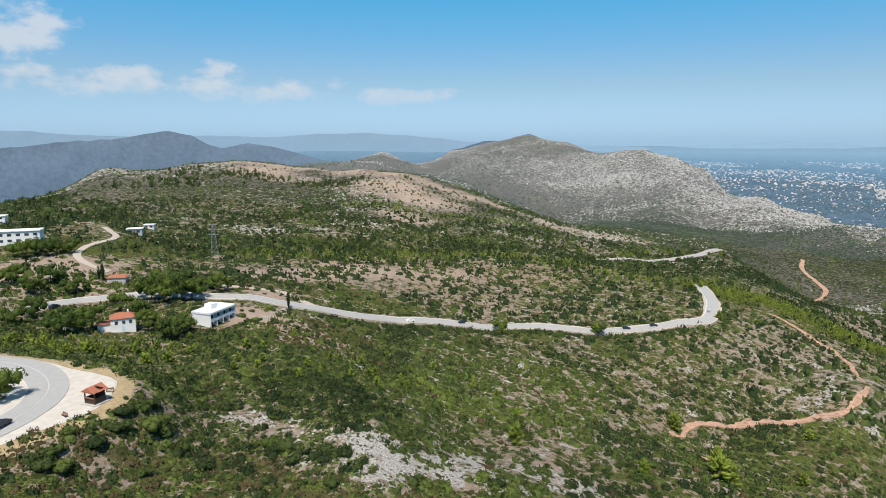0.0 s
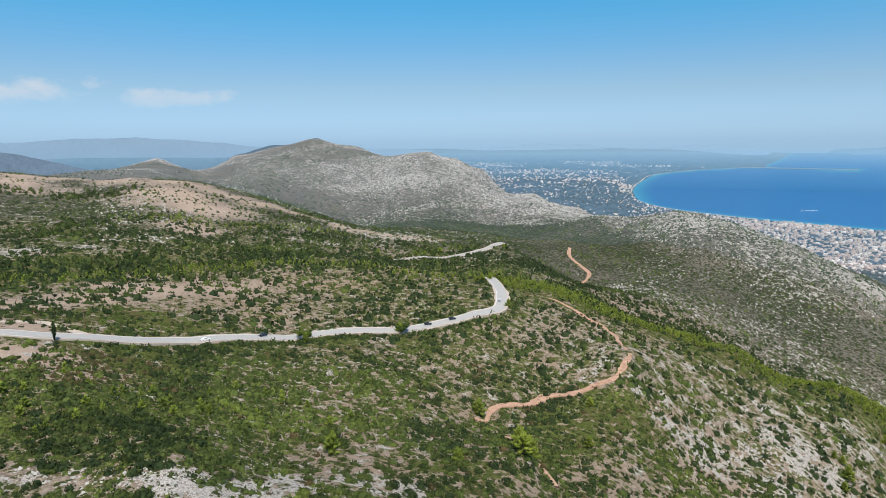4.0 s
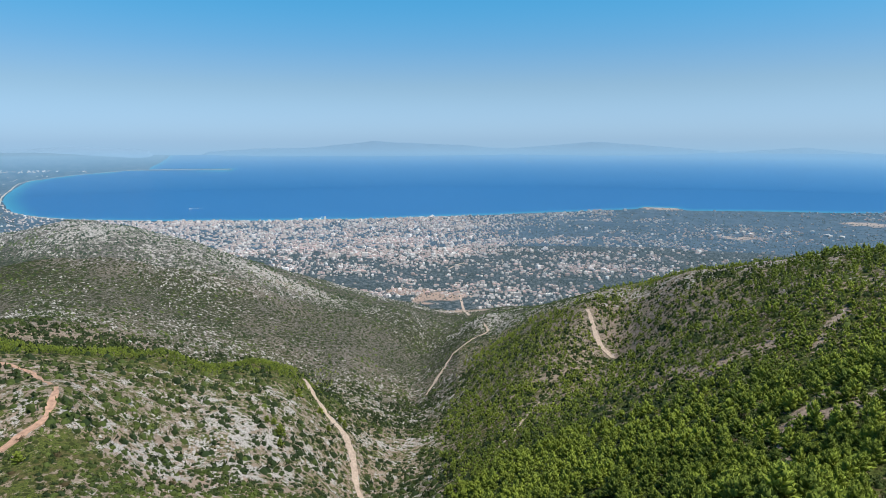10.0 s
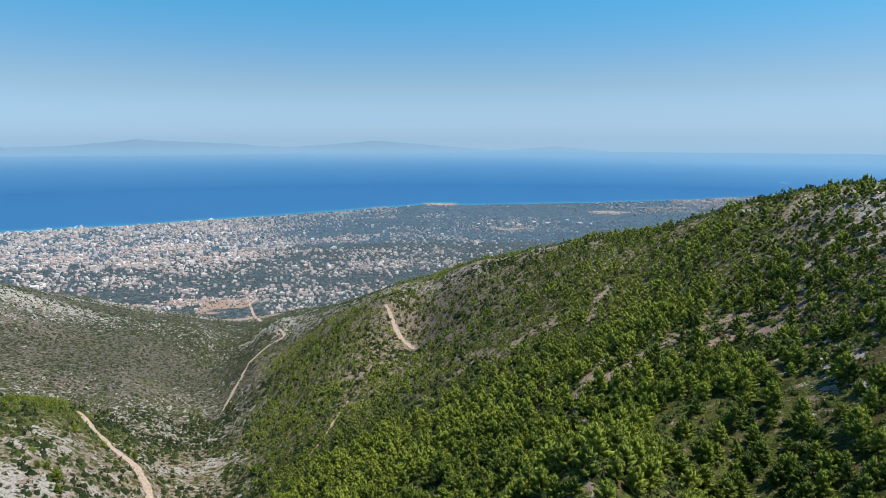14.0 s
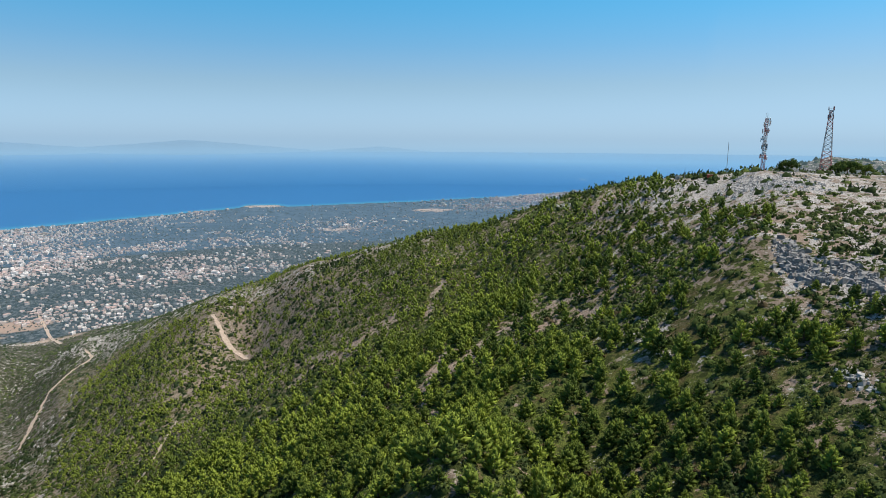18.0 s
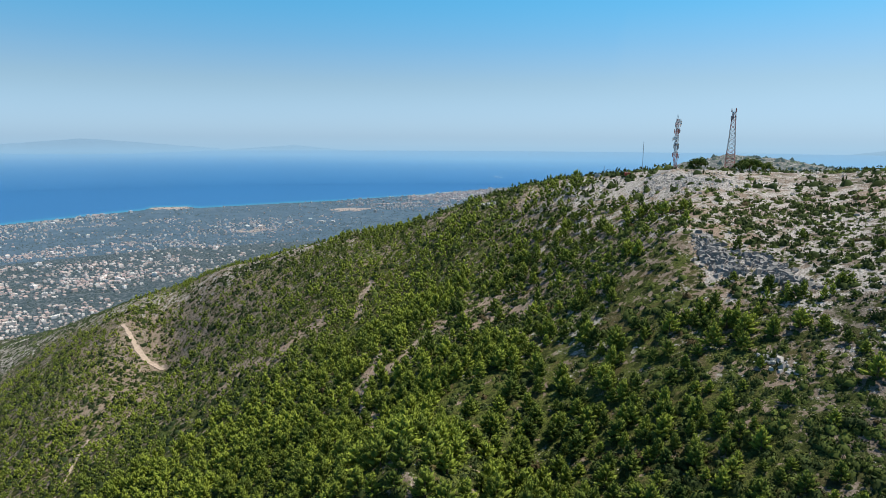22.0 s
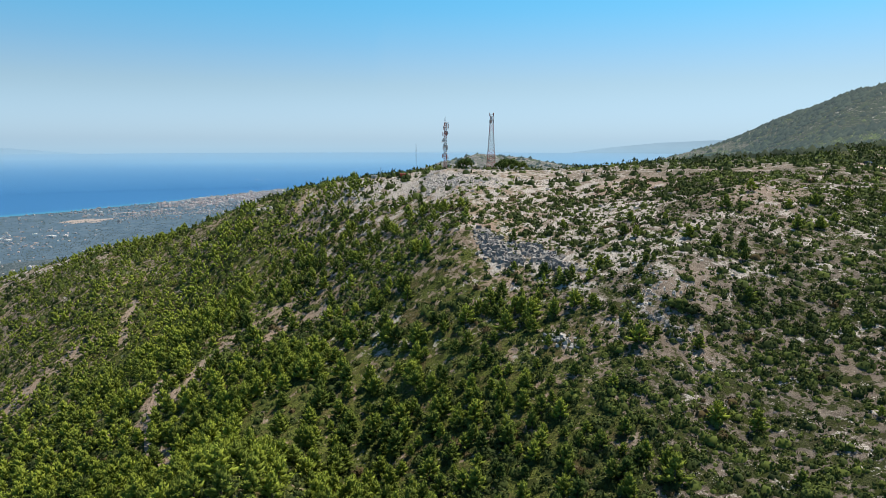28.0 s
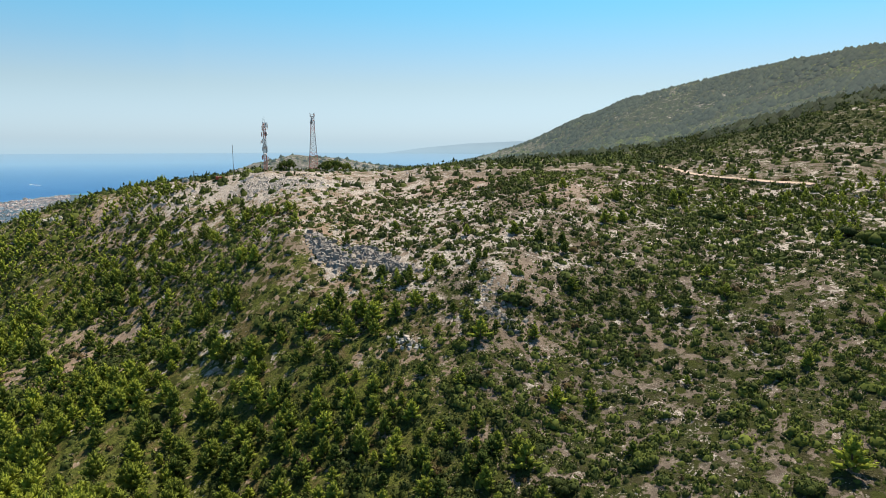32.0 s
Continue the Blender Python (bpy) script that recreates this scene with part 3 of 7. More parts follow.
def squash(p):
    """Draws the far distance in towards the camera along the line of sight, so that the horizon stands 4.9 km off."""
    p = np.array(p, float)
    d = p - (0, 0, 480)
    r = np.hypot(d[:, 0], d[:, 1])
    u = np.maximum(r - NEAR_REACH, 0) / (REACH - NEAR_REACH)
    k = np.where(r > NEAR_REACH, (NEAR_REACH + (REACH - NEAR_REACH) * u / (1 + u)) / np.maximum(r, 1), 1)
    return (0, 0, 480) + d * k[:, None]


def mesh_from(name, verts, faces, material, attributes=None, smooth=False):
    """A mesh from arrays: verts (n, 3), faces (m, 3 or 4)."""
    me = bpy.data.meshes.new(name)
    verts, faces = np.asarray(verts, np.float32), np.asarray(faces, np.int32)
    m, k = faces.shape
    me.vertices.add(len(verts))
    me.vertices.foreach_set("co", verts.ravel())
    me.loops.add(m * k)
    me.loops.foreach_set("vertex_index", faces.ravel())
    me.polygons.add(m)
    me.polygons.foreach_set("loop_start", np.arange(0, m * k, k, dtype=np.int32))
    for key, values in (attributes or {}).items():
        a = me.attributes.new(key, "FLOAT", "POINT")
        a.data.foreach_set("value", np.asarray(values, np.float32))
    me.update(calc_edges=True)
    me.polygons.foreach_set("use_smooth", np.full(m, smooth))
    me.materials.append(material)
    return me


# ---- ground ----
BEARINGS = np.concatenate([np.arange(-42, 200, 0.33), np.arange(200, 318, 2.0)])
RANGES = np.concatenate([[0.02, 15, 30, 45, 58], np.geomspace(70, 2600, 235), np.geomspace(2680, 6600, 74), np.geomspace(6750, 24000, 22)])
NEAR_RANGES = 240


# yards, fields and worn ground: east, north, radius, amount
BARE_PATCHES = [(*p, r, a) for p, r, a in (((-64.0, 221.6), 12, 1.0), ((-66.2, 251.5), 10, 0.8), ((-168.3, 254.7), 30, 0.8), ((-183.4, 254.1), 25, 0.7), ((-38.0, 353.1), 22, 0.7), ((-10.4, 360.8), 20, 0.6),
                                                  ((-256.1, 416.6), 18, 0.8), ((-123.7, 348.8), 10, 0.7), ((18.5, 376.9), 16, 0.5), ((-65.9, 91.6), 9, 0.3), ((-64.9, 115.7), 6, 0.9),
                                                  ((79.9, -156.0), 9, 0.4), ((169.4, -165.8), 5, 0.9), ((86.4, -236.7), 22, 0.5), ((142.6, -246.0), 22, 0.5), ((319.9, -206.3), 14, 0.8), ((209.2, 183.6), 16, 0.4), ((-39.3, 219.1), 18, 0.45))]
BARE_PATCHES += [(*p, r, a) for p, r, a in (((1563.0, 522.6), 95, 0.8), ((1380.0, 395.8), 50, 1.0), ((1605.2, 647.7), 50, 0.8), ((960.1, 607.3), 60, 0.6),
                                                  ((-245.5, 887.0), 60, 1.0), ((-59.7, 825.7), 60, 1.0), ((-4.7, 768.3), 45, 1.0), ((-27.9, 668.3), 30, 0.7), ((-129.6, 937.5), 40, 0.8),
                                                  ((4626.3, -99.2), 170, 1.0), ((3891.6, -1129.3), 150, 1.0), ((3035.2, -422.0), 110, 0.8))]


# slabs and pavements of bare limestone
ROCK_PATCHES = [(*p, r, a) for p, r, a in (((230.5, 203.2), 13, 1.0), ((206.3, 210.3), 9, 1.0), ((246.1, 230.4), 10, 0.8), ((248.0, 180.2), 12, 0.8), ((-23.5, 126.3), 6, 0.8), ((-0.4, 114.4), 6, 0.8),
                                                ((17.4, 113.1), 8, 0.9), ((-424.4, 805.1), 50, 0.7), ((-139.1, 501.0), 18, 0.8), ((-99.4, 519.7), 18, 0.8), ((-326.2, 800.8), 40, 0.5), ((88.7, 691.3), 30, 0.6),
                                                ((190.1, 700.8), 30, 0.5))]
ROCK_PATCHES += [(*p, r, a) for p, r, a in (((240.7, -233.5), 16, 1.2), ((272.9, -225.8), 16, 1.1), ((296.2, -216.3), 12, 0.9), ((211.6, -233.6), 14, 0.9), ((123.1, -216.7), 20, 0.7), ((142.1, -203.0), 14, 0.7), ((83.3, -191.9), 14, 0.6),
                                                ((85.5, -170.4), 14, 0.6), ((103.8, -158.4), 10, 0.6), ((69.5, -170.3), 9, 0.7), ((189.4, -245.6), 16, 0.5), ((34.5, -156.4), 8, 0.5), ((161.4, -1191.6), 45, 1.0), ((56.6, -996.6), 40, 0.8), ((424.5, -1293.1), 50, 0.7))]
ROCK_PATCHES += [(*p, r, a) for p, r, a in (((19.4, 126.7), 13, 1.1), ((15.2, 145.9), 9, 0.8), ((40.1, 133.6), 9, 0.9), ((46.6, 126.8), 9, 0.9), ((36.7, 180.7), 8, 0.7), ((65.5, 170.8), 8, 0.6), ((-17.0, 108.5), 8, 0.8), ((-5.7, 102.4), 8, 0.8), ((-40.0, 142.5), 7, 0.6), ((-18.6, 150.1), 9, 0.5), ((1.0, 160.6), 9, 0.5))]


# worn streaks between the pines: half-width, then the line
STREAKS = [(2.6, [(251, -75), (242, -70), (234, -65), (226, -61)]), (1.8, [(203, -59), (189, -55), (177, -51)]), (2.6, [(262, -126), (265, -117), (267, -105)]),
           (2.0, [(238, -88), (235, -78), (234, -68)]), (6.0, [(371, -80), (371, -64), (358, -50)]), (3.0, [(368, -42), (390, -34), (412, -23), (416, -8)]), (3.4, [(387, -120), (374, -109), (345, -97)]),
           (2.6, [(245, -137), (250, -124), (253, -114), (246, -94), (229, -76)]), (3.5, [(374, -43), (377, -28), (370, -18)]), (2.4, [(264, -133), (268, -124), (276, -115)]),
           (2.2, [(217, -132), (229, -126), (228, -110), (230, -101)])]
# open heath below the summit; brown heath by the villa and above the lay-by: east, north, radius
OPEN_HEATH = [(200, -160, 20), (175, -146, 18), (150, -134, 14), (188, -136, 12), (62, -112, 16), (30, -120, 24), (0, -130, 24)]
BROWN_HEATH = [(-46, 210, 13), (-33, 228, 16), (-24, 241, 10), (-66, 88, 10), (-52, 96, 12), (-40, 104, 9), (-28, 99, 9), (-58, 80, 12), (-36, 84, 13), (-14, 90, 12), (-86, 92, 12), (8, 92, 10)]
THICKET = [(-116, 372, 36), (-155, 350, 40), (-190, 300, 26), (-30, 300, 14), (-8, 294, 12), (-80, 420, 60), (0, 480, 60), (100, 285, 16), (30, 270, 16), (60, 285, 14),
           (480, 800, 70), (590, 830, 80), (430, 700, 40), (600, 1020, 130), (450, 1100, 130),
           (182, 212, 16), (158, 212, 15), (150, 190, 14), (125, 184, 11), (136, 206, 10)]


def near_spot(spots, x, y, soft=0.5):
    """1 inside the round spots, falling off over their rims."""
    best, ragged = np.zeros(x.shape), 0.9 * fbm(x, y, 30, 4, 83)
    for px, py, pr in spots:
        best = np.maximum(best, np.clip((1.2 - np.hypot(x - px, y - py) / pr + ragged) / soft, 0, 1))
    return best


ROCK_PATCHES += [(*p, r, a) for p, r, a in (((296, 190), 16, 1.0), ((320, 175), 14, 0.9), ((274, 170), 14, 0.9), ((262, 180), 12, 0.9), ((334, 221), 12, 0.8), ((365, 230), 10, 0.7), ((240, 209), 14, 1.0), ((298, 212), 14, 0.9),
                                                ((215, 199), 9, 0.8), ((300, 235), 12, 0.6), ((527, 204), 20, 0.7), ((564, 237), 20, 0.7), ((453, 164), 14, 0.7), ((415, 181), 12, 0.7), ((589, 266), 20, 0.6))]
ROCK_PATCHES += [(*p, r, a) for p, r, a in (((-171, 519), 15, 0.9), ((-151, 510), 14, 0.9), ((-131, 509), 14, 0.9), ((-107, 531), 16, 0.9), ((53, 553), 22, 0.8), ((91, 599), 24, 0.8), ((129, 620), 24, 0.8), ((171, 647), 24, 0.8),
                                                ((-42, 129), 6, 1.1), ((-35, 126), 6, 1.1), ((-28, 121), 6, 1.1), ((-10, 118), 7, 1.0), ((-2, 104), 7, 1.0), ((2, 111), 7, 1.0), ((44, 153), 7, 0.9), ((52, 132), 9, 0.9), ((-20, 526), 20, 0.5), ((-5, -522), 14, 0.9), ((-38, -533), 16, 0.9), ((-60, -530), 14, 0.8))]
BARE_PATCHES += [(*p, r, a) for p, r, a in (((-79, 297), 14, 0.8), ((-61, 327), 16, 0.9), ((-46, 358), 18, 0.9), ((-24, 359), 16, 0.9), ((-3, 365), 16, 0.9), ((11, 368), 14, 0.8), ((-36, 397), 14, 0.8), ((-12, 388), 12, 0.8),
                                                ((75, -150), 12, 0.35), ((65, -133), 8, 0.3))]


def zones(x, y):
    """Cover of the land: rock, low green, bare soil, scrub and pine, each 0..1."""
    r, b = np.hypot(x, y), np.degrees(np.arctan2(x, y))
    b = np.where(b < -100, b + 360, b)
    s = fbm(x, y, 120, 3, 31)
    f = fbm(x, y, 35, 3, 47)

    def bump(v, lo, hi, soft):
        return np.clip((v - lo) / soft, 0, 1) * np.clip((hi - v) / soft, 0, 1)

    # the wooded slope lies south of the gully
    gully = np.interp(r, [60, 130, 250, 400, 650, 900, 1300], [100, 82, 76, 72, 72.5, 75, 78])
    upper = np.interp(r, [60, 110, 150, 200, 250, 300, 360, 420], [150, 148, 141, 134, 132, 130, 124, 119])
    edge = np.clip((upper - b) / 16 + 0.5 * f + 0.3, 0.0, 1)
    thin_out = np.clip((upper + 60 - b) / 60, 0, 1) * bump(r, 60, 260, 40) * 0.05
    pine = np.clip((b - gully) / 4, 0, 1) * np.maximum(edge * np.clip(0.9 + 0.9 * s + 0.6 * f, 0.15, 1), thin_out) * bump(r, 60, 800, 30)
    glade = np.clip((fbm(x, y, 40, 3, 77) - 0.11) / 0.14, 0, 1) * np.clip((r - 90) / 60, 0, 1)
    pine = pine * np.clip(1.05 - 0.0036 * (r - 330), 0.30, 1) * (1 - 0.75 * glade) * np.where((r > 430) & (b > 112), 0.1, 1)
    worn = np.max([np.clip(1.6 - distance_to(line, x, y) / half + 0.5 * f, 0, 1) for half, line in STREAKS], axis=0)
    pine = pine * (1 - 0.97 * worn) * (1 - 0.85 * near_spot(OPEN_HEATH, x, y))
    rim = np.clip(1.5 - distance_to(PINE_CREST[:6], x, y) / 34 + 0.9 * f, 0, 1) * (r > 480)
    pine = pine * (1 - 0.9 * rim)
    summit = bump(b, 118, 230, 6) * bump(r, 120, 420, 30)
    spur = bump(b, 28 + np.clip((330 - r) / 20, 0, 9), 78, 8) * bump(r, 150, 820, 40)
    west = bump(b, -60, 40, 10) * bump(r, 60, 330, 30)
    plateau = bump(b, -60, 32, 5) * bump(r, 300, 900, 40)
    hills = np.clip((r - 640) / 200, 0, 1) * np.clip((b - 4) / 10 + np.clip((r - 900) / 100, 0, 1), 0, 1) * (b < 100)
    mountain = np.clip((r - 370) / 120, 0, 1) * np.clip((b - 118) / 8, 0, 1)
    heath = np.clip((b - 146) / 10, 0, 1) * bump(r, 60, 420, 30)
    band = np.clip(1 - np.abs(distance_to(SPUR_CREST, x, y) - 15) / 45, 0, 1)
    cleared = np.clip(1 - distance_to(RIDGE_CLEARED[4:], x, y) / 60 + 0.7 * f, 0, 1)
    crag = np.max([np.clip(1 - distance_to(line, x, y) / reach, 0, 1) for line, reach in ((ROCK_PEAK, 330), (ROUND_HILL[:7], 190), (FAR_PEAK, 250), (RIDGE_CLEARED[:4], 90))], axis=0)
    top = summit * (1 - 0.55 * heath) * np.clip((r - 150) / 60, 0.25, 1) * (1 - 0.8 * near_spot(OPEN_HEATH, x, y))
    floor = np.clip((b - gully) / 4, 0, 1) * np.clip((upper + 8 - b) / 14, 0, 1) * bump(r, 60, 840, 40)
    rock = (0.16 + 0.36 * crag + 0.09 * spur + 0.40 * top - 0.16 * floor * np.clip(1.9 - r / 300, 0.2, 1) + 0.04 * hills + west * (0.09 * np.clip((b + 5) / 15, 0, 1) - 0.04) + 0.3 * s - 0.1 * pine - 0.2 * band - 0.06 * mountain + 0.34 * rim)
    green = (0.42 + west * (0.16 - 0.16 * np.clip((b + 5) / 15, 0, 1) + 0.16 * np.clip((b - 18) / 10, 0, 1)) + 0.10 * plateau - 0.03 * spur - 0.14 * top + 0.06 * heath + 0.30 * floor * np.clip(1.8 - r / 260, -0.1, 1) + 0.14 * hills - 0.26 * np.clip((r - 1250) / 300, 0, 1) * (b < 60) - 0.16 * crag + 0.32 * mountain + 0.12 * pine
             + 0.3 * s - 0.6 * cleared + 0.35 * band)
    for px, py, pr, amount in ROCK_PATCHES:
        spot = amount * np.clip(1.4 - np.hypot(x - px, y - py) / pr + 0.8 * f, 0, 1)
        rock, green = rock + 0.30 * spot, green - 0.12 * spot
    rock = np.where(b < 90, np.minimum(rock, 0.60 + 0.1 * f), rock)
    cone = np.clip(1.5 - distance_to(CONE_HILL, x, y) / 260, 0, 1)
    rock, green = rock + 0.2 * cone, green - 0.4 * cone
    soil = np.clip(cleared + 0.3 * f, 0, 1)
    for px, py, pr, amount in BARE_PATCHES:
        spot = amount * np.clip(1.4 - np.hypot(x - px, y - py) / pr + 0.8 * f, 0, 1)
        soil, green = np.maximum(soil, spot), green - 0.8 * spot
        cleared = np.maximum(cleared, 0.30 * spot)
    scrub = (0.55 + 0.40 * west + 0.45 * plateau + 0.5 * spur - 0.22 * summit + 0.45 * hills + 0.6 * mountain * np.clip((r - 450) / 300, 0.15, 1) + 0.45 * f - 0.95 * cleared
             + 0.15 * floor + 0.3 * glade * (b > gully) + 0.22 * heath - 0.15 * band - 0.15 * np.clip(rock - 0.45, 0, 1) - 0.8 * cone)
    brown, thick = near_spot(BROWN_HEATH, x, y), near_spot(THICKET, x, y)
    scrub = scrub * (1 - 0.75 * brown) * (1 - 0.85 * worn) + 0.6 * thick
    green, rock, soil = green + np.where(r > 600, 0.10, 0.25) * thick - 0.3 * worn + 0.12 * brown, rock - 0.3 * thick - 0.2 * brown, np.maximum(soil, 0.3 * worn)
    town = plain_town(x, y)
    green, rock, scrub = np.maximum(green, 0.75 * town), rock * (1 - town), scrub * (1 - town)
    return [np.clip(v, 0, 1) for v in (rock, green, soil, scrub, pine)]


def plain_town(x, y):
    r, b = np.hypot(x, y), np.degrees(np.arctan2(x, y))
    return ((r > 1250) & (smooth_land(x, y) < plain_land(x, y) + 4) & (coast_gap(x, y) > 0)).astype(float)


def ground_greying(x, y):
    """Grey takes over from red soil: scree, with haze greying painted in, on the hills beyond the valley and on the
    mountain.
    """
    r, b = np.hypot(x, y), np.degrees(np.arctan2(x, y))
    far = np.clip((r - 520) / 260 + 0.4 * fbm(x, y, 90, 3, 35), 0, 1)
    return np.maximum(far * np.where((b > 74) & (b < 125) & (r < 850), 0.25, 1), 0.75 * np.clip((b % 360 - 138) / 14 + 0.5 * fbm(x, y, 30, 3, 36), 0, 1) * (b % 360 < 260))


def build_ground():
    bb, rr = np.meshgrid(np.radians(BEARINGS), RANGES, indexing="ij")
    x, y = np.sin(bb) * rr, np.cos(bb) * rr
    z = land(x, y)
    rock, green, soil, _, _ = zones(x, y)
    nb, nr = x.shape
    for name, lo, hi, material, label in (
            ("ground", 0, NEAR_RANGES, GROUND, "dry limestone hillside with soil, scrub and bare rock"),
            ("backdrop", NEAR_RANGES - 1, nr, DISTANCE, "distant hills and coastal plain with blue haze painted into the colour")):
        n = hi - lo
        cut = [v[:, lo:hi].ravel() for v in (x, y, z, rock, green, soil, plain_town(x, y), ground_greying(x, y))]
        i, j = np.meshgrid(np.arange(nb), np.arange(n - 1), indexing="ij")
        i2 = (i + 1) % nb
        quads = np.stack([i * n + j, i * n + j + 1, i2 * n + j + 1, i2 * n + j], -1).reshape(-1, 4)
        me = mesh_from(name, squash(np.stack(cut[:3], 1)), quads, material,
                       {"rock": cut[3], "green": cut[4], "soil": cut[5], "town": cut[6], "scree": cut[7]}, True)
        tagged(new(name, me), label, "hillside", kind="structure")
    return z


GRID_Z = build_ground()


def ground_z(x, y):
    """Height of the built ground at true plan coordinates."""
    x, y = np.asarray(x, float), np.asarray(y, float)
    r, b = np.hypot(x, y), np.degrees(np.arctan2(x, y))
    b = np.where(b < -42, b + 360, b)
    i = np.clip(np.searchsorted(BEARINGS, b) - 1, 0, len(BEARINGS) - 2)
    j = np.clip(np.searchsorted(RANGES, r) - 1, 0, len(RANGES) - 2)
    fb = np.clip((b - BEARINGS[i]) / (BEARINGS[i + 1] - BEARINGS[i]), 0, 1)
    fr = np.clip((r - RANGES[j]) / (RANGES[j + 1] - RANGES[j]), 0, 1)
    g = GRID_Z
    return (g[i, j] * (1 - fr) + g[i, j + 1] * fr) * (1 - fb) + (g[i + 1, j] * (1 - fr) + g[i + 1, j + 1] * fr) * fb


def build_sea():
    b = np.radians(np.arange(20, 200, 0.5))
    r = np.concatenate([np.geomspace(3000, 6500, 44), np.geomspace(6800, 24000, 16)])
    bb, rr = np.meshgrid(b, r, indexing="ij")
    x, y = np.sin(bb) * rr, np.cos(bb) * rr
    shoal = np.clip(1 + coast_gap(x, y) / 160, 0, 1)
    nb, nr = x.shape
    p = squash(np.stack([x.ravel(), y.ravel(), np.zeros(x.size)], 1))
    i, j = np.meshgrid(np.arange(nb - 1), np.arange(nr - 1), indexing="ij")
    quads = np.stack([i * nr + j, i * nr + j + 1, (i + 1) * nr + j + 1, (i + 1) * nr + j], -1).reshape(-1, 4)
    me = mesh_from("sea", p, quads, WATER, {"shoal": shoal.ravel()}, True)
    tagged(new("sea", me), "calm deep blue sea with turquoise shallows", "sea", kind="structure")


build_sea()


def resample(line, gap=3.0):
    """Even points along a rounded polyline."""
    p = np.array([q[:2] for q in line], float)
    t = np.concatenate([[0], np.cumsum(np.hypot(*np.diff(p, axis=0).T))])
    m = np.gradient(p, t, axis=0)
    s = np.linspace(0, t[-1], max(2, int(t[-1] / gap)))
    k = np.clip(np.searchsorted(t, s) - 1, 0, len(t) - 2)
    h = (t[k + 1] - t[k])[:, None]
    u = ((s - t[k]) / h[:, 0])[:, None]
    return ((2 * u ** 3 - 3 * u ** 2 + 1) * p[k] + (u ** 3 - 2 * u ** 2 + u) * h * m[k]
            + (-2 * u ** 3 + 3 * u ** 2) * p[k + 1] + (u ** 3 - u ** 2) * h * m[k + 1])


def strip(name, line, left, right, lift, material, label, ragged=0.0, category="road", gap=3.0):
    """A road bed laid on the ground along a line, with sides that go into it."""
    p = resample(line, gap)
    d = np.gradient(p, axis=0)
    d /= np.hypot(d[:, 0], d[:, 1])[:, None]
    side = np.stack([d[:, 1], -d[:, 0]], 1)
    wob = ragged * fbm(np.arange(len(p)) * gap, np.zeros(len(p)), 9, 3, 5)[:, None]
    wob2 = ragged * fbm(np.arange(len(p)) * gap, np.full(len(p), 99.0), 9, 3, 6)[:, None]
    ts = np.linspace(0, 1, 5)
    cols = []
    for k, f in enumerate(ts):
        q = p + side * ((-left - wob) * (1 - f) + (right + wob2) * f)
        z = ground_z(q[:, 0], q[:, 1]) + lift
        cols.append(np.column_stack([q, z]))
    z = np.max([c[:, 2] for c in cols[1:4]], axis=0)
    for c in cols:
        c[:, 2] = np.maximum(c[:, 2], 0.5 * c[:, 2] + 0.5 * z)
    lo = [cols[0] - (0, 0, 1.2 + lift), *cols, cols[-1] - (0, 0, 1.2 + lift)]
    v = np.stack(lo, 1)
    n, w = v.shape[:2]
    i, j = np.meshgrid(np.arange(n - 1), np.arange(w - 1), indexing="ij")
    quads = np.stack([i * w + j, i * w + j + 1, (i + 1) * w + j + 1, (i + 1) * w + j], -1).reshape(-1, 4)[:, ::-1]
    ob = new(name, mesh_from(name, v.reshape(-1, 3), quads, material, None, False))
    return tagged(ob, label, category, kind="structure")


strip("shoulder", MAIN_ROAD, 4.6, 4.6, 0.25, GRAVEL, "pale gravel shoulders along the winding asphalt road", 1.2)
strip("road", MAIN_ROAD, 3.3, 3.3, 0.40, ASPHALT, "pale sun-bleached two-lane asphalt road")
strip("edge_strip", MAIN_ROAD, -3.3, 3.75, 0.44, EDGE_STRIP, "worn white edge strip along the asphalt road", 0.15)
strip("edge_strip", MAIN_ROAD, 3.75, -3.3, 0.44, EDGE_STRIP, "worn white edge strip along the asphalt road", 0.15)
strip("centre_line", MAIN_ROAD, 0.12, 0.12, 0.43, EDGE_STRIP, "faded white centre line of the road", 0.05)
strip("side_road", [(-47, 253), (-56, 258), (-64, 264), (-73, 259), (-82, 257), (-92, 256)], 2.0, 2.0, 0.3, GRAVEL, "pale gravel lane leaving the asphalt road", 0.8)
strip("shoulder", FAR_ROAD, 6, 6, 0.3, GRAVEL, "pale cutting and verge along the upper road", 2)
strip("road", FAR_ROAD, 3.5, 3.5, 0.45, ASPHALT, "pale sun-bleached two-lane asphalt road")
strip("road", HAIRPIN, 4.3, 4.3, 0.32, ASPHALT, "wide pale asphalt hairpin bend", gap=1.5)
strip("side_road", SIDE_ROAD, 1.8, 1.8, 0.3, GRAVEL, "pale concrete lane up to the villas", 0.5)
strip("dirt_track", FIRST_TRACK, 1.7, 1.7, 0.25, RED_EARTH, "ochre dirt track across the scrub hillside", 2.4, gap=1.5)
strip("dirt_track", FIRST_TRACK_FAR, 1.2, 1.2, 0.25, RED_EARTH, "ochre dirt track along the crest of the spur", 2.4, gap=1.5)
strip("dirt_track", FIRST_TRACK_NEAR, 1.2, 1.2, 0.25, RED_EARTH, "narrow ochre dirt path beside a pine", 1.0)
strip("dirt_track", MID_TRACK, 2.1, 2.1, 0.3, PALE_EARTH, "pale dirt track down the rocky spur", 1.8, gap=1.5)
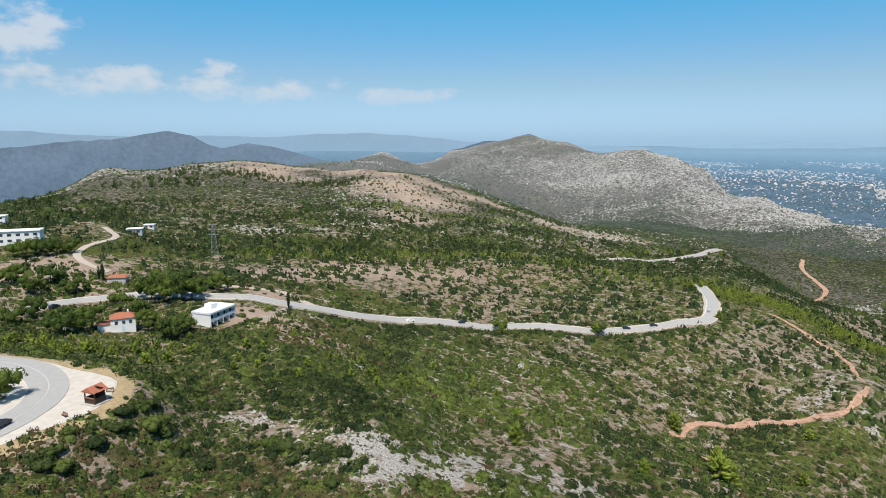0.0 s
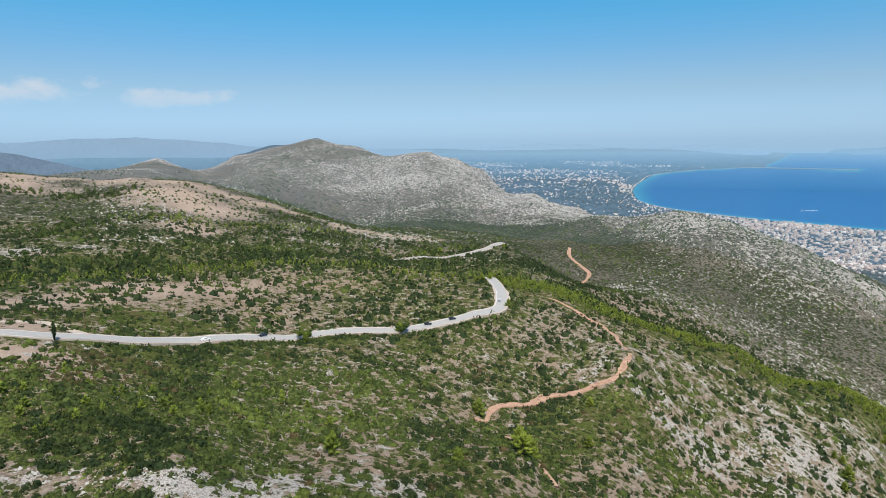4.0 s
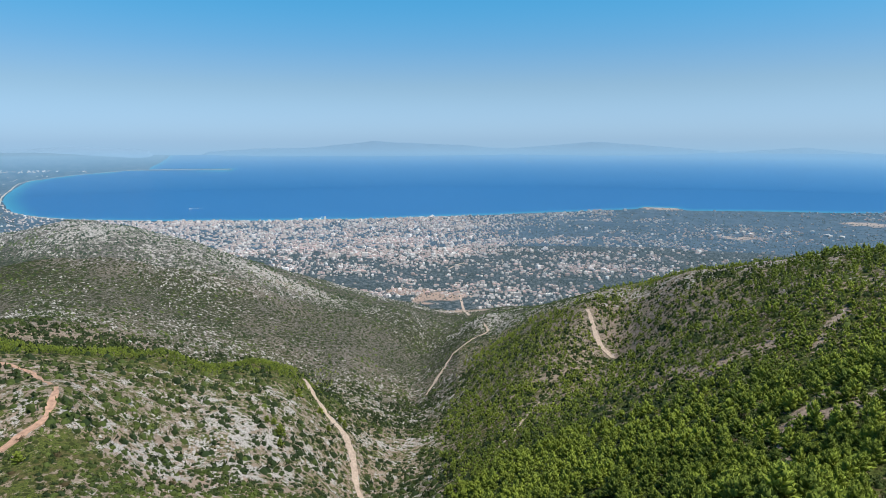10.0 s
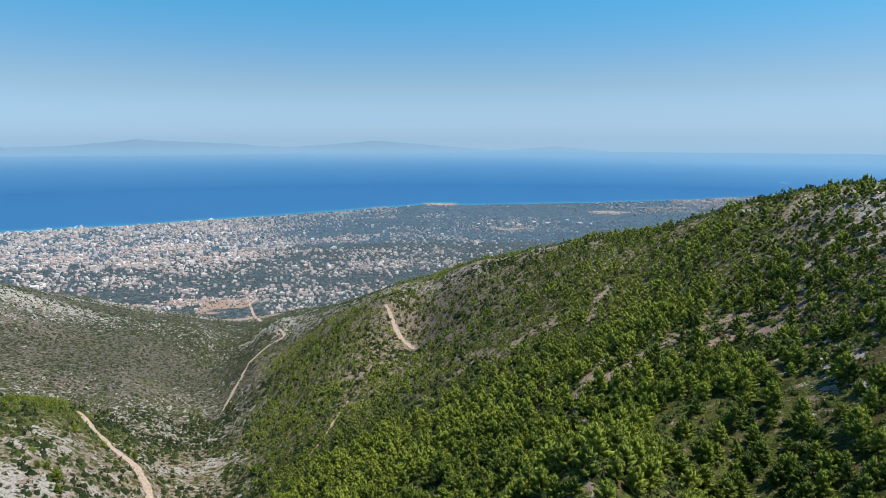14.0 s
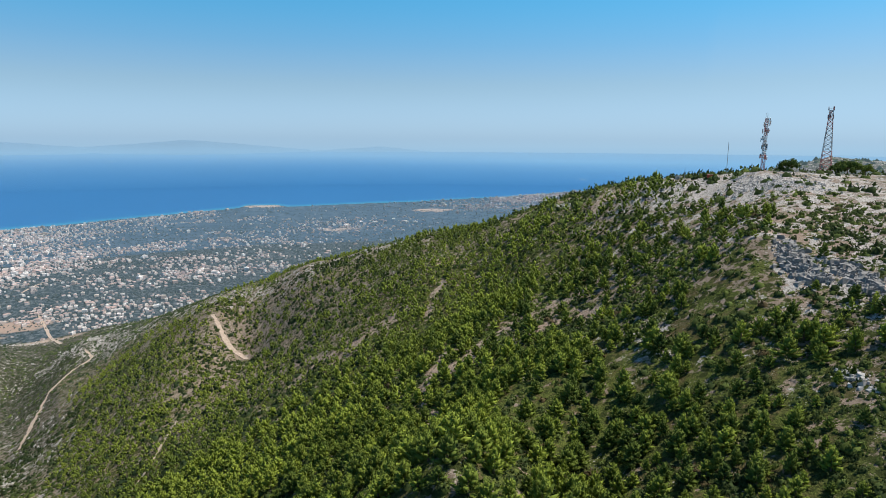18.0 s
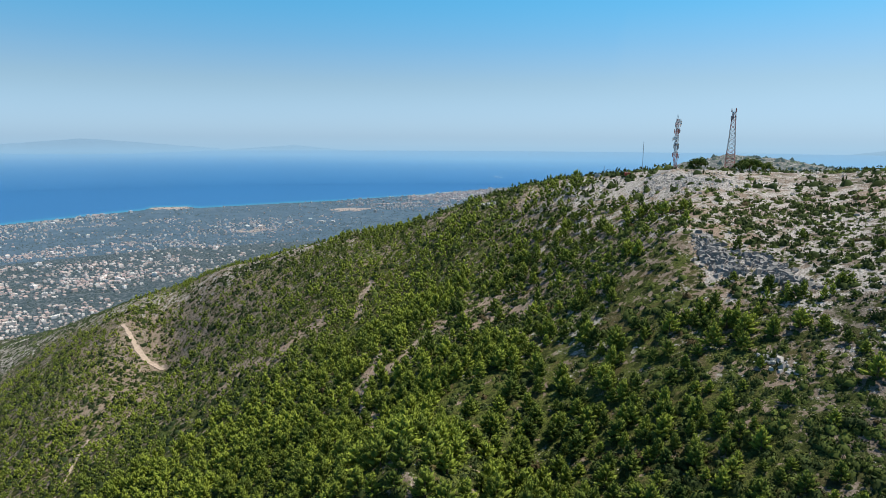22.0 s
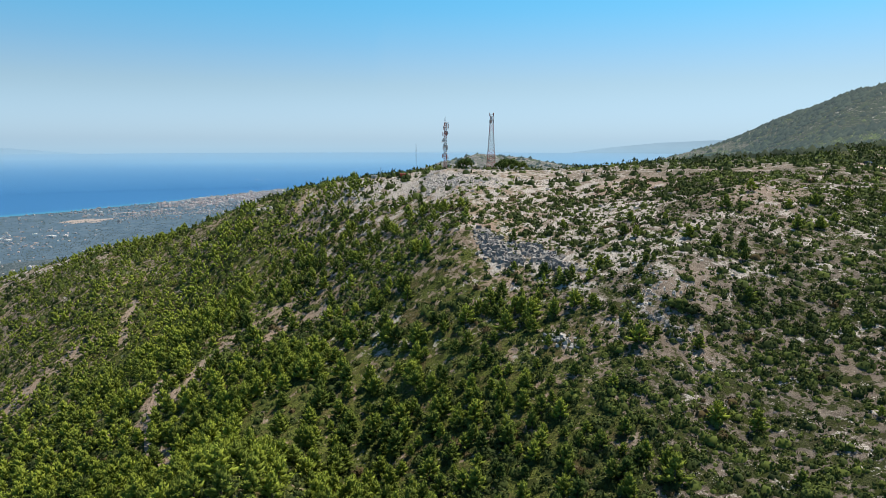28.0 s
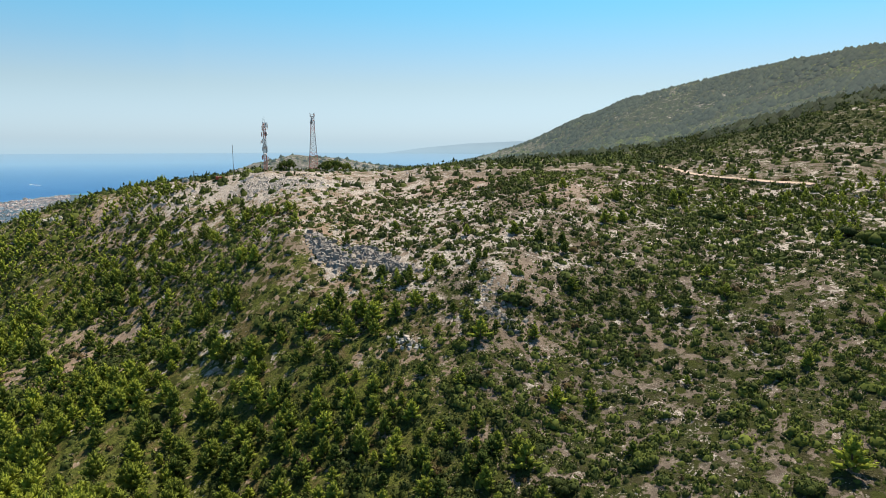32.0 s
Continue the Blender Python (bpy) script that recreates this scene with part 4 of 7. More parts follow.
strip("dirt_track", VALLEY_TRACK, 1.5, 1.5, 0.4, PALE_EARTH, "pale dirt track beside the ravine", 2.6)
strip("dirt_track", PINE_TRACK, 2.0, 2.0, 0.4, PALE_EARTH, "pale dirt track through the pine slope", 2.0, gap=1.5)
strip("dirt_track", NOTCH_TRACK, 2.8, 2.8, 0.5, RED_EARTH, "ochre dirt track across a rocky notch", 1.5)
strip("erosion_scar", GULLY_SCAR, 0.9, 0.9, 0.2, SCAR_EARTH, "bare eroded gully of pale earth between pines", 1.6, "gully")
strip("dirt_track", [(364.5, 74.8), (379.0, 68.8), (406.2, 64.8), (437.7, 58.5), (472.6, 50.7)], 0.7, 0.7, 0.25, PALE_EARTH, "overgrown dirt path glimpsed between pines", 0.9)
strip("dirt_track", SUMMIT_TRACK, 2.4, 2.4, 0.3, PALE_EARTH, "pale dirt track along the summit ridge", 1.0)

# ---- plants and stones: templates ----


def ico():
    bm = bmesh.new()
    bmesh.ops.create_icosphere(bm, subdivisions=1, radius=1)
    v = np.array([q.co[:] for q in bm.verts])
    f = np.array([[q.index for q in face.verts] for face in bm.faces])
    bm.free()
    return v, f


ICO_V, ICO_F = ico()
RNG = np.random.default_rng(11)


def lump(rng, centre, size, jitter=0.22):
    v = ICO_V * (1 + jitter * rng.uniform(-1, 1, (len(ICO_V), 1))) * size + centre
    return v, ICO_F


def flakes(rng, at, out, along, leaf):
    """Small leaf sprays at given places: each faces outwards, with its tip along the growth."""
    n = len(at)
    out = out + rng.normal(size=(n, 3)) * 0.42
    out /= np.linalg.norm(out, axis=1)[:, None]
    tip = along + rng.normal(size=(n, 3)) * 0.35
    tip = tip - out * np.sum(tip * out, axis=1)[:, None]
    tip /= np.linalg.norm(tip, axis=1)[:, None] + 1e-9
    side = np.cross(tip, out)
    s = leaf * rng.uniform(0.65, 1.35, (n, 1))
    at = at + out * s * 0.12
    v = np.stack([at - side * s * 0.55 - tip * s * 0.4, at - tip * s * 0.55 + side * s * 0.55, at + tip * s * 1.0 + out * s * 0.3], 1)
    turned = np.sum(np.cross(v[:, 1] - v[:, 0], v[:, 2] - v[:, 0]) * out, axis=1) < 0
    v[turned] = v[turned][:, ::-1]
    return v.reshape(-1, 3), np.arange(n * 3).reshape(-1, 3)


def tufts(rng, centre, size, count, leaf, up=0.3):
    """Small leaf sprays laid over a rounded mass, tips upwards."""
    n = rng.normal(size=(count, 3))
    n[:, 2] = np.abs(n[:, 2]) * 0.9 - 0.25
    n /= np.linalg.norm(n, axis=1)[:, None]
    return flakes(rng, centre + n * size * rng.uniform(0.82, 1.04, (count, 1)), n, n * 0.4 + (0, 0, up + 0.4), leaf)


def plume(rng, base, tip, radius, count, leaf):
    """One needle-clad bough: a spindle from base to tip with sprays round it."""
    base, tip = np.asarray(base, float), np.asarray(tip, float)
    axis = tip - base
    w = axis / np.linalg.norm(axis)
    a = np.cross(w, (0.3, 0.9, 0.1))
    a /= np.linalg.norm(a)
    b = np.cross(w, a)
    mid = base + axis * 0.45
    v = np.array([base, tip, *[mid + radius * 0.8 * (math.cos(k * math.pi / 2) * a + math.sin(k * math.pi / 2) * b) for k in range(4)]])
    f = [(0, 2 + (k + 1) % 4, 2 + k) for k in range(4)] + [(1, 2 + k, 2 + (k + 1) % 4) for k in range(4)]
    pieces = [(v, np.array(f))]
    if count:
        turn, h = rng.uniform(0, 2 * math.pi, (count, 1)), rng.uniform(0.12, 1.0, (count, 1))
        n = np.cos(turn) * a + np.sin(turn) * b
        r = radius * np.sin(np.pi * (0.12 + 0.8 * h) ** 0.8)
        pieces.append(flakes(rng, base + axis * h + n * r, n + w * (h - 0.3), np.repeat(w[None], count, 0) + (0, 0, 0.5), leaf))
    return joined(pieces)


def joined(pieces):
    vs, fs, n = [], [], 0
    for v, f in pieces:
        vs.append(v)
        fs.append(f + n)
        n += len(v)
    return np.vstack(vs), np.vstack(fs)


def half_lump(rng):
    """A low rounded mass, open below."""
    a = np.arange(6) * math.pi / 3 + rng.uniform(-0.25, 0.25, 6)
    ring = np.stack([np.cos(a), np.sin(a), np.full(6, -0.08)], 1) * rng.uniform(0.6, 1.2, (6, 1))
    top = np.stack([np.cos(a + 0.5) * 0.64, np.sin(a + 0.5) * 0.64, rng.uniform(0.3, 0.85, 6)], 1)
    v = np.vstack([ring, top, [[rng.uniform(-0.15, 0.15), rng.uniform(-0.15, 0.15), 0.84]]])
    f = []
    for k in range(6):
        j = (k + 1) % 6
        f += [(k, j, 6 + k), (j, 6 + j, 6 + k), (6 + k, 6 + j, 12)]
    return v, np.array(f)


def shrub_form(rng, leaves, lumps=1, leaf=0.28):
    parts = []
    for k in range(lumps):
        c = np.array([rng.uniform(-0.4, 0.4) * (k > 0), rng.uniform(-0.4, 0.4) * (k > 0), 0.32])
        s = np.array([0.78, 0.78, 0.55]) * rng.uniform(0.75, 1.0)
        hv, hf = half_lump(rng)
        parts.append((hv * s * (0.9, 0.9, 1.25) + c * (1, 1, 0), hf))
        if leaves:
            parts.append(tufts(rng, c, s, leaves // lumps, leaf))
    return joined(parts)


def pine_crown(rng, boughs, leaves, leaf=0.05):
    """A young Aleppo pine of unit height: ascending plumes round a stem, widest low down, with gaps between them."""
    parts = []
    lean = rng.uniform(0.85, 1.2)
    for k in range(boughs):
        f = (k + rng.uniform(0, 0.7)) / boughs
        h = 0.10 + 0.56 * f
        reach = (0.33 * (1 - f) ** 0.75 + 0.05) * rng.uniform(0.7, 1.15) * lean
        a = k * 2.4 + rng.uniform(-0.45, 0.45)
        rise = 0.12 + 0.20 * f + rng.uniform(0, 0.06)
        d = np.array([math.cos(a), math.sin(a), 0.0])
        parts.append(plume(rng, d * reach * 0.12 + (0, 0, h - 0.05), d * reach + (0, 0, h + rise), (0.105 - 0.035 * f) * (1.0 if boughs > 9 else 1.35), leaves, leaf))
    parts.append(plume(rng, (0, 0, 0.55), (0, 0, 1.0), 0.075, leaves, leaf))
    return joined(parts)


def taper(points, radii, sides=6):
    """A tapered limb along points."""
    rings, faces = [], []
    for k, (p, r) in enumerate(zip(points, radii)):
        for s in range(sides):
            a = 2 * math.pi * s / sides
            rings.append((p[0] + r * math.cos(a), p[1] + r * math.sin(a), p[2]))
        if k:
            for s in range(sides):
                a, b = (k - 1) * sides + s, (k - 1) * sides + (s + 1) % sides
                faces += [(a, b, b + sides), (a, b + sides, a + sides)]
    return np.array(rings), np.array(faces)


def scatter(name, forms, x, y, size, tall, tone, material, label, category, sink=0.1, far=False, rounded=True):
    """Plants or stones that nobody could count: one mesh of separate, turned and sized pieces standing on the ground."""
    rng = np.random.default_rng(len(x) + 5)
    z = ground_z(x, y)
    turn = rng.uniform(0, 2 * math.pi, len(x))
    pick = rng.integers(0, len(forms), len(x))
    vs, fs, ts, base = [], [], [], 0
    for k, (fv, ff) in enumerate(forms):
        m = np.flatnonzero(pick == k)
        if not len(m):
            continue
        c, s = np.cos(turn[m])[:, None], np.sin(turn[m])[:, None]
        px = (fv[:, 0] * c - fv[:, 1] * s) * size[m][:, None] + x[m][:, None]
        py = (fv[:, 0] * s + fv[:, 1] * c) * size[m][:, None] + y[m][:, None]
        pz = fv[:, 2] * tall[m][:, None] + (z[m] - sink * size[m])[:, None]
        v = np.stack([px, py, pz], -1).reshape(-1, 3)
        f = (ff[None] + (np.arange(len(m)) * len(fv))[:, None, None]).reshape(-1, 3) + base
        vs.append(v)
        fs.append(f)
        ts.append(np.repeat(tone[m], len(fv)))
        base += len(v)
    v = np.vstack(vs)
    me = mesh_from(name, squash(v) if far else v, np.vstack(fs), material, {"tone": np.concatenate(ts)}, rounded)
    return tagged(new(name, me), label, category, kind="stuff")


KEEP_OUT = []          # yards and lots: (x, y, radius)


def sow(count, b0, b1, r0, r1, chance, margin=2.0, seed=0):
    """Random places on the land, kept with the chance that the zones give."""
    rng = np.random.default_rng(seed)
    b = np.radians(rng.uniform(b0, b1, count))
    r = np.sqrt(rng.uniform(r0 * r0, r1 * r1, count))
    x, y = np.sin(b) * r, np.cos(b) * r
    keep = rng.uniform(0, 1, count) < chance(x, y)
    x, y = x[keep], y[keep]
    keep = np.ones(len(x), bool)
    near = np.hypot(x, y) < 1000
    keep[near] = track_clear(x[near], y[near], margin) > 0.6
    for kx, ky, kr in KEEP_OUT:
        keep &= np.hypot(x - kx, y - ky) > kr
    return x[keep], y[keep], rng


def part(name, bm, material, parent, label=""):
    me = bpy.data.meshes.new(name)
    bm.to_mesh(me)
    bm.free()
    me.materials.append(material)
    ob = new(name, me)
    ob.parent = parent
    return tagged(ob, label) if label else ob


def array_part(name, v, f, material, parent, tone=None, label=""):
    ob = new(name, mesh_from(name, v, f, material, {"tone": np.full(len(v), tone)} if tone is not None else None, material in (PINE, SHRUB)))
    ob.parent = parent
    return tagged(ob, label) if label else ob


def thing(name, x, y, turn=0.0, lift=0.0, label="", category="", group="", z=None):
    ob = new(name)
    ob.matrix_world = pose(x, y, (float(ground_z(x, y)) if z is None else z) + lift, 0, 0, turn)
    return tagged(ob, label, category, group)


# yards, lots and ledges that stay open
for ledge in ((151.7, -157.9), (142.2, -156.6), (135.3, -160.1), (125.0, -158.4), (116.7, -157.2), (246.3, -227.1), (228.5, -228.2), (265.0, -226.1)):
    KEEP_OUT.append((*ledge, 5.5))
LOT = LAYBY_CENTRE
VILLA_AT = (-77.4, 210.6)
COTTAGE_AT = (-103.7, 192.2)
YARD_AT = (-64.0, 221.6)
HUT_AT = (-66.7, 107.7)
KEEP_OUT += [(LOT[0] - 6, LOT[1], 19.0), (*(-66.6, 115.1), 5.0), (*VILLA_AT, 11.0), (*COTTAGE_AT, 7.5), (*YARD_AT, 8.0), (*HUT_AT, 6.0)]

for ledge in ((-42, 129, 4.5), (-36, 127, 4), (-29, 121.5, 4), (-21, 118, 4), (-10, 117, 3.5), (-4, 114, 3.5), (2, 110, 4), (9, 119, 3), (-2, 103, 3.5), (15, 127, 3), (19, 121, 4), (15, 111, 4)):
    KEEP_OUT.append(ledge)

# ---- pines ----
full_pines = [pine_crown(RNG, 17, 19, 0.050) for _ in range(6)]
near_pines = [pine_crown(RNG, 11, 6, 0.068) for _ in range(6)]
far_pines = [pine_crown(RNG, 5, 1, 0.10) for _ in range(6)]


def pine_chance(x, y):
    return zones(x, y)[4]


def thin(x, y, gap):
    """Drops plants that stand closer than gap to an earlier one, by a coarse lattice."""
    cell = np.floor(np.stack([x, y], 1) / gap).astype(int)
    _, first = np.unique(cell, axis=0, return_index=True)
    return np.sort(first)


def grow_pines():
    x, y, rng = sow(15000, 68, 197, 70, 330, pine_chance, 3.0, 21)
    k = thin(x, y, 4.4)
    x, y = x[k], y[k]
    r = np.hypot(x, y)
    tall = rng.uniform(3.4, 7.4, len(x)) * np.clip(1.1 + 0.3 * fbm(x, y, 40, 2, 71), 0.7, 1.4) * np.clip(1.1 - (np.degrees(np.arctan2(x, y)) - 112) / 70, 0.62, 1)
    # tone rises towards lower bearings, and again past 220 m
    young = np.clip((118 - np.degrees(np.arctan2(x, y))) / 30, 0, 1)
    tone = np.clip(0.32 + 0.30 * young + 0.16 * (r > 220) + 0.4 * fbm(x, y, 60, 3, 72) + rng.uniform(-0.34, 0.34, len(x)), 0.0, 0.8)
    order = np.argsort(r)
    single, rest = order[:220], order[220:]
    for some, forms in ((rest[:700], full_pines), (rest[700:], near_pines)):
        scatter("pine_forest", forms, x[some], y[some], tall[some] * rng.uniform(1.15, 1.65, len(some)), tall[some], tone[some], PINE,
                "dense young green pine forest covering the slope", "forest", 0.05)
    masters = {}
    for n in single:
        plant_pine(masters, x[n], y[n], tall[n], tone[n], int(n) % 6, "pines on the near slope")
    x, y, rng = sow(90000, 68, 135, 330, 830, lambda a, b: pine_chance(a, b) * np.clip(0.62 + 1.5 * fbm(a, b, 28, 3, 78), 0.08, 1.2), 4.0, 22)
    k = thin(x, y, 4.2)
    x, y = x[k], y[k]
    tall = (2.0 + 4.8 * rng.uniform(0, 1, len(x)) ** 1.3) * np.clip(1 + 0.5 * fbm(x, y, 30, 2, 79), 0.6, 1.4)
    tone = np.clip(0.58 + 0.45 * fbm(x, y, 60, 3, 72) + rng.uniform(-0.25, 0.25, len(x)), 0, 0.8)
    scatter("pine_forest", far_pines, x, y, tall * rng.uniform(1.1, 1.6, len(x)), tall, tone, PINE,
            "dense green pine forest running down to the ravine", "forest", 0.05)
    x, y, rng = sow(30000, 136, 199, 560, 1800, lambda a, b: np.clip(0.55 + 2.6 * fbm(a, b, 90, 4, 75), 0.08, 1) * np.where(distance_to(CONE_HILL, a, b) < 260, 0.08, 1), 4.0, 23)
    size = 3.2 + 5.0 * rng.uniform(0, 1, len(x)) ** 1.4
    scatter("mountain_woods", [tent(np.random.default_rng(k)) for k in range(8)], x, y, size, size * rng.uniform(0.8, 1.3, len(x)), rng.uniform(0, 0.8, len(x)) ** 2, WOODS,
            "dark pines dotted over the high mountainside", "woods", 0.05)
    return masters


def tent(rng):
    """The plainest far-off bush or tree: an uneven little dome."""
    a = np.arange(5) * 2 * math.pi / 5
    v = np.stack([np.cos(a), np.sin(a), np.full(5, -0.1)], 1) * rng.uniform(0.7, 1.15, (5, 1))
    return np.vstack([v, [[0.1, 0, 0.75]]]), np.array([(k, (k + 1) % 5, 5) for k in range(5)])


def plant_pine(masters, x, y, tall, tone, form, group, label="young green Aleppo pine standing on the dry slope"):
    """One pine with its trunk and crown; alike ones share their meshes."""
    key = (form, round(float(tone) * 4))
    m = pose(x, y, float(ground_z(x, y)) - 0.15, 0, 0, float(RNG.uniform(0, 360))) @ Matrix.Diagonal((tall * 1.35, tall * 1.35, tall, 1))
    if key not in masters:
        ob = tagged(new("pine_tree"), label, "tree", group)
        v, f = full_pines[form]
        array_part("crown", v, f, PINE, ob, key[1] / 4)
        tv, tf = taper([(0, 0, 0), (0.01, 0, 0.3), (0, 0.01, 0.62), (0, 0, 0.9)], [0.028, 0.022, 0.013, 0.004])
        array_part("trunk", tv, tf, BARK, ob)
        masters[key] = ob
        ob.matrix_world = m
    else:
        src = masters[key]
        ob = copy_thing(src, m)
        ob.matrix_basis = m
        tagged(ob, label, "tree", group)
    return ob


MASTERS = grow_pines()
SAPLINGS = [([(-127.1, 152.8), (-104.3, 159.5), (-78.7, 172.2)], 9.0, 0.9), ([(-102.2, 370.3), (-22.1, 421.2), (63.5, 450.0), (118.3, 419.6), (176.6, 397.8)], 16.0, 0.8),
            ([(-47.7, 182.5), (-21.0, 188.4), (16.0, 199.0)], 22.0, 0.25), ([(-74.9, 691.9), (23.1, 691.5), (120.7, 685.3)], 22.0, 0.5),
            ([(373.3, 267.7), (635.7, 350.1)], 14.0, 0.6), ([(22.6, -241.6), (-19.6, -238.0)], 18.0, 0.35), ([(-6, -256), (-20, -270), (-28, -285)], 14.0, 0.7), ([(-24, -216), (-11, -217)], 10.0, 0.8),
            ([(51, -256), (37, -246), (23, -260), (6, -247)], 8.0, 0.5), ([(40, -302), (28, -312)], 6.0, 0.6), ([(122, -136), (114, -139), (107, -150)], 7.0, 0.8)]


def grow_saplings():
    def chance(x, y):
        return np.max([amount * np.clip(1.5 - distance_to(line, x, y) / reach, 0, 1) for line, reach, amount in SAPLINGS], axis=0)
    x, y, rng = sow(60000, -42, 197, 120, 800, chance, 3.0, 27)
    k = thin(x, y, 3.2)
    x, y = x[k], y[k]
    sx, sy, _ = sow(30000, 25, 62, 300, 520, lambda a, b: 0.5 * np.clip(1.5 - distance_to(SPUR_CREST, a, b) / 20 + 1.6 * fbm(a, b, 26, 3, 29), 0, 1), 3.0, 28)
    k = thin(sx, sy, 3.0)
    x, y = np.concatenate([x, sx[k]]), np.concatenate([y, sy[k]])
    tall = rng.uniform(2.2, 4.6, len(x))
    near = np.hypot(x, y) < 330
    for some, forms in ((near, near_pines), (~near, far_pines)):
        n = int(some.sum())
        scatter("young_pines", forms, x[some], y[some], tall[some] * rng.uniform(1.1, 1.6, n), tall[some], rng.uniform(0.3, 0.8, n), PINE,
                "light green young pines in a band across scrub", "saplings", 0.05)


grow_saplings()


def grow_plateau_trees():
    """Dark evergreen oaks and old pines in clumps on the plateau, by the houses and along the field edges."""
    x, y, rng = sow(9000, -42, 20, 380, 1000, lambda a, b: np.clip(2.2 * fbm(a, b, 70, 3, 97) - 0.35, 0, 1), 4.0, 29)
    k = thin(x, y, 5.0)
    x, y = x[k], y[k]
    size = rng.uniform(2.4, 4.2, len(x))
    scatter("evergreen_trees", [shrub_form(RNG, 12, 1, 0.3) for _ in range(5)], x, y, size, size * rng.uniform(1.2, 1.9, len(x)), rng.uniform(0, 0.35, len(x)), SHRUB,
            "dark evergreen trees in clumps on the plateau", "trees", 0.05)


# scattered pines on the spur, the summit and round the houses
LONE = [((310.6, 194.4), 9.5), ((398.9, 197.6), 7.0), ((387.4, 228.9), 7.5), ((316.0, 207.4), 5.0), ((111.3, 222.7), 8.0), ((101.6, 159.3), 9.0),
        ((35.7, 158.5), 8.0), ((74.5, 150.9), 6.0), ((97.0, 304.3), 6.5), ((43.4, 291.9), 6.0), ((174.1, 326.2), 6.0),
        ((75.7, -125.6), 6.0), ((63.7, -132.6), 4.0), ((44.9, -116.9), 5.5), ((51.8, -113.7), 5.0), ((58.8, -95.7), 5.0), ((51.9, -93.6), 6.5)]
LONE += [((104, 166), 8.0), ((116, 180), 9.0), ((149, 191), 6.0), ((169, 222), 5.5), ((300, 188), 6.0), ((318, 204), 5.5), ((392, 214), 6.0), ((404, 204), 6.5), ((372, 196), 5.0),
        ((111.1, -129.7), 6.5), ((104.6, -131.7), 6.0), ((117.4, -130.4), 6.0), ((100.9, -136.5), 5.5), ((44.2, -237.4), 7.0), ((18.3, -298.2), 4.5),
        ((86.1, -231.8), 5.0), ((64.5, -231.6), 4.5), ((62.9, -205.8), 5.0), ((26.8, -178.7), 3.5), ((2.4, -137.3), 4.0),
        ((182.2, 389.9), 5.5), ((190.8, 393.9), 5.0), ((176.4, 386.0), 4.5), ((182.8, 561.1), 6.0), ((216.3, 584.5), 6.5), ((240.5, 588.4), 6.0), ((147.3, 572.2), 5.5), ((280.0, 564.2), 5.0), ((192.1, 559.9), 5.0),
        ((128.7, -132.7), 5.5), ((189.3, -186.1), 5.0), ((192.3, -152.0), 4.5), ((164.5, -130.7), 6.0), ((130.9, -123.7), 6.5)]
for n, ((px, py), tall) in enumerate(LONE):
    plant_pine(MASTERS, px, py, tall, 0.45 + 0.3 * (n % 3) / 2, n % 6, "lone pines", "lone Aleppo pine rising above low scrub")

# ---- scrub ----
full_shrubs = [shrub_form(RNG, 54, 3, 0.20) for _ in range(4)] + [shrub_form(RNG, 36, 1, 0.20) for _ in range(4)]
near_shrubs = [shrub_form(RNG, 10, 1, 0.26) for _ in range(3)] + [shrub_form(RNG, 12, 2, 0.26) for _ in range(3)]
mid_shrubs = [shrub_form(RNG, 4, 1, 0.34) for _ in range(8)]


far_shrubs = [tent(RNG) for _ in range(8)]


def shrub_chance(x, y):
    """Dense where the zones say so; thin on the slopes that lie behind the crests."""
    r, b = np.hypot(x, y), np.degrees(np.arctan2(x, y))
    b = np.where(b < -100, b + 360, b)
    behind = ((b > 92) & (b < 165) & (r > np.interp(b, [92, 100, 112, 125], [680, 610, 500, 440])) & (r < 760)) | ((b > 96) & (b < 125) & (r > 650) & (r < 1300))
    thicket = np.clip(0.75 + 1.4 * fbm(x, y, 26, 3, 93), 0.2, 1.3)
    return (zones(x, y)[3] * 0.95 + 0.1) * thicket * np.where(behind, 0.15, 1) * np.where(r > 1300, 0.6, 1)


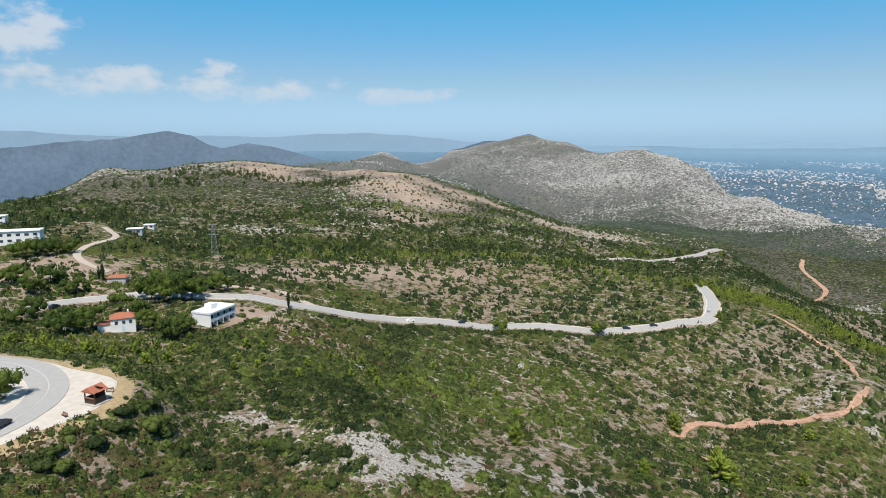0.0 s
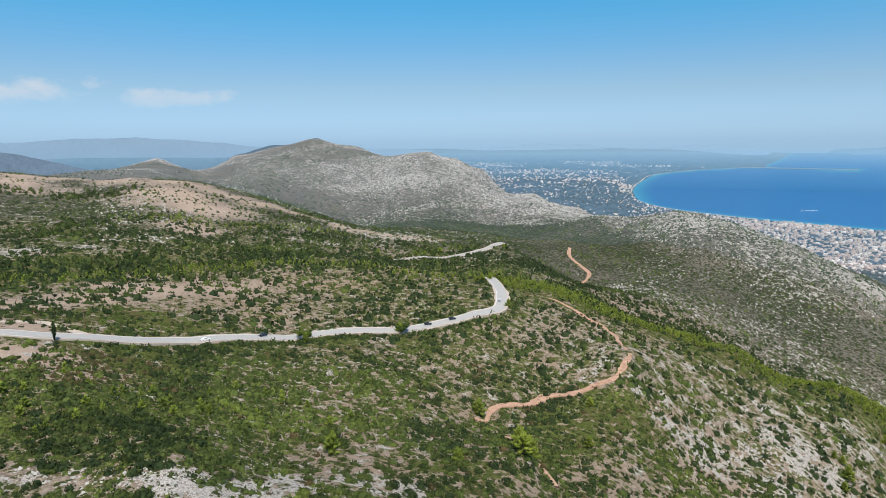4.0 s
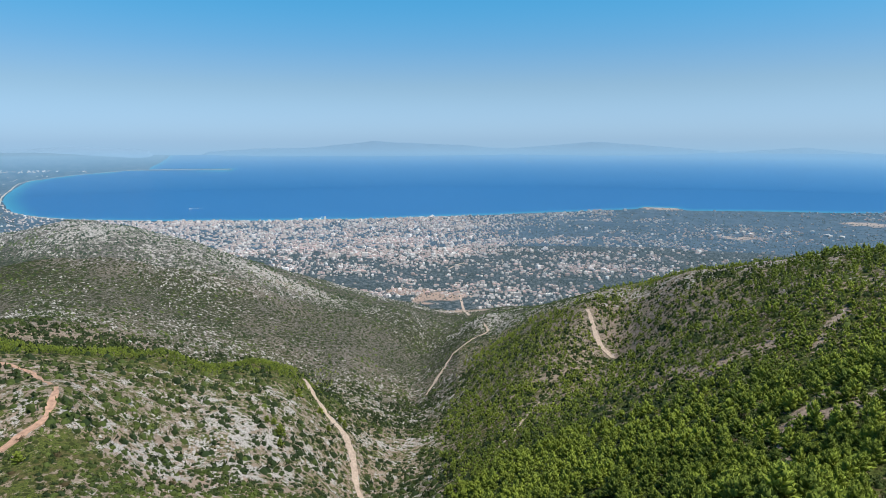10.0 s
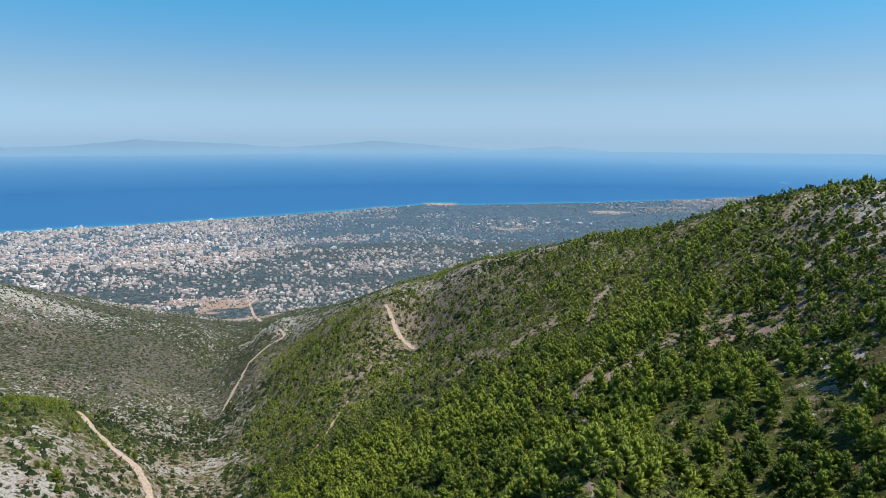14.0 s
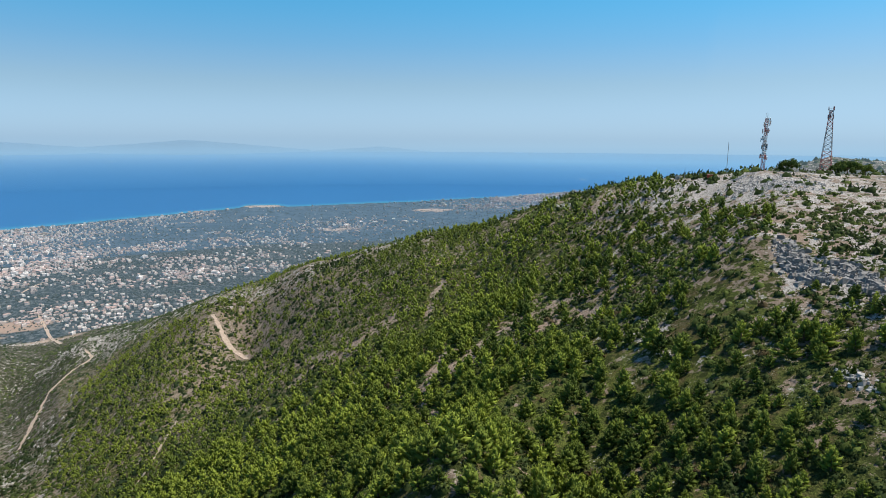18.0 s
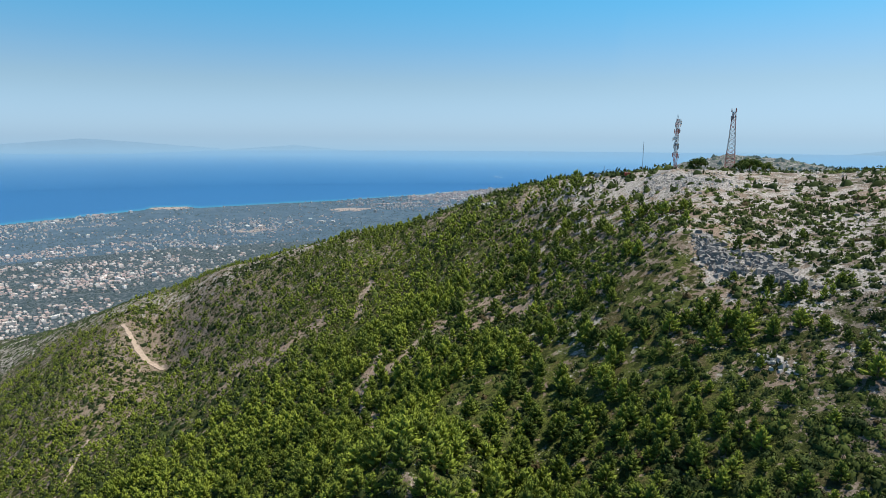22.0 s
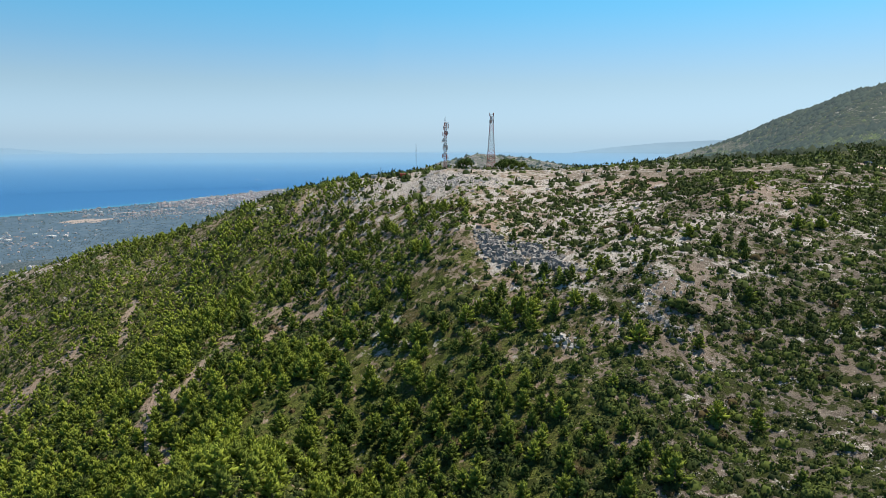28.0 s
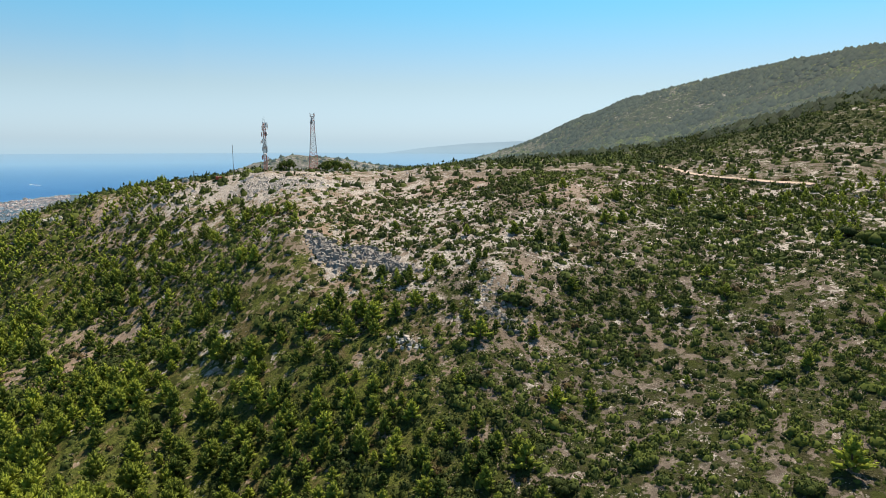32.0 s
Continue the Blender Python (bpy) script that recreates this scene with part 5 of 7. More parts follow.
def grow_scrub():
    for name, count, r0, r1, forms, lo, hi, seed, label in (
            ("scrub", 9000, 75, 175, full_shrubs, 0.8, 2.7, 30, "dense green maquis shrubs over heath and stones"),
            ("scrub", 31000, 175, 300, near_shrubs, 0.9, 2.9, 31, "dense green maquis shrubs over stony ground"),
            ("scrub", 56000, 300, 700, mid_shrubs, 1.3, 4.4, 32, "dark green shrubs dotted over the rocky spurs"),
            ("scrub", 62000, 700, 1200, far_shrubs, 1.1, 3.4, 33, "dark shrubs speckling the far stony hills"),
            ("scrub", 80000, 1200, 2300, far_shrubs, 1.5, 4.4, 34, "dark shrubs speckling the far stony hills")):
        x, y, rng = sow(count, -42, 197, r0, r1, shrub_chance, 2.0, seed)
        if r1 > 1000:
            ok = plain_town(x, y) < 0.5
            x, y = x[ok], y[ok]
        size = lo + (hi - lo) * rng.uniform(0, 1, len(x)) ** 2.0
        patch = fbm(x, y, 38, 3, 91)
        tone = np.clip((0.14 if r1 < 400 else 0.03) + 0.45 * patch + rng.uniform(-0.3, 0.3, len(x)), 0, 0.85)
        b = np.degrees(np.arctan2(x, y)) % 360
        tone = tone + 0.10 * ((b > 100) & (b < 200)) + 0.20 * (b > 0) * (b < 20) * (np.hypot(x, y) < 260) - 0.12 * (b > 318) * (b < 356) * (np.hypot(x, y) < 160)
        tone = np.clip(tone, 0, 0.85)
        dry = rng.uniform(0, 1, len(x)) < 0.025
        tone = np.where(dry & (np.hypot(x, y) < 300), 1.0, tone)
        scatter(name, forms, x, y, size, np.minimum(size, 1.2 + (0.45 if r1 < 400 else 0.8) * size) * rng.uniform(0.8, 1.25, len(x)), tone, SHRUB, label, "scrub", 0.08)


def grow_heath():
    """Knee-high cushions of heath and rock-rose between the larger shrubs."""
    for b0, b1, r1, count, seed in ((138, 197, 270, 11000, 35), (-42, 8, 240, 12000, 36)):
        x, y, rng = sow(count, b0, b1, 80, r1, lambda a, c: np.clip(1.0 - zones(a, c)[2] - 0.6 * zones(a, c)[0] - 0.8 * zones(a, c)[4], 0.05, 1) + near_spot(BROWN_HEATH, a, c), 1.0, seed)
        size = rng.uniform(0.45, 1.25, len(x))
        tone = np.clip((0.36 if b0 < 0 else 0.26) + 0.4 * fbm(x, y, 25, 3, 94) + rng.uniform(-0.3, 0.3, len(x)), 0, 0.85)
        dry = rng.uniform(0, 1.1, len(x)) < near_spot(BROWN_HEATH, x, y)
        tone = np.where(dry, rng.choice([0.97, 0.97, 0.05], len(x)), tone)
        scatter("heath", mid_shrubs, x, y, size, size * rng.uniform(0.8, 1.3, len(x)), tone, SHRUB, "low green and brown heath cushions on stony ground", "heath", 0.08)


def grow_roadside():
    """Dark bushes crowded along the lower edge of the road."""
    rng = np.random.default_rng(38)
    p = resample(MAIN_ROAD[8:19], 1.6)
    d = np.gradient(p, axis=0)
    d /= np.hypot(d[:, 0], d[:, 1])[:, None]
    side = np.stack([d[:, 1], -d[:, 0]], 1)
    for n, (off, share) in enumerate(((7.0, 0.75), (9.5, 0.6), (-7.2, 0.35))):
        q = p + side * off + rng.normal(size=p.shape) * 0.9
        q = q[rng.uniform(0, 1, len(q)) < share * np.clip(1 + 1.6 * fbm(p[:, 0], p[:, 1], 30, 2, 39 + n), 0.1, 1.3)]
        size = rng.uniform(1.2, 2.6, len(q))
        scatter("roadside_bushes", near_shrubs, q[:, 0], q[:, 1], size, size * rng.uniform(0.8, 1.2, len(q)), rng.uniform(0, 0.3, len(q)), SHRUB,
                "dark green bushes crowded along the road's edge", "bushes", 0.08)


grow_roadside()
grow_scrub()
grow_heath()
grow_plateau_trees()

# ---- stones ----
def shard(rng):
    """A broken angular block."""
    v = np.array([(x, y, z) for z in (-0.4, 0.55) for x, y in ((-1, -1), (1, -1), (1, 1), (-1, 1))], float)
    v[4:, :2] *= rng.uniform(0.45, 0.9)
    v = v * (0.75, 0.55, 0.8) + rng.uniform(-0.28, 0.28, (8, 3))
    f = [(0, 2, 1), (0, 3, 2), (4, 5, 6), (4, 6, 7)]
    for k in range(4):
        j = (k + 1) % 4
        f += [(k, j, 4 + j), (k, 4 + j, 4 + k)]
    return v, np.array(f)


stones = [shard(np.random.default_rng(k)) for k in range(12)]


def strew_stones():
    x, y, rng = sow(60000, -30, 197, 90, 620, lambda a, b: np.clip(zones(a, b)[0] * 1.5 - 0.42, 0, 1), 1.0, 41)
    size = 0.25 + 0.9 * rng.uniform(0, 1, len(x)) ** 3 + np.hypot(x, y) * 0.0009
    scatter("limestone_rocks", stones, x, y, size, size * rng.uniform(0.5, 1.1, len(x)), np.zeros(len(x)), LIMESTONE,
            "pale grey limestone rocks strewn over the hillside", "rocks", 0.15, rounded=False)


strew_stones()


def strew_blocks():
    """Pale limestone blocks and short ledges on the rocky hills."""
    x, y, rng = sow(260000, -10, 80, 560, 2440, lambda a, b: np.clip(zones(a, b)[0] * 3.0 - 0.42, 0, 1) * np.clip(0.65 + 1.6 * fbm(a, b, 60, 3, 95), 0.08, 1) * (1 - plain_town(a, b)), 1.0, 43)
    size = (0.5 + 1.7 * rng.uniform(0, 1, len(x)) ** 2.2) * np.clip(np.hypot(x, y) / 1100, 1, 1.3)
    scatter("limestone_rocks", [tent(np.random.default_rng(60 + k)) for k in range(8)], x, y, size, size * rng.uniform(0.6, 1.5, len(x)), np.zeros(len(x)), LIMESTONE,
            "whitish limestone blocks speckling the rocky hills", "rocks", 0.1, rounded=False)


strew_blocks()


def outcrop(name, line, count, spread, lo, hi, seed, label, material=None):
    """A broken ledge of large blocks along a line."""
    rng = np.random.default_rng(seed)
    p = resample(line, 0.5)
    q = p[rng.integers(0, len(p), count)] + rng.normal(size=(count, 2)) * spread
    size = lo + (hi - lo) * rng.uniform(0, 1, count) ** 2.2
    ob = scatter(name, stones, q[:, 0], q[:, 1], size, size * rng.uniform(0.8, 1.7, count), np.zeros(count), material or LIMESTONE, label, "rock outcrop", 0.2, rounded=False)
    ob["kind"] = "structure"


outcrop("rock_outcrop", [(158, -164), (151, -160), (146, -158), (135, -155)], 800, 2.2, 0.3, 2.0, 51, "broken grey limestone crag below the summit", CRAG)
outcrop("rock_outcrop", [(139, -166), (127, -160), (117, -155), (112, -153)], 640, 1.7, 0.3, 1.9, 58, "broken grey limestone crag below the summit", CRAG)
outcrop("rock_outcrop", [(79, -137), (74, -136), (69, -133)], 110, 1.4, 0.3, 1.3, 59, "low broken limestone ledge above scree", CRAG)
outcrop("rock_outcrop", [(350, -52), (358, -50), (366, -56)], 50, 4.0, 0.3, 1.0, 60, "low grey limestone ledge among pines", CRAG)
outcrop("rock_outcrop", [(94, -158), (83, -151), (84, -142), (73, -149)], 260, 3.5, 0.2, 0.8, 61, "loose grey scree of broken limestone")
outcrop("rock_outcrop", [(101.7, -123.7), (90.5, -122.5)], 80, 1.0, 0.4, 1.2, 52, "low grey limestone ledge among pines")
outcrop("rock_outcrop", [(247.1, -223.9), (236.6, -229.0), (211.7, -225.1)], 1300, 9.0, 0.3, 1.0, 53, "whitish limestone pavement on the summit")
outcrop("rock_outcrop", [(378.5, -192.0), (359.5, -196.5)], 90, 2.0, 0.5, 1.6, 54, "pale limestone crag on the wooded crest")
outcrop("rock_outcrop", [(-39.8, 131.3), (-25.4, 121.7), (-7.5, 116.9), (-0.4, 114.4)], 120, 2.6, 0.3, 0.9, 55, "pale limestone ledge in green scrub")
outcrop("rock_outcrop", [(9.2, 113.1), (20.3, 114.4)], 60, 2.2, 0.25, 0.8, 56, "pale limestone ledge in green scrub")
outcrop("rock_outcrop", [(221.3, 209.2), (243.7, 204.1), (296.6, 210.5)], 240, 6.0, 0.4, 1.5, 57, "bare limestone slabs on the rocky spur")

# ---- the town on the coastal plain ----
PLASTER = foliage("town_plaster", (0.50, 0.43, 0.385), (0.80, 0.755, 0.71))
TILES = plain("town_roof_tiles", (0.45, 0.33, 0.29), 0.9, grain=0.03, vary=0.6)


def house_form(w, d, h, pitched):
    """Walls with either a hipped roof that oversails them or a flat roof with a parapet step."""
    v = [(sx * w, sy * d, z) for z in (-2, h) for sx, sy in ((-1, -1), (1, -1), (1, 1), (-1, 1))]
    f = [(k, (k + 1) % 4, 4 + (k + 1) % 4) for k in range(4)] + [(k, 4 + (k + 1) % 4, 4 + k) for k in range(4)] + [(4, 5, 6), (4, 6, 7)]
    roof = ([], [])
    if pitched:
        e, t = 1.08, h + 0.35 * d
        rv = [(-w * e, -d * e, h), (w * e, -d * e, h), (w * e, d * e, h), (-w * e, d * e, h), (-w * 0.4, 0, t), (w * 0.4, 0, t)]
        roof = (rv, [(0, 1, 5), (0, 5, 4), (1, 2, 5), (2, 3, 4), (2, 4, 5), (3, 0, 4), (3, 2, 1), (3, 1, 0)])
    else:
        k = len(v)
        v += [(sx * w * 0.35 + 0.2 * w, sy * d * 0.4, z) for z in (h, h + 1.8) for sx, sy in ((-1, -1), (1, -1), (1, 1), (-1, 1))]
        f += [(k + i, k + (i + 1) % 4, k + 4 + (i + 1) % 4) for i in range(4)] + [(k + i, k + 4 + (i + 1) % 4, k + 4 + i) for i in range(4)]
        f += [(k + 4, k + 5, k + 6), (k + 4, k + 6, k + 7)]
    return np.array(v, float), np.array(f), roof


def town_chance(x, y):
    """Thick between the shore and the first groves in the north-east, in loose knots of gardens farther south, none in the woods behind the cape."""
    r, b = np.hypot(x, y), np.degrees(np.arctan2(x, y))
    gap = coast_gap(x, y)

    def rise(v, lo, hi):
        return np.clip((v - lo) / (hi - lo), 0, 1)

    blocks, knots = fbm(x, y, 130, 4, 68), fbm(x, y, 420, 5, 61)
    core = rise(b, 36, 47) * rise(-b, -80, -70) * rise(r, 1850, 2500)
    middle = rise(b, 68, 78) * rise(-b, -97, -88) * rise(r, 1500, 1900)
    base = core * np.clip(0.74 + 1.1 * blocks + 0.7 * knots, 0.03, 1) + middle * np.clip(0.15 + 1.0 * knots + 0.8 * blocks, 0.02, 0.8)
    base = np.maximum(base, 0.5 * np.exp(-((gap - 150) / 300) ** 2) * (b < 86) * np.where(b < 44, 0.3, 1))
    base = np.maximum(base, 0.05 * rise(r, 1400, 1500) * np.clip(0.5 + 2 * knots, 0, 1))
    base = base + 0.7 * (b > 101) * (r > 3900) * np.clip(0.25 + 2.0 * fbm(x, y, 500, 4, 58), 0, 1)
    base = base + 0.45 * np.clip(1.4 - np.hypot(x - 3230, y + 520) / 330, 0, 1) * np.clip(0.6 + blocks, 0.1, 1)
    base = base + 0.05 * (b < 38) * np.clip(0.4 + 1.6 * fbm(x, y, 500, 4, 59), 0, 1)
    base = np.where((b > 87) & (b < 108) & (gap < 900), 0.02, base)
    base = np.where((b > 106) & (r > 4300), np.maximum(base, np.clip(0.45 + 1.4 * fbm(x, y, 400, 4, 56), 0.05, 0.9)), base)
    return np.clip(base, 0, 1) * plain_town(x, y) * (gap > 25)


def build_town():
    rng = np.random.default_rng(77)
    x, y, _ = sow(150000, 4, 122, 1330, 7000, town_chance, 1.0, 62)
    nx, ny, _ = sow(30000, 44, 100, 1330, 2900, lambda a, b: plain_town(a, b) * np.clip(2.4 * fbm(a, b, 170, 4, 65), 0.015, 0.8)
                    * np.exp(-((np.degrees(np.arctan2(a, b)) - 66) / 22) ** 2), 1.0, 64)
    fx, fy, _ = sow(9000, 2, 42, 6000, 11500, lambda a, b: (coast_gap(a, b) > 150) * np.clip(0.1 + 1.6 * fbm(a, b, 700, 4, 57), 0.02, 0.7), 1.0, 63)
    x, y = np.concatenate([x, nx, fx]), np.concatenate([y, ny, fy])
    k = thin(x, y, 11.5)
    x, y = x[k], y[k]
    r = np.hypot(x, y)
    order = np.argsort(r)
    x, y = x[order], y[order]
    z = ground_z(x, y)
    forms = [house_form(*q) for q in ((4.5, 3.8, 5.5, True), (5.2, 4, 3.4, True), (4.2, 4, 6, False), (6, 4, 6, False), (4, 3.4, 3.2, True), (7, 5, 9, False))]
    pick = rng.choice(6, len(x), p=[0.27, 0.22, 0.17, 0.10, 0.20, 0.04])
    turn = rng.choice([0.3, 0.3 + math.pi / 2], len(x)) + 0.9 * fbm(x, y, 350, 3, 60) + rng.normal(0, 0.2, len(x))
    wall_v, wall_f, roof_v, roof_f, tone, nv, nr = [], [], [], [], [], 0, 0
    singles = {}
    for n in range(len(x)):
        v, f, (rv, rf) = forms[pick[n]]
        if n < 150:
            m = pose(x[n], y[n], z[n], 0, 0, math.degrees(turn[n])) @ Matrix.Diagonal((*[float(rng.uniform(0.55, 1.0))] * 2, 0.85, 1))
            if pick[n] not in singles:
                ob = tagged(new("house"), "white plastered house with " + ("terracotta hipped roof" if rf else "flat roof") + " among olive groves",
                            "house", "houses at the town's edge")
                array_part("wall", v, f, PLASTER, ob, 0.5)
                if rf:
                    array_part("roof", np.array(rv), np.array(rf), TILES, ob)
                ob.matrix_world = m
                singles[pick[n]] = ob
            else:
                copy_thing(singles[pick[n]], m)
            continue
        c, s = math.cos(turn[n]), math.sin(turn[n])
        g = (1.0 if math.hypot(x[n], y[n]) < (5900 if x[n] < abs(y[n]) * 3.5 and y[n] > 0 else 4300) else 1.7) * rng.uniform(0.5, 0.98) * (1.3 if 1.0 < x[n] / max(y[n], 1) < 3.6 and math.hypot(x[n], y[n]) > 2300 else 1.0) * (1.5 if rng.uniform() < 0.12 else 1.0)
        rot = np.array([[c, s, 0], [-s, c, 0], [0, 0, 1]]) * g
        wall_v.append(v @ rot + (x[n], y[n], z[n]))
        wall_f.append(f + nv)
        tone.append(np.full(len(v), rng.uniform(0, 0.8)))
        nv += len(v)
        if rf:
            roof_v.append(np.array(rv) @ rot + (x[n], y[n], z[n]))
            roof_f.append(np.array(rf) + nr)
            nr += len(rv)
    town = tagged(new("town_houses", mesh_from("town_houses", squash(np.vstack(wall_v)), np.vstack(wall_f), PLASTER, {"tone": np.concatenate(tone)})),
                  "spread of white and cream houses on the coastal plain", "town", kind="stuff")
    roofs = new("roof", mesh_from("roof", squash(np.vstack(roof_v)), np.vstack(roof_f), TILES))
    roofs.parent = town
    tagged(roofs, "terracotta tiled roofs", kind="stuff")
    x, y, rng = sow(46000, 30, 124, 1330, 6500, lambda a, b: plain_town(a, b) * (coast_gap(a, b) > 30) * np.clip(0.6 + 0.8 * fbm(a, b, 200, 3, 64), 0.15, 1), 1.0, 63)
    size = rng.uniform(2.2, 5.5, len(x)) * np.clip(np.hypot(x, y) / 2600, 0.8, 1.5)
    scatter("groves", far_shrubs, x, y, size, size * rng.uniform(0.55, 0.9, len(x)), rng.uniform(0, 0.8, len(x)), GROVE,
            "grey-green olive groves and garden trees between houses", "trees", 0.05, True)
    x, y, rng = sow(60000, 38, 112, 1300, 3700, lambda a, b: plain_town(a, b) * np.clip((3800 - np.hypot(a, b)) / 1500, 0, 1) * np.clip(0.55 + 1.2 * fbm(a, b, 90, 3, 66), 0.1, 1), 1.0, 67)
    size = rng.uniform(1.6, 3.6, len(x))
    scatter("garden_trees", far_shrubs, x, y, size, size * rng.uniform(0.9, 1.7, len(x)), rng.uniform(0, 0.8, len(x)), GROVE,
            "dark garden trees crowded between the nearer houses", "trees", 0.05, True)
    x, y, rng = sow(14000, -12, 37, 1300, 7500, lambda a, b: (coast_gap(a, b) > 60) * (smooth_land(a, b) < plain_land(a, b) + 40) * np.clip(0.3 + 1.2 * fbm(a, b, 300, 3, 69), 0.02, 1), 1.0, 70)
    size = rng.uniform(2.5, 6.0, len(x)) * np.clip(np.hypot(x, y) / 2600, 0.8, 1.8)
    scatter("groves", far_shrubs, x, y, size, size * rng.uniform(0.8, 1.3, len(x)), rng.uniform(0, 0.8, len(x)), GROVE,
            "dark olive groves scattered over the far plain", "trees", 0.05, True)


build_town()

# ---- built things ----
WHITE = plain("white_plaster", (0.78, 0.77, 0.75), 0.85, grain=0.8, vary=0.08)
BLUE_WHITE = plain("pale_blue_plaster", (0.62, 0.68, 0.74), 0.85, grain=0.8, vary=0.08)
GLASS = plain("dark_window", (0.05, 0.06, 0.07), 0.15, grain=1, vary=0.2)
RED_TILE = plain("terracotta_tiles", (0.36, 0.13, 0.075), 0.85, grain=2.5, vary=0.3, bump=0.4)
DARK_TILE = plain("weathered_tiles", (0.40, 0.13, 0.075), 0.85, grain=2.5, vary=0.35, bump=0.4)
WOOD = plain("dark_stained_wood", (0.085, 0.045, 0.028), 0.8, grain=4, vary=0.3)
BENCH_WOOD = plain("weathered_wood", (0.20, 0.11, 0.07), 0.85, grain=4, vary=0.3)
STEEL = plain("galvanised_steel", (0.26, 0.27, 0.28), 0.6, 0.3, grain=3, vary=0.15)
RED_PAINT = plain("faded_red_paint", (0.34, 0.14, 0.125), 0.6, grain=2, vary=0.2)
ANTENNA = plain("antenna_grey", (0.62, 0.63, 0.64), 0.5, grain=3, vary=0.08)
CONCRETE = plain("concrete", (0.45, 0.43, 0.40), 0.9, grain=1.0, vary=0.15)
RUBBER = plain("tyre_rubber", (0.025, 0.025, 0.025), 0.9)
PAINT_LINE = plain("road_paint", (0.47, 0.46, 0.44), 0.8, grain=0.6, vary=0.2)


def box(bm, x0, y0, z0, x1, y1, z1, bevel=0.0):
    m = Matrix.LocRotScale(((x0 + x1) / 2, (y0 + y1) / 2, (z0 + z1) / 2), None, (abs(x1 - x0), abs(y1 - y0), abs(z1 - z0)))
    made = bmesh.ops.create_cube(bm, size=1, matrix=m)
    if bevel:
        edges = list({e for v in made["verts"] for e in v.link_edges})
        bmesh.ops.bevel(bm, geom=edges, offset=bevel, segments=1, affect="EDGES")
    return bm


def boxes(*dims, bevel=0.0):
    bm = bmesh.new()
    for d in dims:
        box(bm, *d, bevel=bevel)
    return bm


def bar(bm, a, b, r, sides=4):
    """A straight round or square bar from a to b."""
    a, b = Vector(a), Vector(b)
    d = b - a
    m = Matrix.Translation((a + b) / 2) @ d.to_track_quat("Z", "Y").to_matrix().to_4x4()
    bmesh.ops.create_cone(bm, cap_ends=True, segments=sides, radius1=r, radius2=r, depth=d.length, matrix=m)
    return bm


def hip(w, d, z, rise, over=0.35, ridge=0.45):
    """A hipped roof over a rectangle, with a thin eaves edge."""
    bm = bmesh.new()
    x, y = w / 2 + over, d / 2 + over
    lo = [bm.verts.new(p) for p in ((-x, -y, z), (x, -y, z), (x, y, z), (-x, y, z))]
    up = [bm.verts.new(p) for p in ((-x, -y, z + 0.15), (x, -y, z + 0.15), (x, y, z + 0.15), (-x, y, z + 0.15))]
    a, b = bm.verts.new((-x * ridge, 0, z + rise)), bm.verts.new((x * ridge, 0, z + rise))
    bm.faces.new(lo[::-1])
    for k in range(4):
        bm.faces.new((lo[k], lo[(k + 1) % 4], up[(k + 1) % 4], up[k]))
    bm.faces.new((up[0], up[1], b, a))
    bm.faces.new((up[1], up[2], b))
    bm.faces.new((up[2], up[3], a, b))
    bm.faces.new((up[3], up[0], a))
    return bm


def window(parent, x, y, z, w, h, facing):
    """A recessed window: frame and dark pane. facing: the wall's axis, 'x+', 'x-', 'y+' or 'y-'."""
    t, s = 0.06, (1 if facing[1] == "+" else -1)
    if facing[0] == "y":
        f = part("window", boxes((x - w / 2 - 0.08, y, z - 0.08, x + w / 2 + 0.08, y + s * t, z + h + 0.08)), BLUE_WHITE, parent)
        part("pane", boxes((x - w / 2, y + s * t, z, x + w / 2, y + s * (t + 0.02), z + h)), GLASS, f)
    else:
        f = part("window", boxes((x, y - w / 2 - 0.08, z - 0.08, x + s * t, y + w / 2 + 0.08, z + h + 0.08)), BLUE_WHITE, parent)
        part("pane", boxes((x + s * t, y - w / 2, z, x + s * (t + 0.02), y + w / 2, z + h)), GLASS, f)


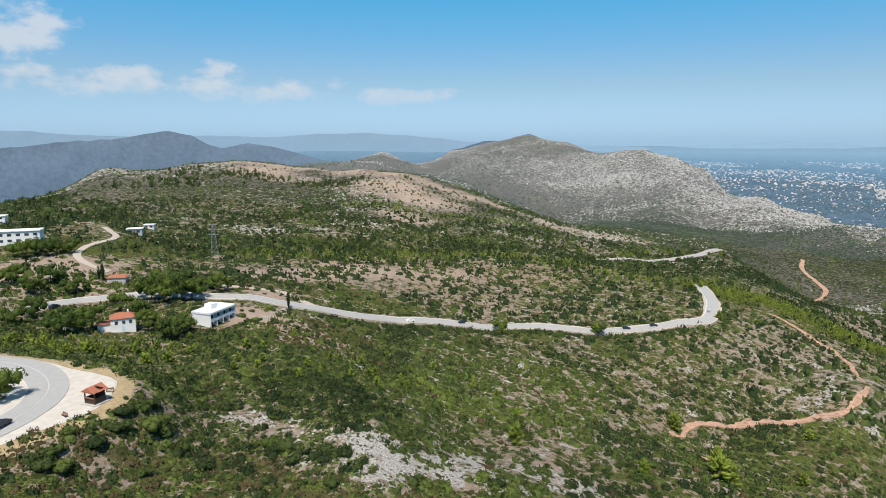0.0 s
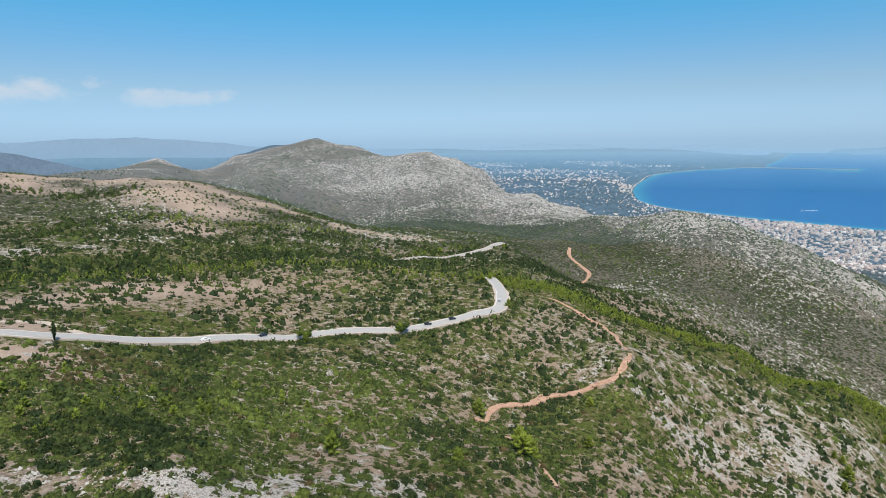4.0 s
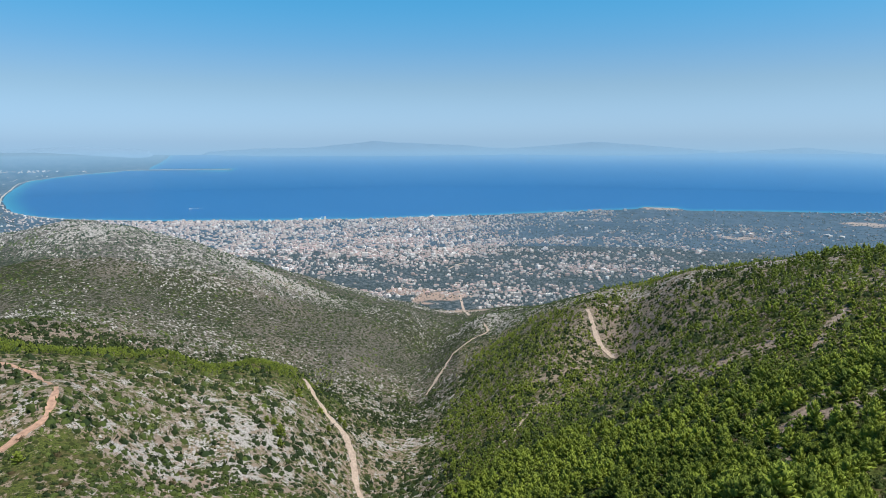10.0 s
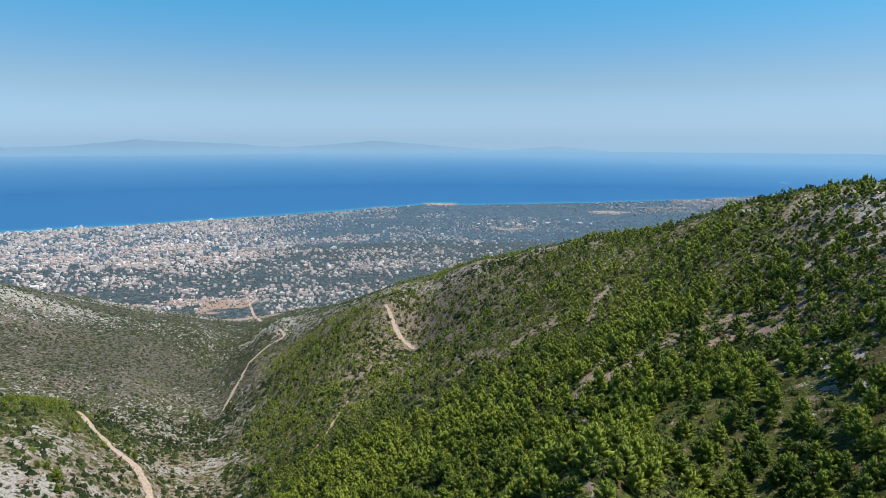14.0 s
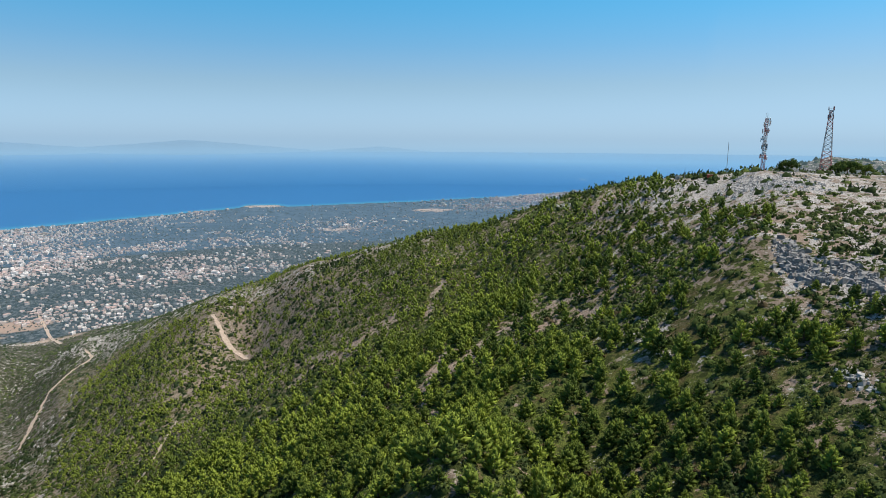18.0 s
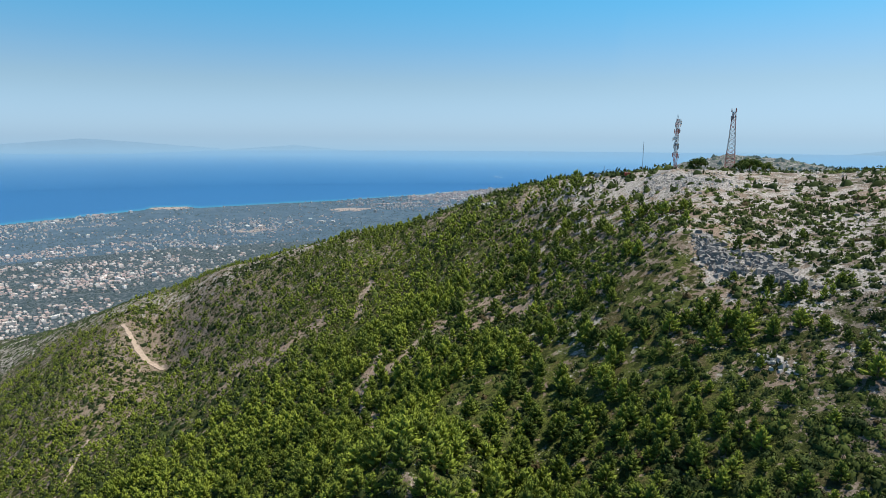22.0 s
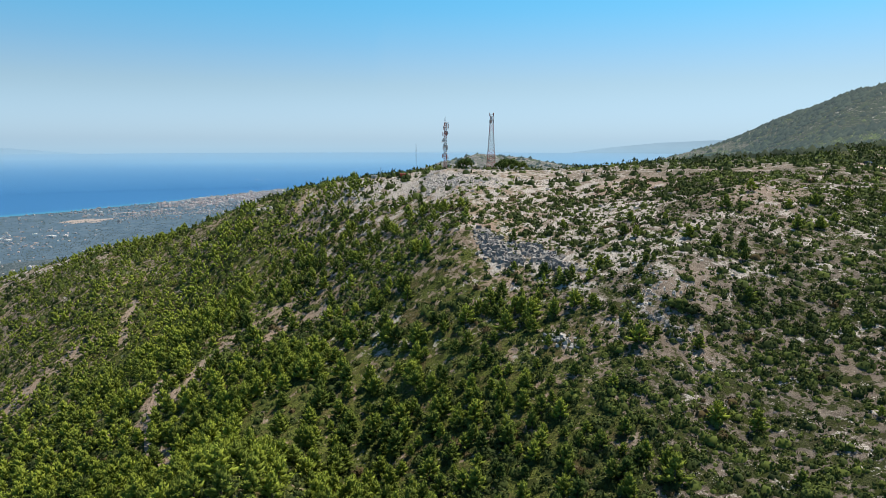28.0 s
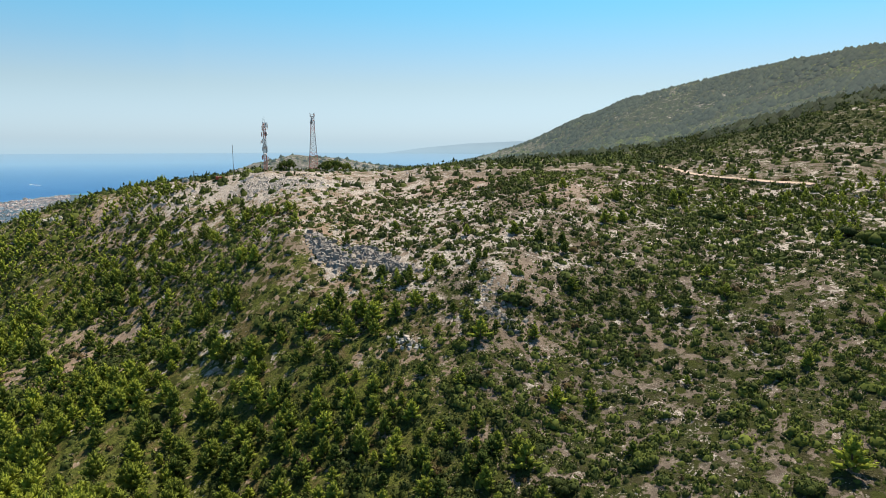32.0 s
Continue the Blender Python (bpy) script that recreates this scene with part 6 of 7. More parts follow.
def villa():
    """The long two-storey guest house; its balconied front looks down the slope to the south-east."""
    ob = thing("guest_house", *VILLA_AT, 71, -1.4, "long white two-storey guest house with balconies among pines", "house")
    w, d, h = 14.6, 8.6, 5.9
    part("wall", boxes((-w / 2, -d / 2 + 1.4, -3, w / 2, d / 2, h)), WHITE, ob)
    part("roof_slab", boxes((-w / 2 - 0.2, -d / 2 - 0.2, h, w / 2 + 0.2, d / 2 + 0.2, h + 0.25)), WHITE, ob)
    part("parapet", boxes((-w / 2 - 0.2, -d / 2 - 0.2, h + 0.25, w / 2 + 0.2, -d / 2, h + 0.75), (-w / 2 - 0.2, d / 2, h + 0.25, w / 2 + 0.2, d / 2 + 0.2, h + 0.75),
                          (-w / 2 - 0.2, -d / 2, h + 0.25, -w / 2, d / 2, h + 0.75), (w / 2, -d / 2, h + 0.25, w / 2 + 0.2, d / 2, h + 0.75)), WHITE, ob)
    part("stair_house", boxes((-1.5, 0, h + 0.25, 2.0, 3.2, h + 2.3)), WHITE, ob)
    part("chimney", boxes((4.0, 1, h + 0.25, 4.7, 1.7, h + 1.5)), WHITE, ob)
    part("balcony_slab", boxes((-w / 2, -d / 2, 3.1, w / 2, -d / 2 + 1.4, 3.3)), WHITE, ob)
    part("terrace", boxes((-w / 2 - 2, -d / 2 - 2.5, -3, w / 2 + 1, -d / 2 + 1.4, 0.05)), CONCRETE, ob)
    for k in range(5):
        x = -w / 2 + 0.12 + k * (w - 0.24) / 4
        part("fin_wall", boxes((x - 0.12, -d / 2, 0.05, x + 0.12, -d / 2 + 1.4, 3.1), (x - 0.12, -d / 2, 3.3, x + 0.12, -d / 2 + 1.4, h)), WHITE, ob)
    for k in range(4):
        x = -w / 2 + w / 8 + k * w / 4
        for z in (0.1, 3.3):
            window(ob, x, -d / 2 + 1.4, z + 0.1, 2.2, 2.1, "y-")
        part("balcony_rail", boxes((x - 1.7, -d / 2 + 0.02, 3.3, x + 1.7, -d / 2 + 0.12, 4.2)), BLUE_WHITE, ob)
    for y in (-1.5, 2.2):
        for z in (0.9, 4.1):
            window(ob, w / 2, y, z, 1.1, 1.3, "x+")
    bm = bmesh.new()
    for k in range(9):
        box(bm, w / 2 - 2.4, -d / 2 - 2.5 - 0.3 * (k + 1), -3, w / 2 - 0.6, -d / 2 - 2.5 - 0.3 * k, -0.18 * (k + 1))
    part("outside_stair", bm, WHITE, ob)


def cottage():
    ob = thing("cottage", *COTTAGE_AT, 28, 0.3, "small white cottage with terracotta hipped roof among trees", "house")
    part("wall", boxes((-4, -3.2, -2.5, 4, 3.2, 4.6)), WHITE, ob)
    part("roof", hip(8, 6.4, 4.6, 1.7), RED_TILE, ob)
    part("annex_wall", boxes((-8.2, -2.0, -2.5, -4.05, 3.0, 2.8)), WHITE, ob)
    part("annex_roof", boxes((-8.5, -2.3, 2.8, -3.9, 3.3, 3.0)), RED_TILE, ob)
    part("chimney", boxes((1.6, 0.6, 5.0, 2.1, 1.1, 6.9)), WHITE, ob)
    for x in (-2.2, 0.2, 2.4):
        window(ob, x, -3.2, 2.7, 1.0, 1.2, "y-")
    part("door", boxes((-0.5, -3.28, 0, 0.5, -3.2, 2.1)), BLUE_WHITE, ob)
    window(ob, 4, 0, 2.6, 1.0, 1.2, "x+")


def flat_house(p, turn, w, d, h, label, lift=0.2, bands=1, material=None):
    ob = thing("house", *p, turn, lift, label, "house", "villas on the plateau")
    part("wall", boxes((-w / 2, -d / 2, -3, w / 2, d / 2, h)), material or WHITE, ob)
    part("roof", boxes((-w / 2 - 0.5, -d / 2 - 0.5, h, w / 2 + 0.5, d / 2 + 0.5, h + 0.35)), WHITE, ob)
    for b in range(bands):
        for k in range(max(2, int(w / 4))):
            x = -w / 2 + (k + 0.5) * w / max(2, int(w / 4))
            window(ob, x, -d / 2, 0.9 + 3.1 * b, 2.0, 1.4, "y-")
    window(ob, w / 2, 0, 0.9, 1.4, 1.4, "x+")
    return ob


def hut():
    ob = thing("kiosk", *HUT_AT, -20, 0.25, "small dark wooden kiosk with red tiled roof on a lay-by", "kiosk")
    part("plinth", boxes((-2.1, -2.1, -1.0, 2.1, 2.1, 0.12)), CONCRETE, ob)
    for sx in (-1, 1):
        for sy in (-1, 1):
            part("post", boxes((sx * 1.45 - 0.11, sy * 1.35 - 0.11, 0.12, sx * 1.45 + 0.11, sy * 1.35 + 0.11, 3.0)), WOOD, ob)
    for panel in ((-1.34, -1.40, 0.12, 1.34, -1.30, 1.5), (-1.34, 1.30, 0.12, 1.34, 1.40, 2.9), (-1.5, -1.24, 0.12, -1.4, 1.24, 1.5), (1.4, -1.24, 0.12, 1.5, 1.24, 1.5)):
        part("wall_panel", boxes(panel), WOOD, ob)
    part("counter", boxes((-1.4, -1.75, 1.5, 1.4, -1.25, 1.58)), BENCH_WOOD, ob)
    bm = bmesh.new()
    v = [bm.verts.new(q) for q in ((-2.0, -2.0, 2.9), (2.0, -2.0, 2.9), (2.0, 2.0, 2.9), (-2.0, 2.0, 2.9), (0, -2.0, 4.1), (0, 2.0, 4.1))]
    for q in ((0, 4, 5, 3), (1, 2, 5, 4), (0, 1, 4), (2, 3, 5), (0, 3, 2, 1)):
        bm.faces.new([v[k] for k in q])
    part("roof", bm, DARK_TILE, ob)
    solar_panel(ob)


def solar_panel(parent):
    bm = boxes((-0.8, -0.55, -0.03, 0.8, 0.55, 0.03))
    panel = part("solar_panel", bm, GLASS, parent, "dark blue solar panel on the roof")
    panel.matrix_basis = pose(1.05, 0.3, 3.75, 0, 31, 90)


def bench(p, turn):
    ob = thing("bench", *p, turn, 0.25, "weathered brown wooden bench on a gravel lay-by", "bench", "benches by the lay-by")
    part("seat", boxes((-0.9, -0.22, 0.42, 0.9, 0.22, 0.47)), BENCH_WOOD, ob)
    part("backrest", boxes((-0.9, 0.22, 0.55, 0.9, 0.27, 0.9)), BENCH_WOOD, ob)
    for x in (-0.7, 0.7):
        part("leg", boxes((x - 0.05, -0.2, 0, x + 0.05, 0.2, 0.42), (x - 0.05, 0.2, 0, x + 0.05, 0.28, 0.9)), WOOD, ob)
    return ob


def car(p, q, paint, label, side=0.0):
    """A small parked car standing at p, facing q."""
    d = Vector((q[0] - p[0], q[1] - p[1]))
    turn = math.degrees(math.atan2(d.y, d.x))
    n = Vector((d.y, -d.x)).normalized() * side
    ob = thing("car", p[0] + n.x, p[1] + n.y, turn, 0.5, label, "car", "cars on the road")
    bm = bmesh.new()
    prof = [(-2.1, 0.35), (2.1, 0.35), (2.15, 0.75), (1.2, 0.95), (0.55, 1.42), (-1.25, 1.46), (-1.95, 1.0), (-2.15, 0.9)]
    rings = [[bm.verts.new((x, y * (0.84 if z > 1.1 else 0.88), z)) for x, z in prof] for y in (-1, 1)]
    bm.faces.new(rings[0])
    bm.faces.new(rings[1][::-1])
    for k in range(len(prof)):
        j = (k + 1) % len(prof)
        bm.faces.new((rings[0][k], rings[1][k], rings[1][j], rings[0][j]))
    bmesh.ops.recalc_face_normals(bm, faces=bm.faces)
    part("body", bm, paint, ob)
    part("side_window", boxes((-1.2, -0.865, 1.02, 0.5, -0.845, 1.34)), GLASS, ob)
    part("side_window", boxes((-1.2, 0.845, 1.02, 0.5, 0.865, 1.34)), GLASS, ob)
    bm = bmesh.new()
    w = [bm.verts.new(c) for c in ((1.16, -0.72, 0.99), (1.16, 0.72, 0.99), (0.62, 0.72, 1.40), (0.62, -0.72, 1.40))]
    bm.faces.new(w)
    part("windscreen", bm, GLASS, ob)
    for x in (-1.35, 1.35):
        for y in (-0.8, 0.8):
            bm = bmesh.new()
            bar(bm, (x, y - 0.1, 0.32), (x, y + 0.1, 0.32), 0.32, 10)
            part("wheel", bm, RUBBER, ob)
    return ob


def pole(p, tall, label="bare wooden utility pole beside the road"):
    ob = thing("utility_pole", *p, RNG.uniform(0, 180), -0.2, label, "pole", "utility poles")
    bm = bmesh.new()
    bmesh.ops.create_cone(bm, cap_ends=True, segments=7, radius1=0.16, radius2=0.10, depth=tall, matrix=Matrix.Translation((0, 0, tall / 2)))
    part("shaft", bm, BENCH_WOOD, ob)
    part("crossarm", boxes((-0.8, -0.06, tall - 0.7, 0.8, 0.06, tall - 0.55)), BENCH_WOOD, ob)


def lattice(ob, tall, base, top, bays, r, painted, brace=0.6):
    """Four legs, with rings and diagonals bay by bay, in alternate colours."""
    def corner(k, z):
        h = (base + (top - base) * z / tall) / 2
        return ((-h, h, h, -h)[k], (-h, -h, h, h)[k], z)
    for k in range(4):
        for j, (z0, z1) in enumerate(((0, tall / 3), (tall / 3, 2 * tall / 3), (2 * tall / 3, tall))):
            part("leg", bar(bmesh.new(), corner(k, z0), corner(k, z1), r), painted[j % 2], ob)
    for n in range(bays):
        z0, z1 = tall * n / bays, tall * (n + 1) / bays
        bm = bmesh.new()
        for k in range(4):
            bar(bm, corner(k, z1), corner((k + 1) % 4, z1), r * brace)
            bar(bm, corner(k, z0), corner((k + 1) % 4, z1), r * brace)
            bar(bm, corner((k + 1) % 4, z0), corner(k, z1), r * brace)
        part("bracing", bm, painted[(3 * n // bays) % 2], ob)


def antenna_mast(p, tall):
    ob = thing("antenna_mast", *p, 20, -0.3, "slim red and white lattice mast crowded with panel antennas", "mast")
    lattice(ob, tall, 1.5, 1.1, 12, 0.09, (RED_PAINT, STEEL))
    rng = random.Random(3)
    for n in range(26):
        level = (0.28, 0.48, 0.62, 0.78, 0.88, 0.95)[n % 6]
        z, a = tall * level + rng.uniform(-0.8, 0.8), rng.uniform(0, 6.28)
        out = rng.uniform(1.2, 2.1)
        x, y = math.cos(a) * out, math.sin(a) * out
        part("bracket", bar(bmesh.new(), (0, 0, z), (x, y, z), 0.05), STEEL, ob)
        panel = part("antenna_panel", boxes((-0.15, -0.24, -1.1, 0.15, 0.24, 1.1), bevel=0.04), ANTENNA if n % 3 else RED_PAINT, ob)
        panel.matrix_basis = pose(x, y, z, 0, 0, math.degrees(a))
    for z, a in ((tall * 0.35, 2.0), (tall * 0.5, 5.0), (tall * 0.62, 0.7), (tall * 0.27, 3.6), (tall * 0.78, 4.2)):
        bm = bmesh.new()
        bmesh.ops.create_cone(bm, cap_ends=True, segments=14, radius1=0.85, radius2=0.6, depth=0.45, matrix=pose(0, 0, 0, 0, 90, 0))
        dish = part("dish_antenna", bm, ANTENNA, ob)
        dish.matrix_basis = pose(math.cos(a) * 1.5, math.sin(a) * 1.5, z, 0, 0, math.degrees(a))
    for x, y, h in ((0.4, 0.4, 2.6), (-0.4, 0.2, 1.8), (0.1, -0.5, 3.4)):
        part("whip_antenna", bar(bmesh.new(), (x, y, tall), (x, y, tall + h), 0.05, 5), STEEL, ob)


def lattice_tower(p, tall):
    ob = thing("lattice_tower", *p, 35, -0.5, "tall tapering steel lattice tower with a platform on top", "tower")
    lattice(ob, tall, 5.4, 1.5, 14, 0.12, (RED_PAINT, STEEL), 0.6)
    part("platform", boxes((-1.1, -1.1, tall, 1.1, 1.1, tall + 0.15)), STEEL, ob)
    bm = bmesh.new()
    for k in range(4):
        a, b = ((-1, -1), (1, -1), (1, 1), (-1, 1))[k], ((1, -1), (1, 1), (-1, 1), (-1, -1))[k]
        bar(bm, (*a, tall + 1.1), (*b, tall + 1.1), 0.05)
        bar(bm, (*a, tall + 0.1), (*a, tall + 1.1), 0.05)
    part("railing", bm, STEEL, ob)
    for k in range(10):
        a = k * 1.25
        q = part("antenna_panel", boxes((-0.15, -0.25, -1.0, 0.15, 0.25, 1.0), bevel=0.04), (STEEL, ANTENNA, RED_PAINT)[k % 3], ob)
        q.matrix_basis = pose(math.cos(a) * 1.3, math.sin(a) * 1.3, tall - 3.2 + (k % 3) * 2.1, 0, 0, math.degrees(a))


def thin_mast(p, tall, r, label):
    ob = thing("radio_mast", *p, 0, -0.3, label, "mast", "thin radio masts")
    part("pole", bar(bmesh.new(), (0, 0, 0), (0, 0, tall), r, 6), STEEL, ob)
    part("crossbar", boxes((-0.5, -0.04, tall * 0.8, 0.5, 0.04, tall * 0.8 + 0.08)), STEEL, ob)
    part("footing", boxes((-0.4, -0.4, -0.6, 0.4, 0.4, 0.5)), CONCRETE, ob)


def broad_tree(p, tall, wide, label, dark=0.25, n=0):
    """An old umbrella-crowned pine: bent trunk, limbs and a spreading crown of clumps."""
    rng = np.random.default_rng(500 + n)
    ob = thing("stone_pine", *p, 0, -0.2, label, "tree", "old pines")
    pieces = [taper([(0, 0, 0), (0.15, 0.05, tall * 0.3), (0, 0, tall * 0.6)], [0.28, 0.22, 0.14])]
    crown = []
    for k in range(11):
        a, d = k * 2.4, wide * (0.12 + 0.5 * ((k + 0.5) / 11) ** 0.5)
        c = np.array([math.cos(a) * d, math.sin(a) * d, tall * rng.uniform(0.42, 0.84) - 0.06 * d])
        pieces.append(taper([(0, 0, tall * 0.4), (c[0] * 0.5, c[1] * 0.5, tall * 0.52), tuple(c)], [0.12, 0.08, 0.03], 5))
        s = np.array([1, 1, 1.15]) * wide * rng.uniform(0.17, 0.26)
        crown.append(lump(rng, c, s * 0.74, 0.4))
        crown.append(tufts(rng, c, s, 120, wide * 0.045))
    v, f = joined(pieces)
    array_part("trunk", v, f, BARK, ob)
    v, f = joined(crown)
    array_part("crown", v, f, PINE, ob, dark)


def cypress(p, tall):
    ob = thing("cypress", *p, 0, -0.1, "slim dark green cypress beside the road", "tree", "cypresses")
    rng = np.random.default_rng(int(tall * 10))
    v, f = joined([lump(rng, np.array([0, 0, tall * 0.5]), np.array([0.6, 0.6, tall * 0.5])), tufts(rng, np.array([0, 0, tall * 0.5]), np.array([0.7, 0.7, tall * 0.52]), 90, 0.5, 0.9)])
    array_part("crown", v, f, SHRUB, ob, 0.0)
    v, f = taper([(0, 0, 0), (0, 0, tall * 0.4)], [0.15, 0.1])
    array_part("trunk", v, f, BARK, ob)


# lay-by at the hairpin
DUST = plain("pale_dust", (0.54, 0.49, 0.43), 0.95, grain=0.5, vary=0.3)
STRAW = plain("dry_grass", (0.36, 0.27, 0.15), 0.95, grain=1.2, vary=0.7, bump=0.8)


def layby():
    edge = resample([(-135.1, 146.3), (-111.1, 140.0), (-98.3, 137.2), (-84.9, 130.2), (-74.1, 125.4), (-68.3, 121.6), (-65.1, 113.4),
                     (-64.2, 105.5), (-67.1, 97.6), (-70.9, 92.5), (-74.2, 87.2), (-79.9, 81.8)], 1.2)
    edge = edge + 0.5 * np.stack([fbm(edge[:, 0], edge[:, 1], 5, 3, 8), fbm(edge[:, 0], edge[:, 1], 5, 3, 9)], 1)
    mid = np.array((-90.3, 110.3))
    n, rings = len(edge), []
    for k in (0.05, 0.35, 0.7, 0.95, 1.0):
        q = mid + (edge - mid) * k
        rings.append(np.column_stack([q, ground_z(q[:, 0], q[:, 1]) + (0.20 if k < 1 else -0.3)]))
    f = [(k * n + i, k * n + i + 1, (k + 1) * n + i + 1, (k + 1) * n + i) for k in range(4) for i in range(n - 1)]
    tagged(new("layby", mesh_from("layby", np.vstack(rings), np.array(f), DUST)), "pale dusty gravel lay-by outside the hairpin bend", "lay-by", kind="structure")
    rim = []
    for k, lift in ((0.96, -0.25), (0.985, 0.16), (1.05, 0.12), (1.13, 0.08), (1.17, -0.4)):
        q = mid + (edge - mid) * (k + (0.03 * fbm(edge[:, 0], edge[:, 1], 6, 3, 12) * (k > 1))[:, None])
        rim.append(np.column_stack([q, ground_z(q[:, 0], q[:, 1]) + lift]))
    tagged(new("verge", mesh_from("verge", np.vstack(rim), np.array(f), STRAW)), "dry straw-coloured grass verge round the lay-by", "verge", kind="structure")
    inner = resample([(p[0], p[1]) for p in HAIRPIN], 1.5)
    strip("road_line", [tuple(q) for q in inner[::2]], 0.15, 0.15, 0.37, PAINT_LINE, "worn white centre line of the bend", gap=1.5)


layby()
villa()
cottage()
hut()
bench((-66.5, 113.6), 20)
bench((-69.3, 100.2), -30)
flat_house((-217.6, 306.1), 20, 24, 9, 6.5, "long modern white house with dark window bands", bands=2)
flat_house((-299.3, 407.8), 20, 10, 8, 6, "white cube-shaped villa above dark trees", bands=2)
flat_house((-190.8, 381.7), 15, 9, 6, 3.2, "low beige stone house beside the lane", material=CONCRETE)
flat_house((-207.4, 436.8), 10, 7, 5, 2.8, "small white outbuilding on the plateau")
shed = thing("shed", *(-138.3, 256.5), 10, 0.2, "low stone shed with a rust-brown pitched roof", "shed")
part("wall", boxes((-4, -2.5, -2, 4, 2.5, 2.3)), CONCRETE, shed)
part("roof", hip(8, 5, 2.3, 1.2, 0.4, 0.7), RED_TILE, shed)
tank = thing("water_tank", *(-119.6, 185.3), 0, 0.1, "round grey concrete water tank behind shrubs", "tank")
bm_tank = bmesh.new()
bmesh.ops.create_cone(bm_tank, cap_ends=True, segments=20, radius1=1.6, radius2=1.6, depth=4.2, matrix=Matrix.Translation((0, 0, 1.0)))
part("drum", bm_tank, CONCRETE, tank)
bm_tank = bmesh.new()
bmesh.ops.create_cone(bm_tank, cap_ends=True, segments=20, radius1=1.7, radius2=0.4, depth=0.4, matrix=Matrix.Translation((0, 0, 3.3)))
part("lid", bm_tank, CONCRETE, tank)
SILVER = plain("silver_car_paint", (0.55, 0.56, 0.58), 0.3, 0.5, vary=0.05)
WHITE_CAR = plain("white_car_paint", (0.75, 0.75, 0.74), 0.3, vary=0.05)
BLACK_CAR = plain("dark_car_paint", (0.03, 0.035, 0.045), 0.25, vary=0.05)
RED_CAR = plain("red_car_paint", (0.5, 0.06, 0.03), 0.3, vary=0.05)
for here, there, paint, label, side in (
        ((-4.4, 278.3), (11.4, 283.5), WHITE_CAR, "white hatchback car driving on the pale road", 1.6),
        ((23.3, 292.4), (11.4, 285.2), BLACK_CAR, "dark saloon car driving on the pale road", 1.6),
        ((115.3, 311.5), (122.5, 311.1), BLACK_CAR, "dark saloon car driving on the pale road", 1.6),
        ((131.0, 313.1), (145.2, 312.9), BLACK_CAR, "dark blue car driving on the pale road", 1.6),
        ((169.9, 334.8), (181.8, 361.0), SILVER, "grey car driving through the bend", 1.6),
        ((-143.2, 215.9), (-138.9, 229.3), BLACK_CAR, "dark car on the road behind trees", 0.0),
        ((66.0, -325.0), (58.0, -317.0), BLACK_CAR, "dark off-road car standing on the summit track", 0.0),
        ((-79.4, 95.0), (-78.7, 100.6), BLACK_CAR, "dark car parked beside the hairpin", 0.0)):
    car(here, there, paint, label, side)

for p, h in (((-49.8, 262.7), 8.5), ((-161.2, 285.2), 8.5), ((-139.3, 276.3), 8.5), ((-168.0, 354.6), 8.5), ((-229.4, 451.9), 8.5), ((-13.3, 442.1), 8.0)):
    pole(p, h)
pylon = thing("power_pylon", *(-119.5, 328.7), 10, -0.3, "grey steel lattice power pylon on the scrub plateau", "pylon")
lattice(pylon, 22, 4.2, 0.9, 8, 0.05, (STEEL, STEEL), 0.6)
for z in (15.5, 18.5, 21.5):
    part("crossarm", boxes((-3.0, -0.12, z, 3.0, 0.12, z + 0.25)), STEEL, pylon)

antenna_mast((259, -250), 26.5)
lattice_tower((256, -288), 32.5)
thin_mast((274, -241), 18.5, 0.12, "thin white radio mast on the summit")
thin_mast((287, -225), 10.0, 0.14, "short grey radio mast on the summit")
thin_mast((289, -222), 6.0, 0.10, "short grey radio mast on the summit")
tank2 = thing("site_cabin", *(279.8, -236.1), 30, 0.0, "small orange-red cabin among rocks on the summit", "cabin")
part("body", boxes((-1.8, -1.2, -0.5, 1.8, 1.2, 1.9), bevel=0.3), RED_CAR, tank2)
part("roof", boxes((-1.9, -1.3, 1.9, 1.9, 1.3, 2.05)), RED_CAR, tank2)
box_cabin = thing("equipment_cabin", *(306.4, -236.4), 10, 0.0, "small grey equipment cabin under a mast", "cabin")
part("body", boxes((-1.5, -1.2, -0.5, 1.5, 1.2, 1.7)), CONCRETE, box_cabin)
part("roof", boxes((-1.7, -1.4, 1.7, 1.7, 1.4, 1.85)), CONCRETE, box_cabin)

BROAD_TREES = [((253.6, -261.1), 6.0, 8.0), ((238.1, -282.2), 6.0, 8.5), ((230.1, -284.5), 5.0, 6.0), ((240.8, -278.9), 5.5, 6.0)]
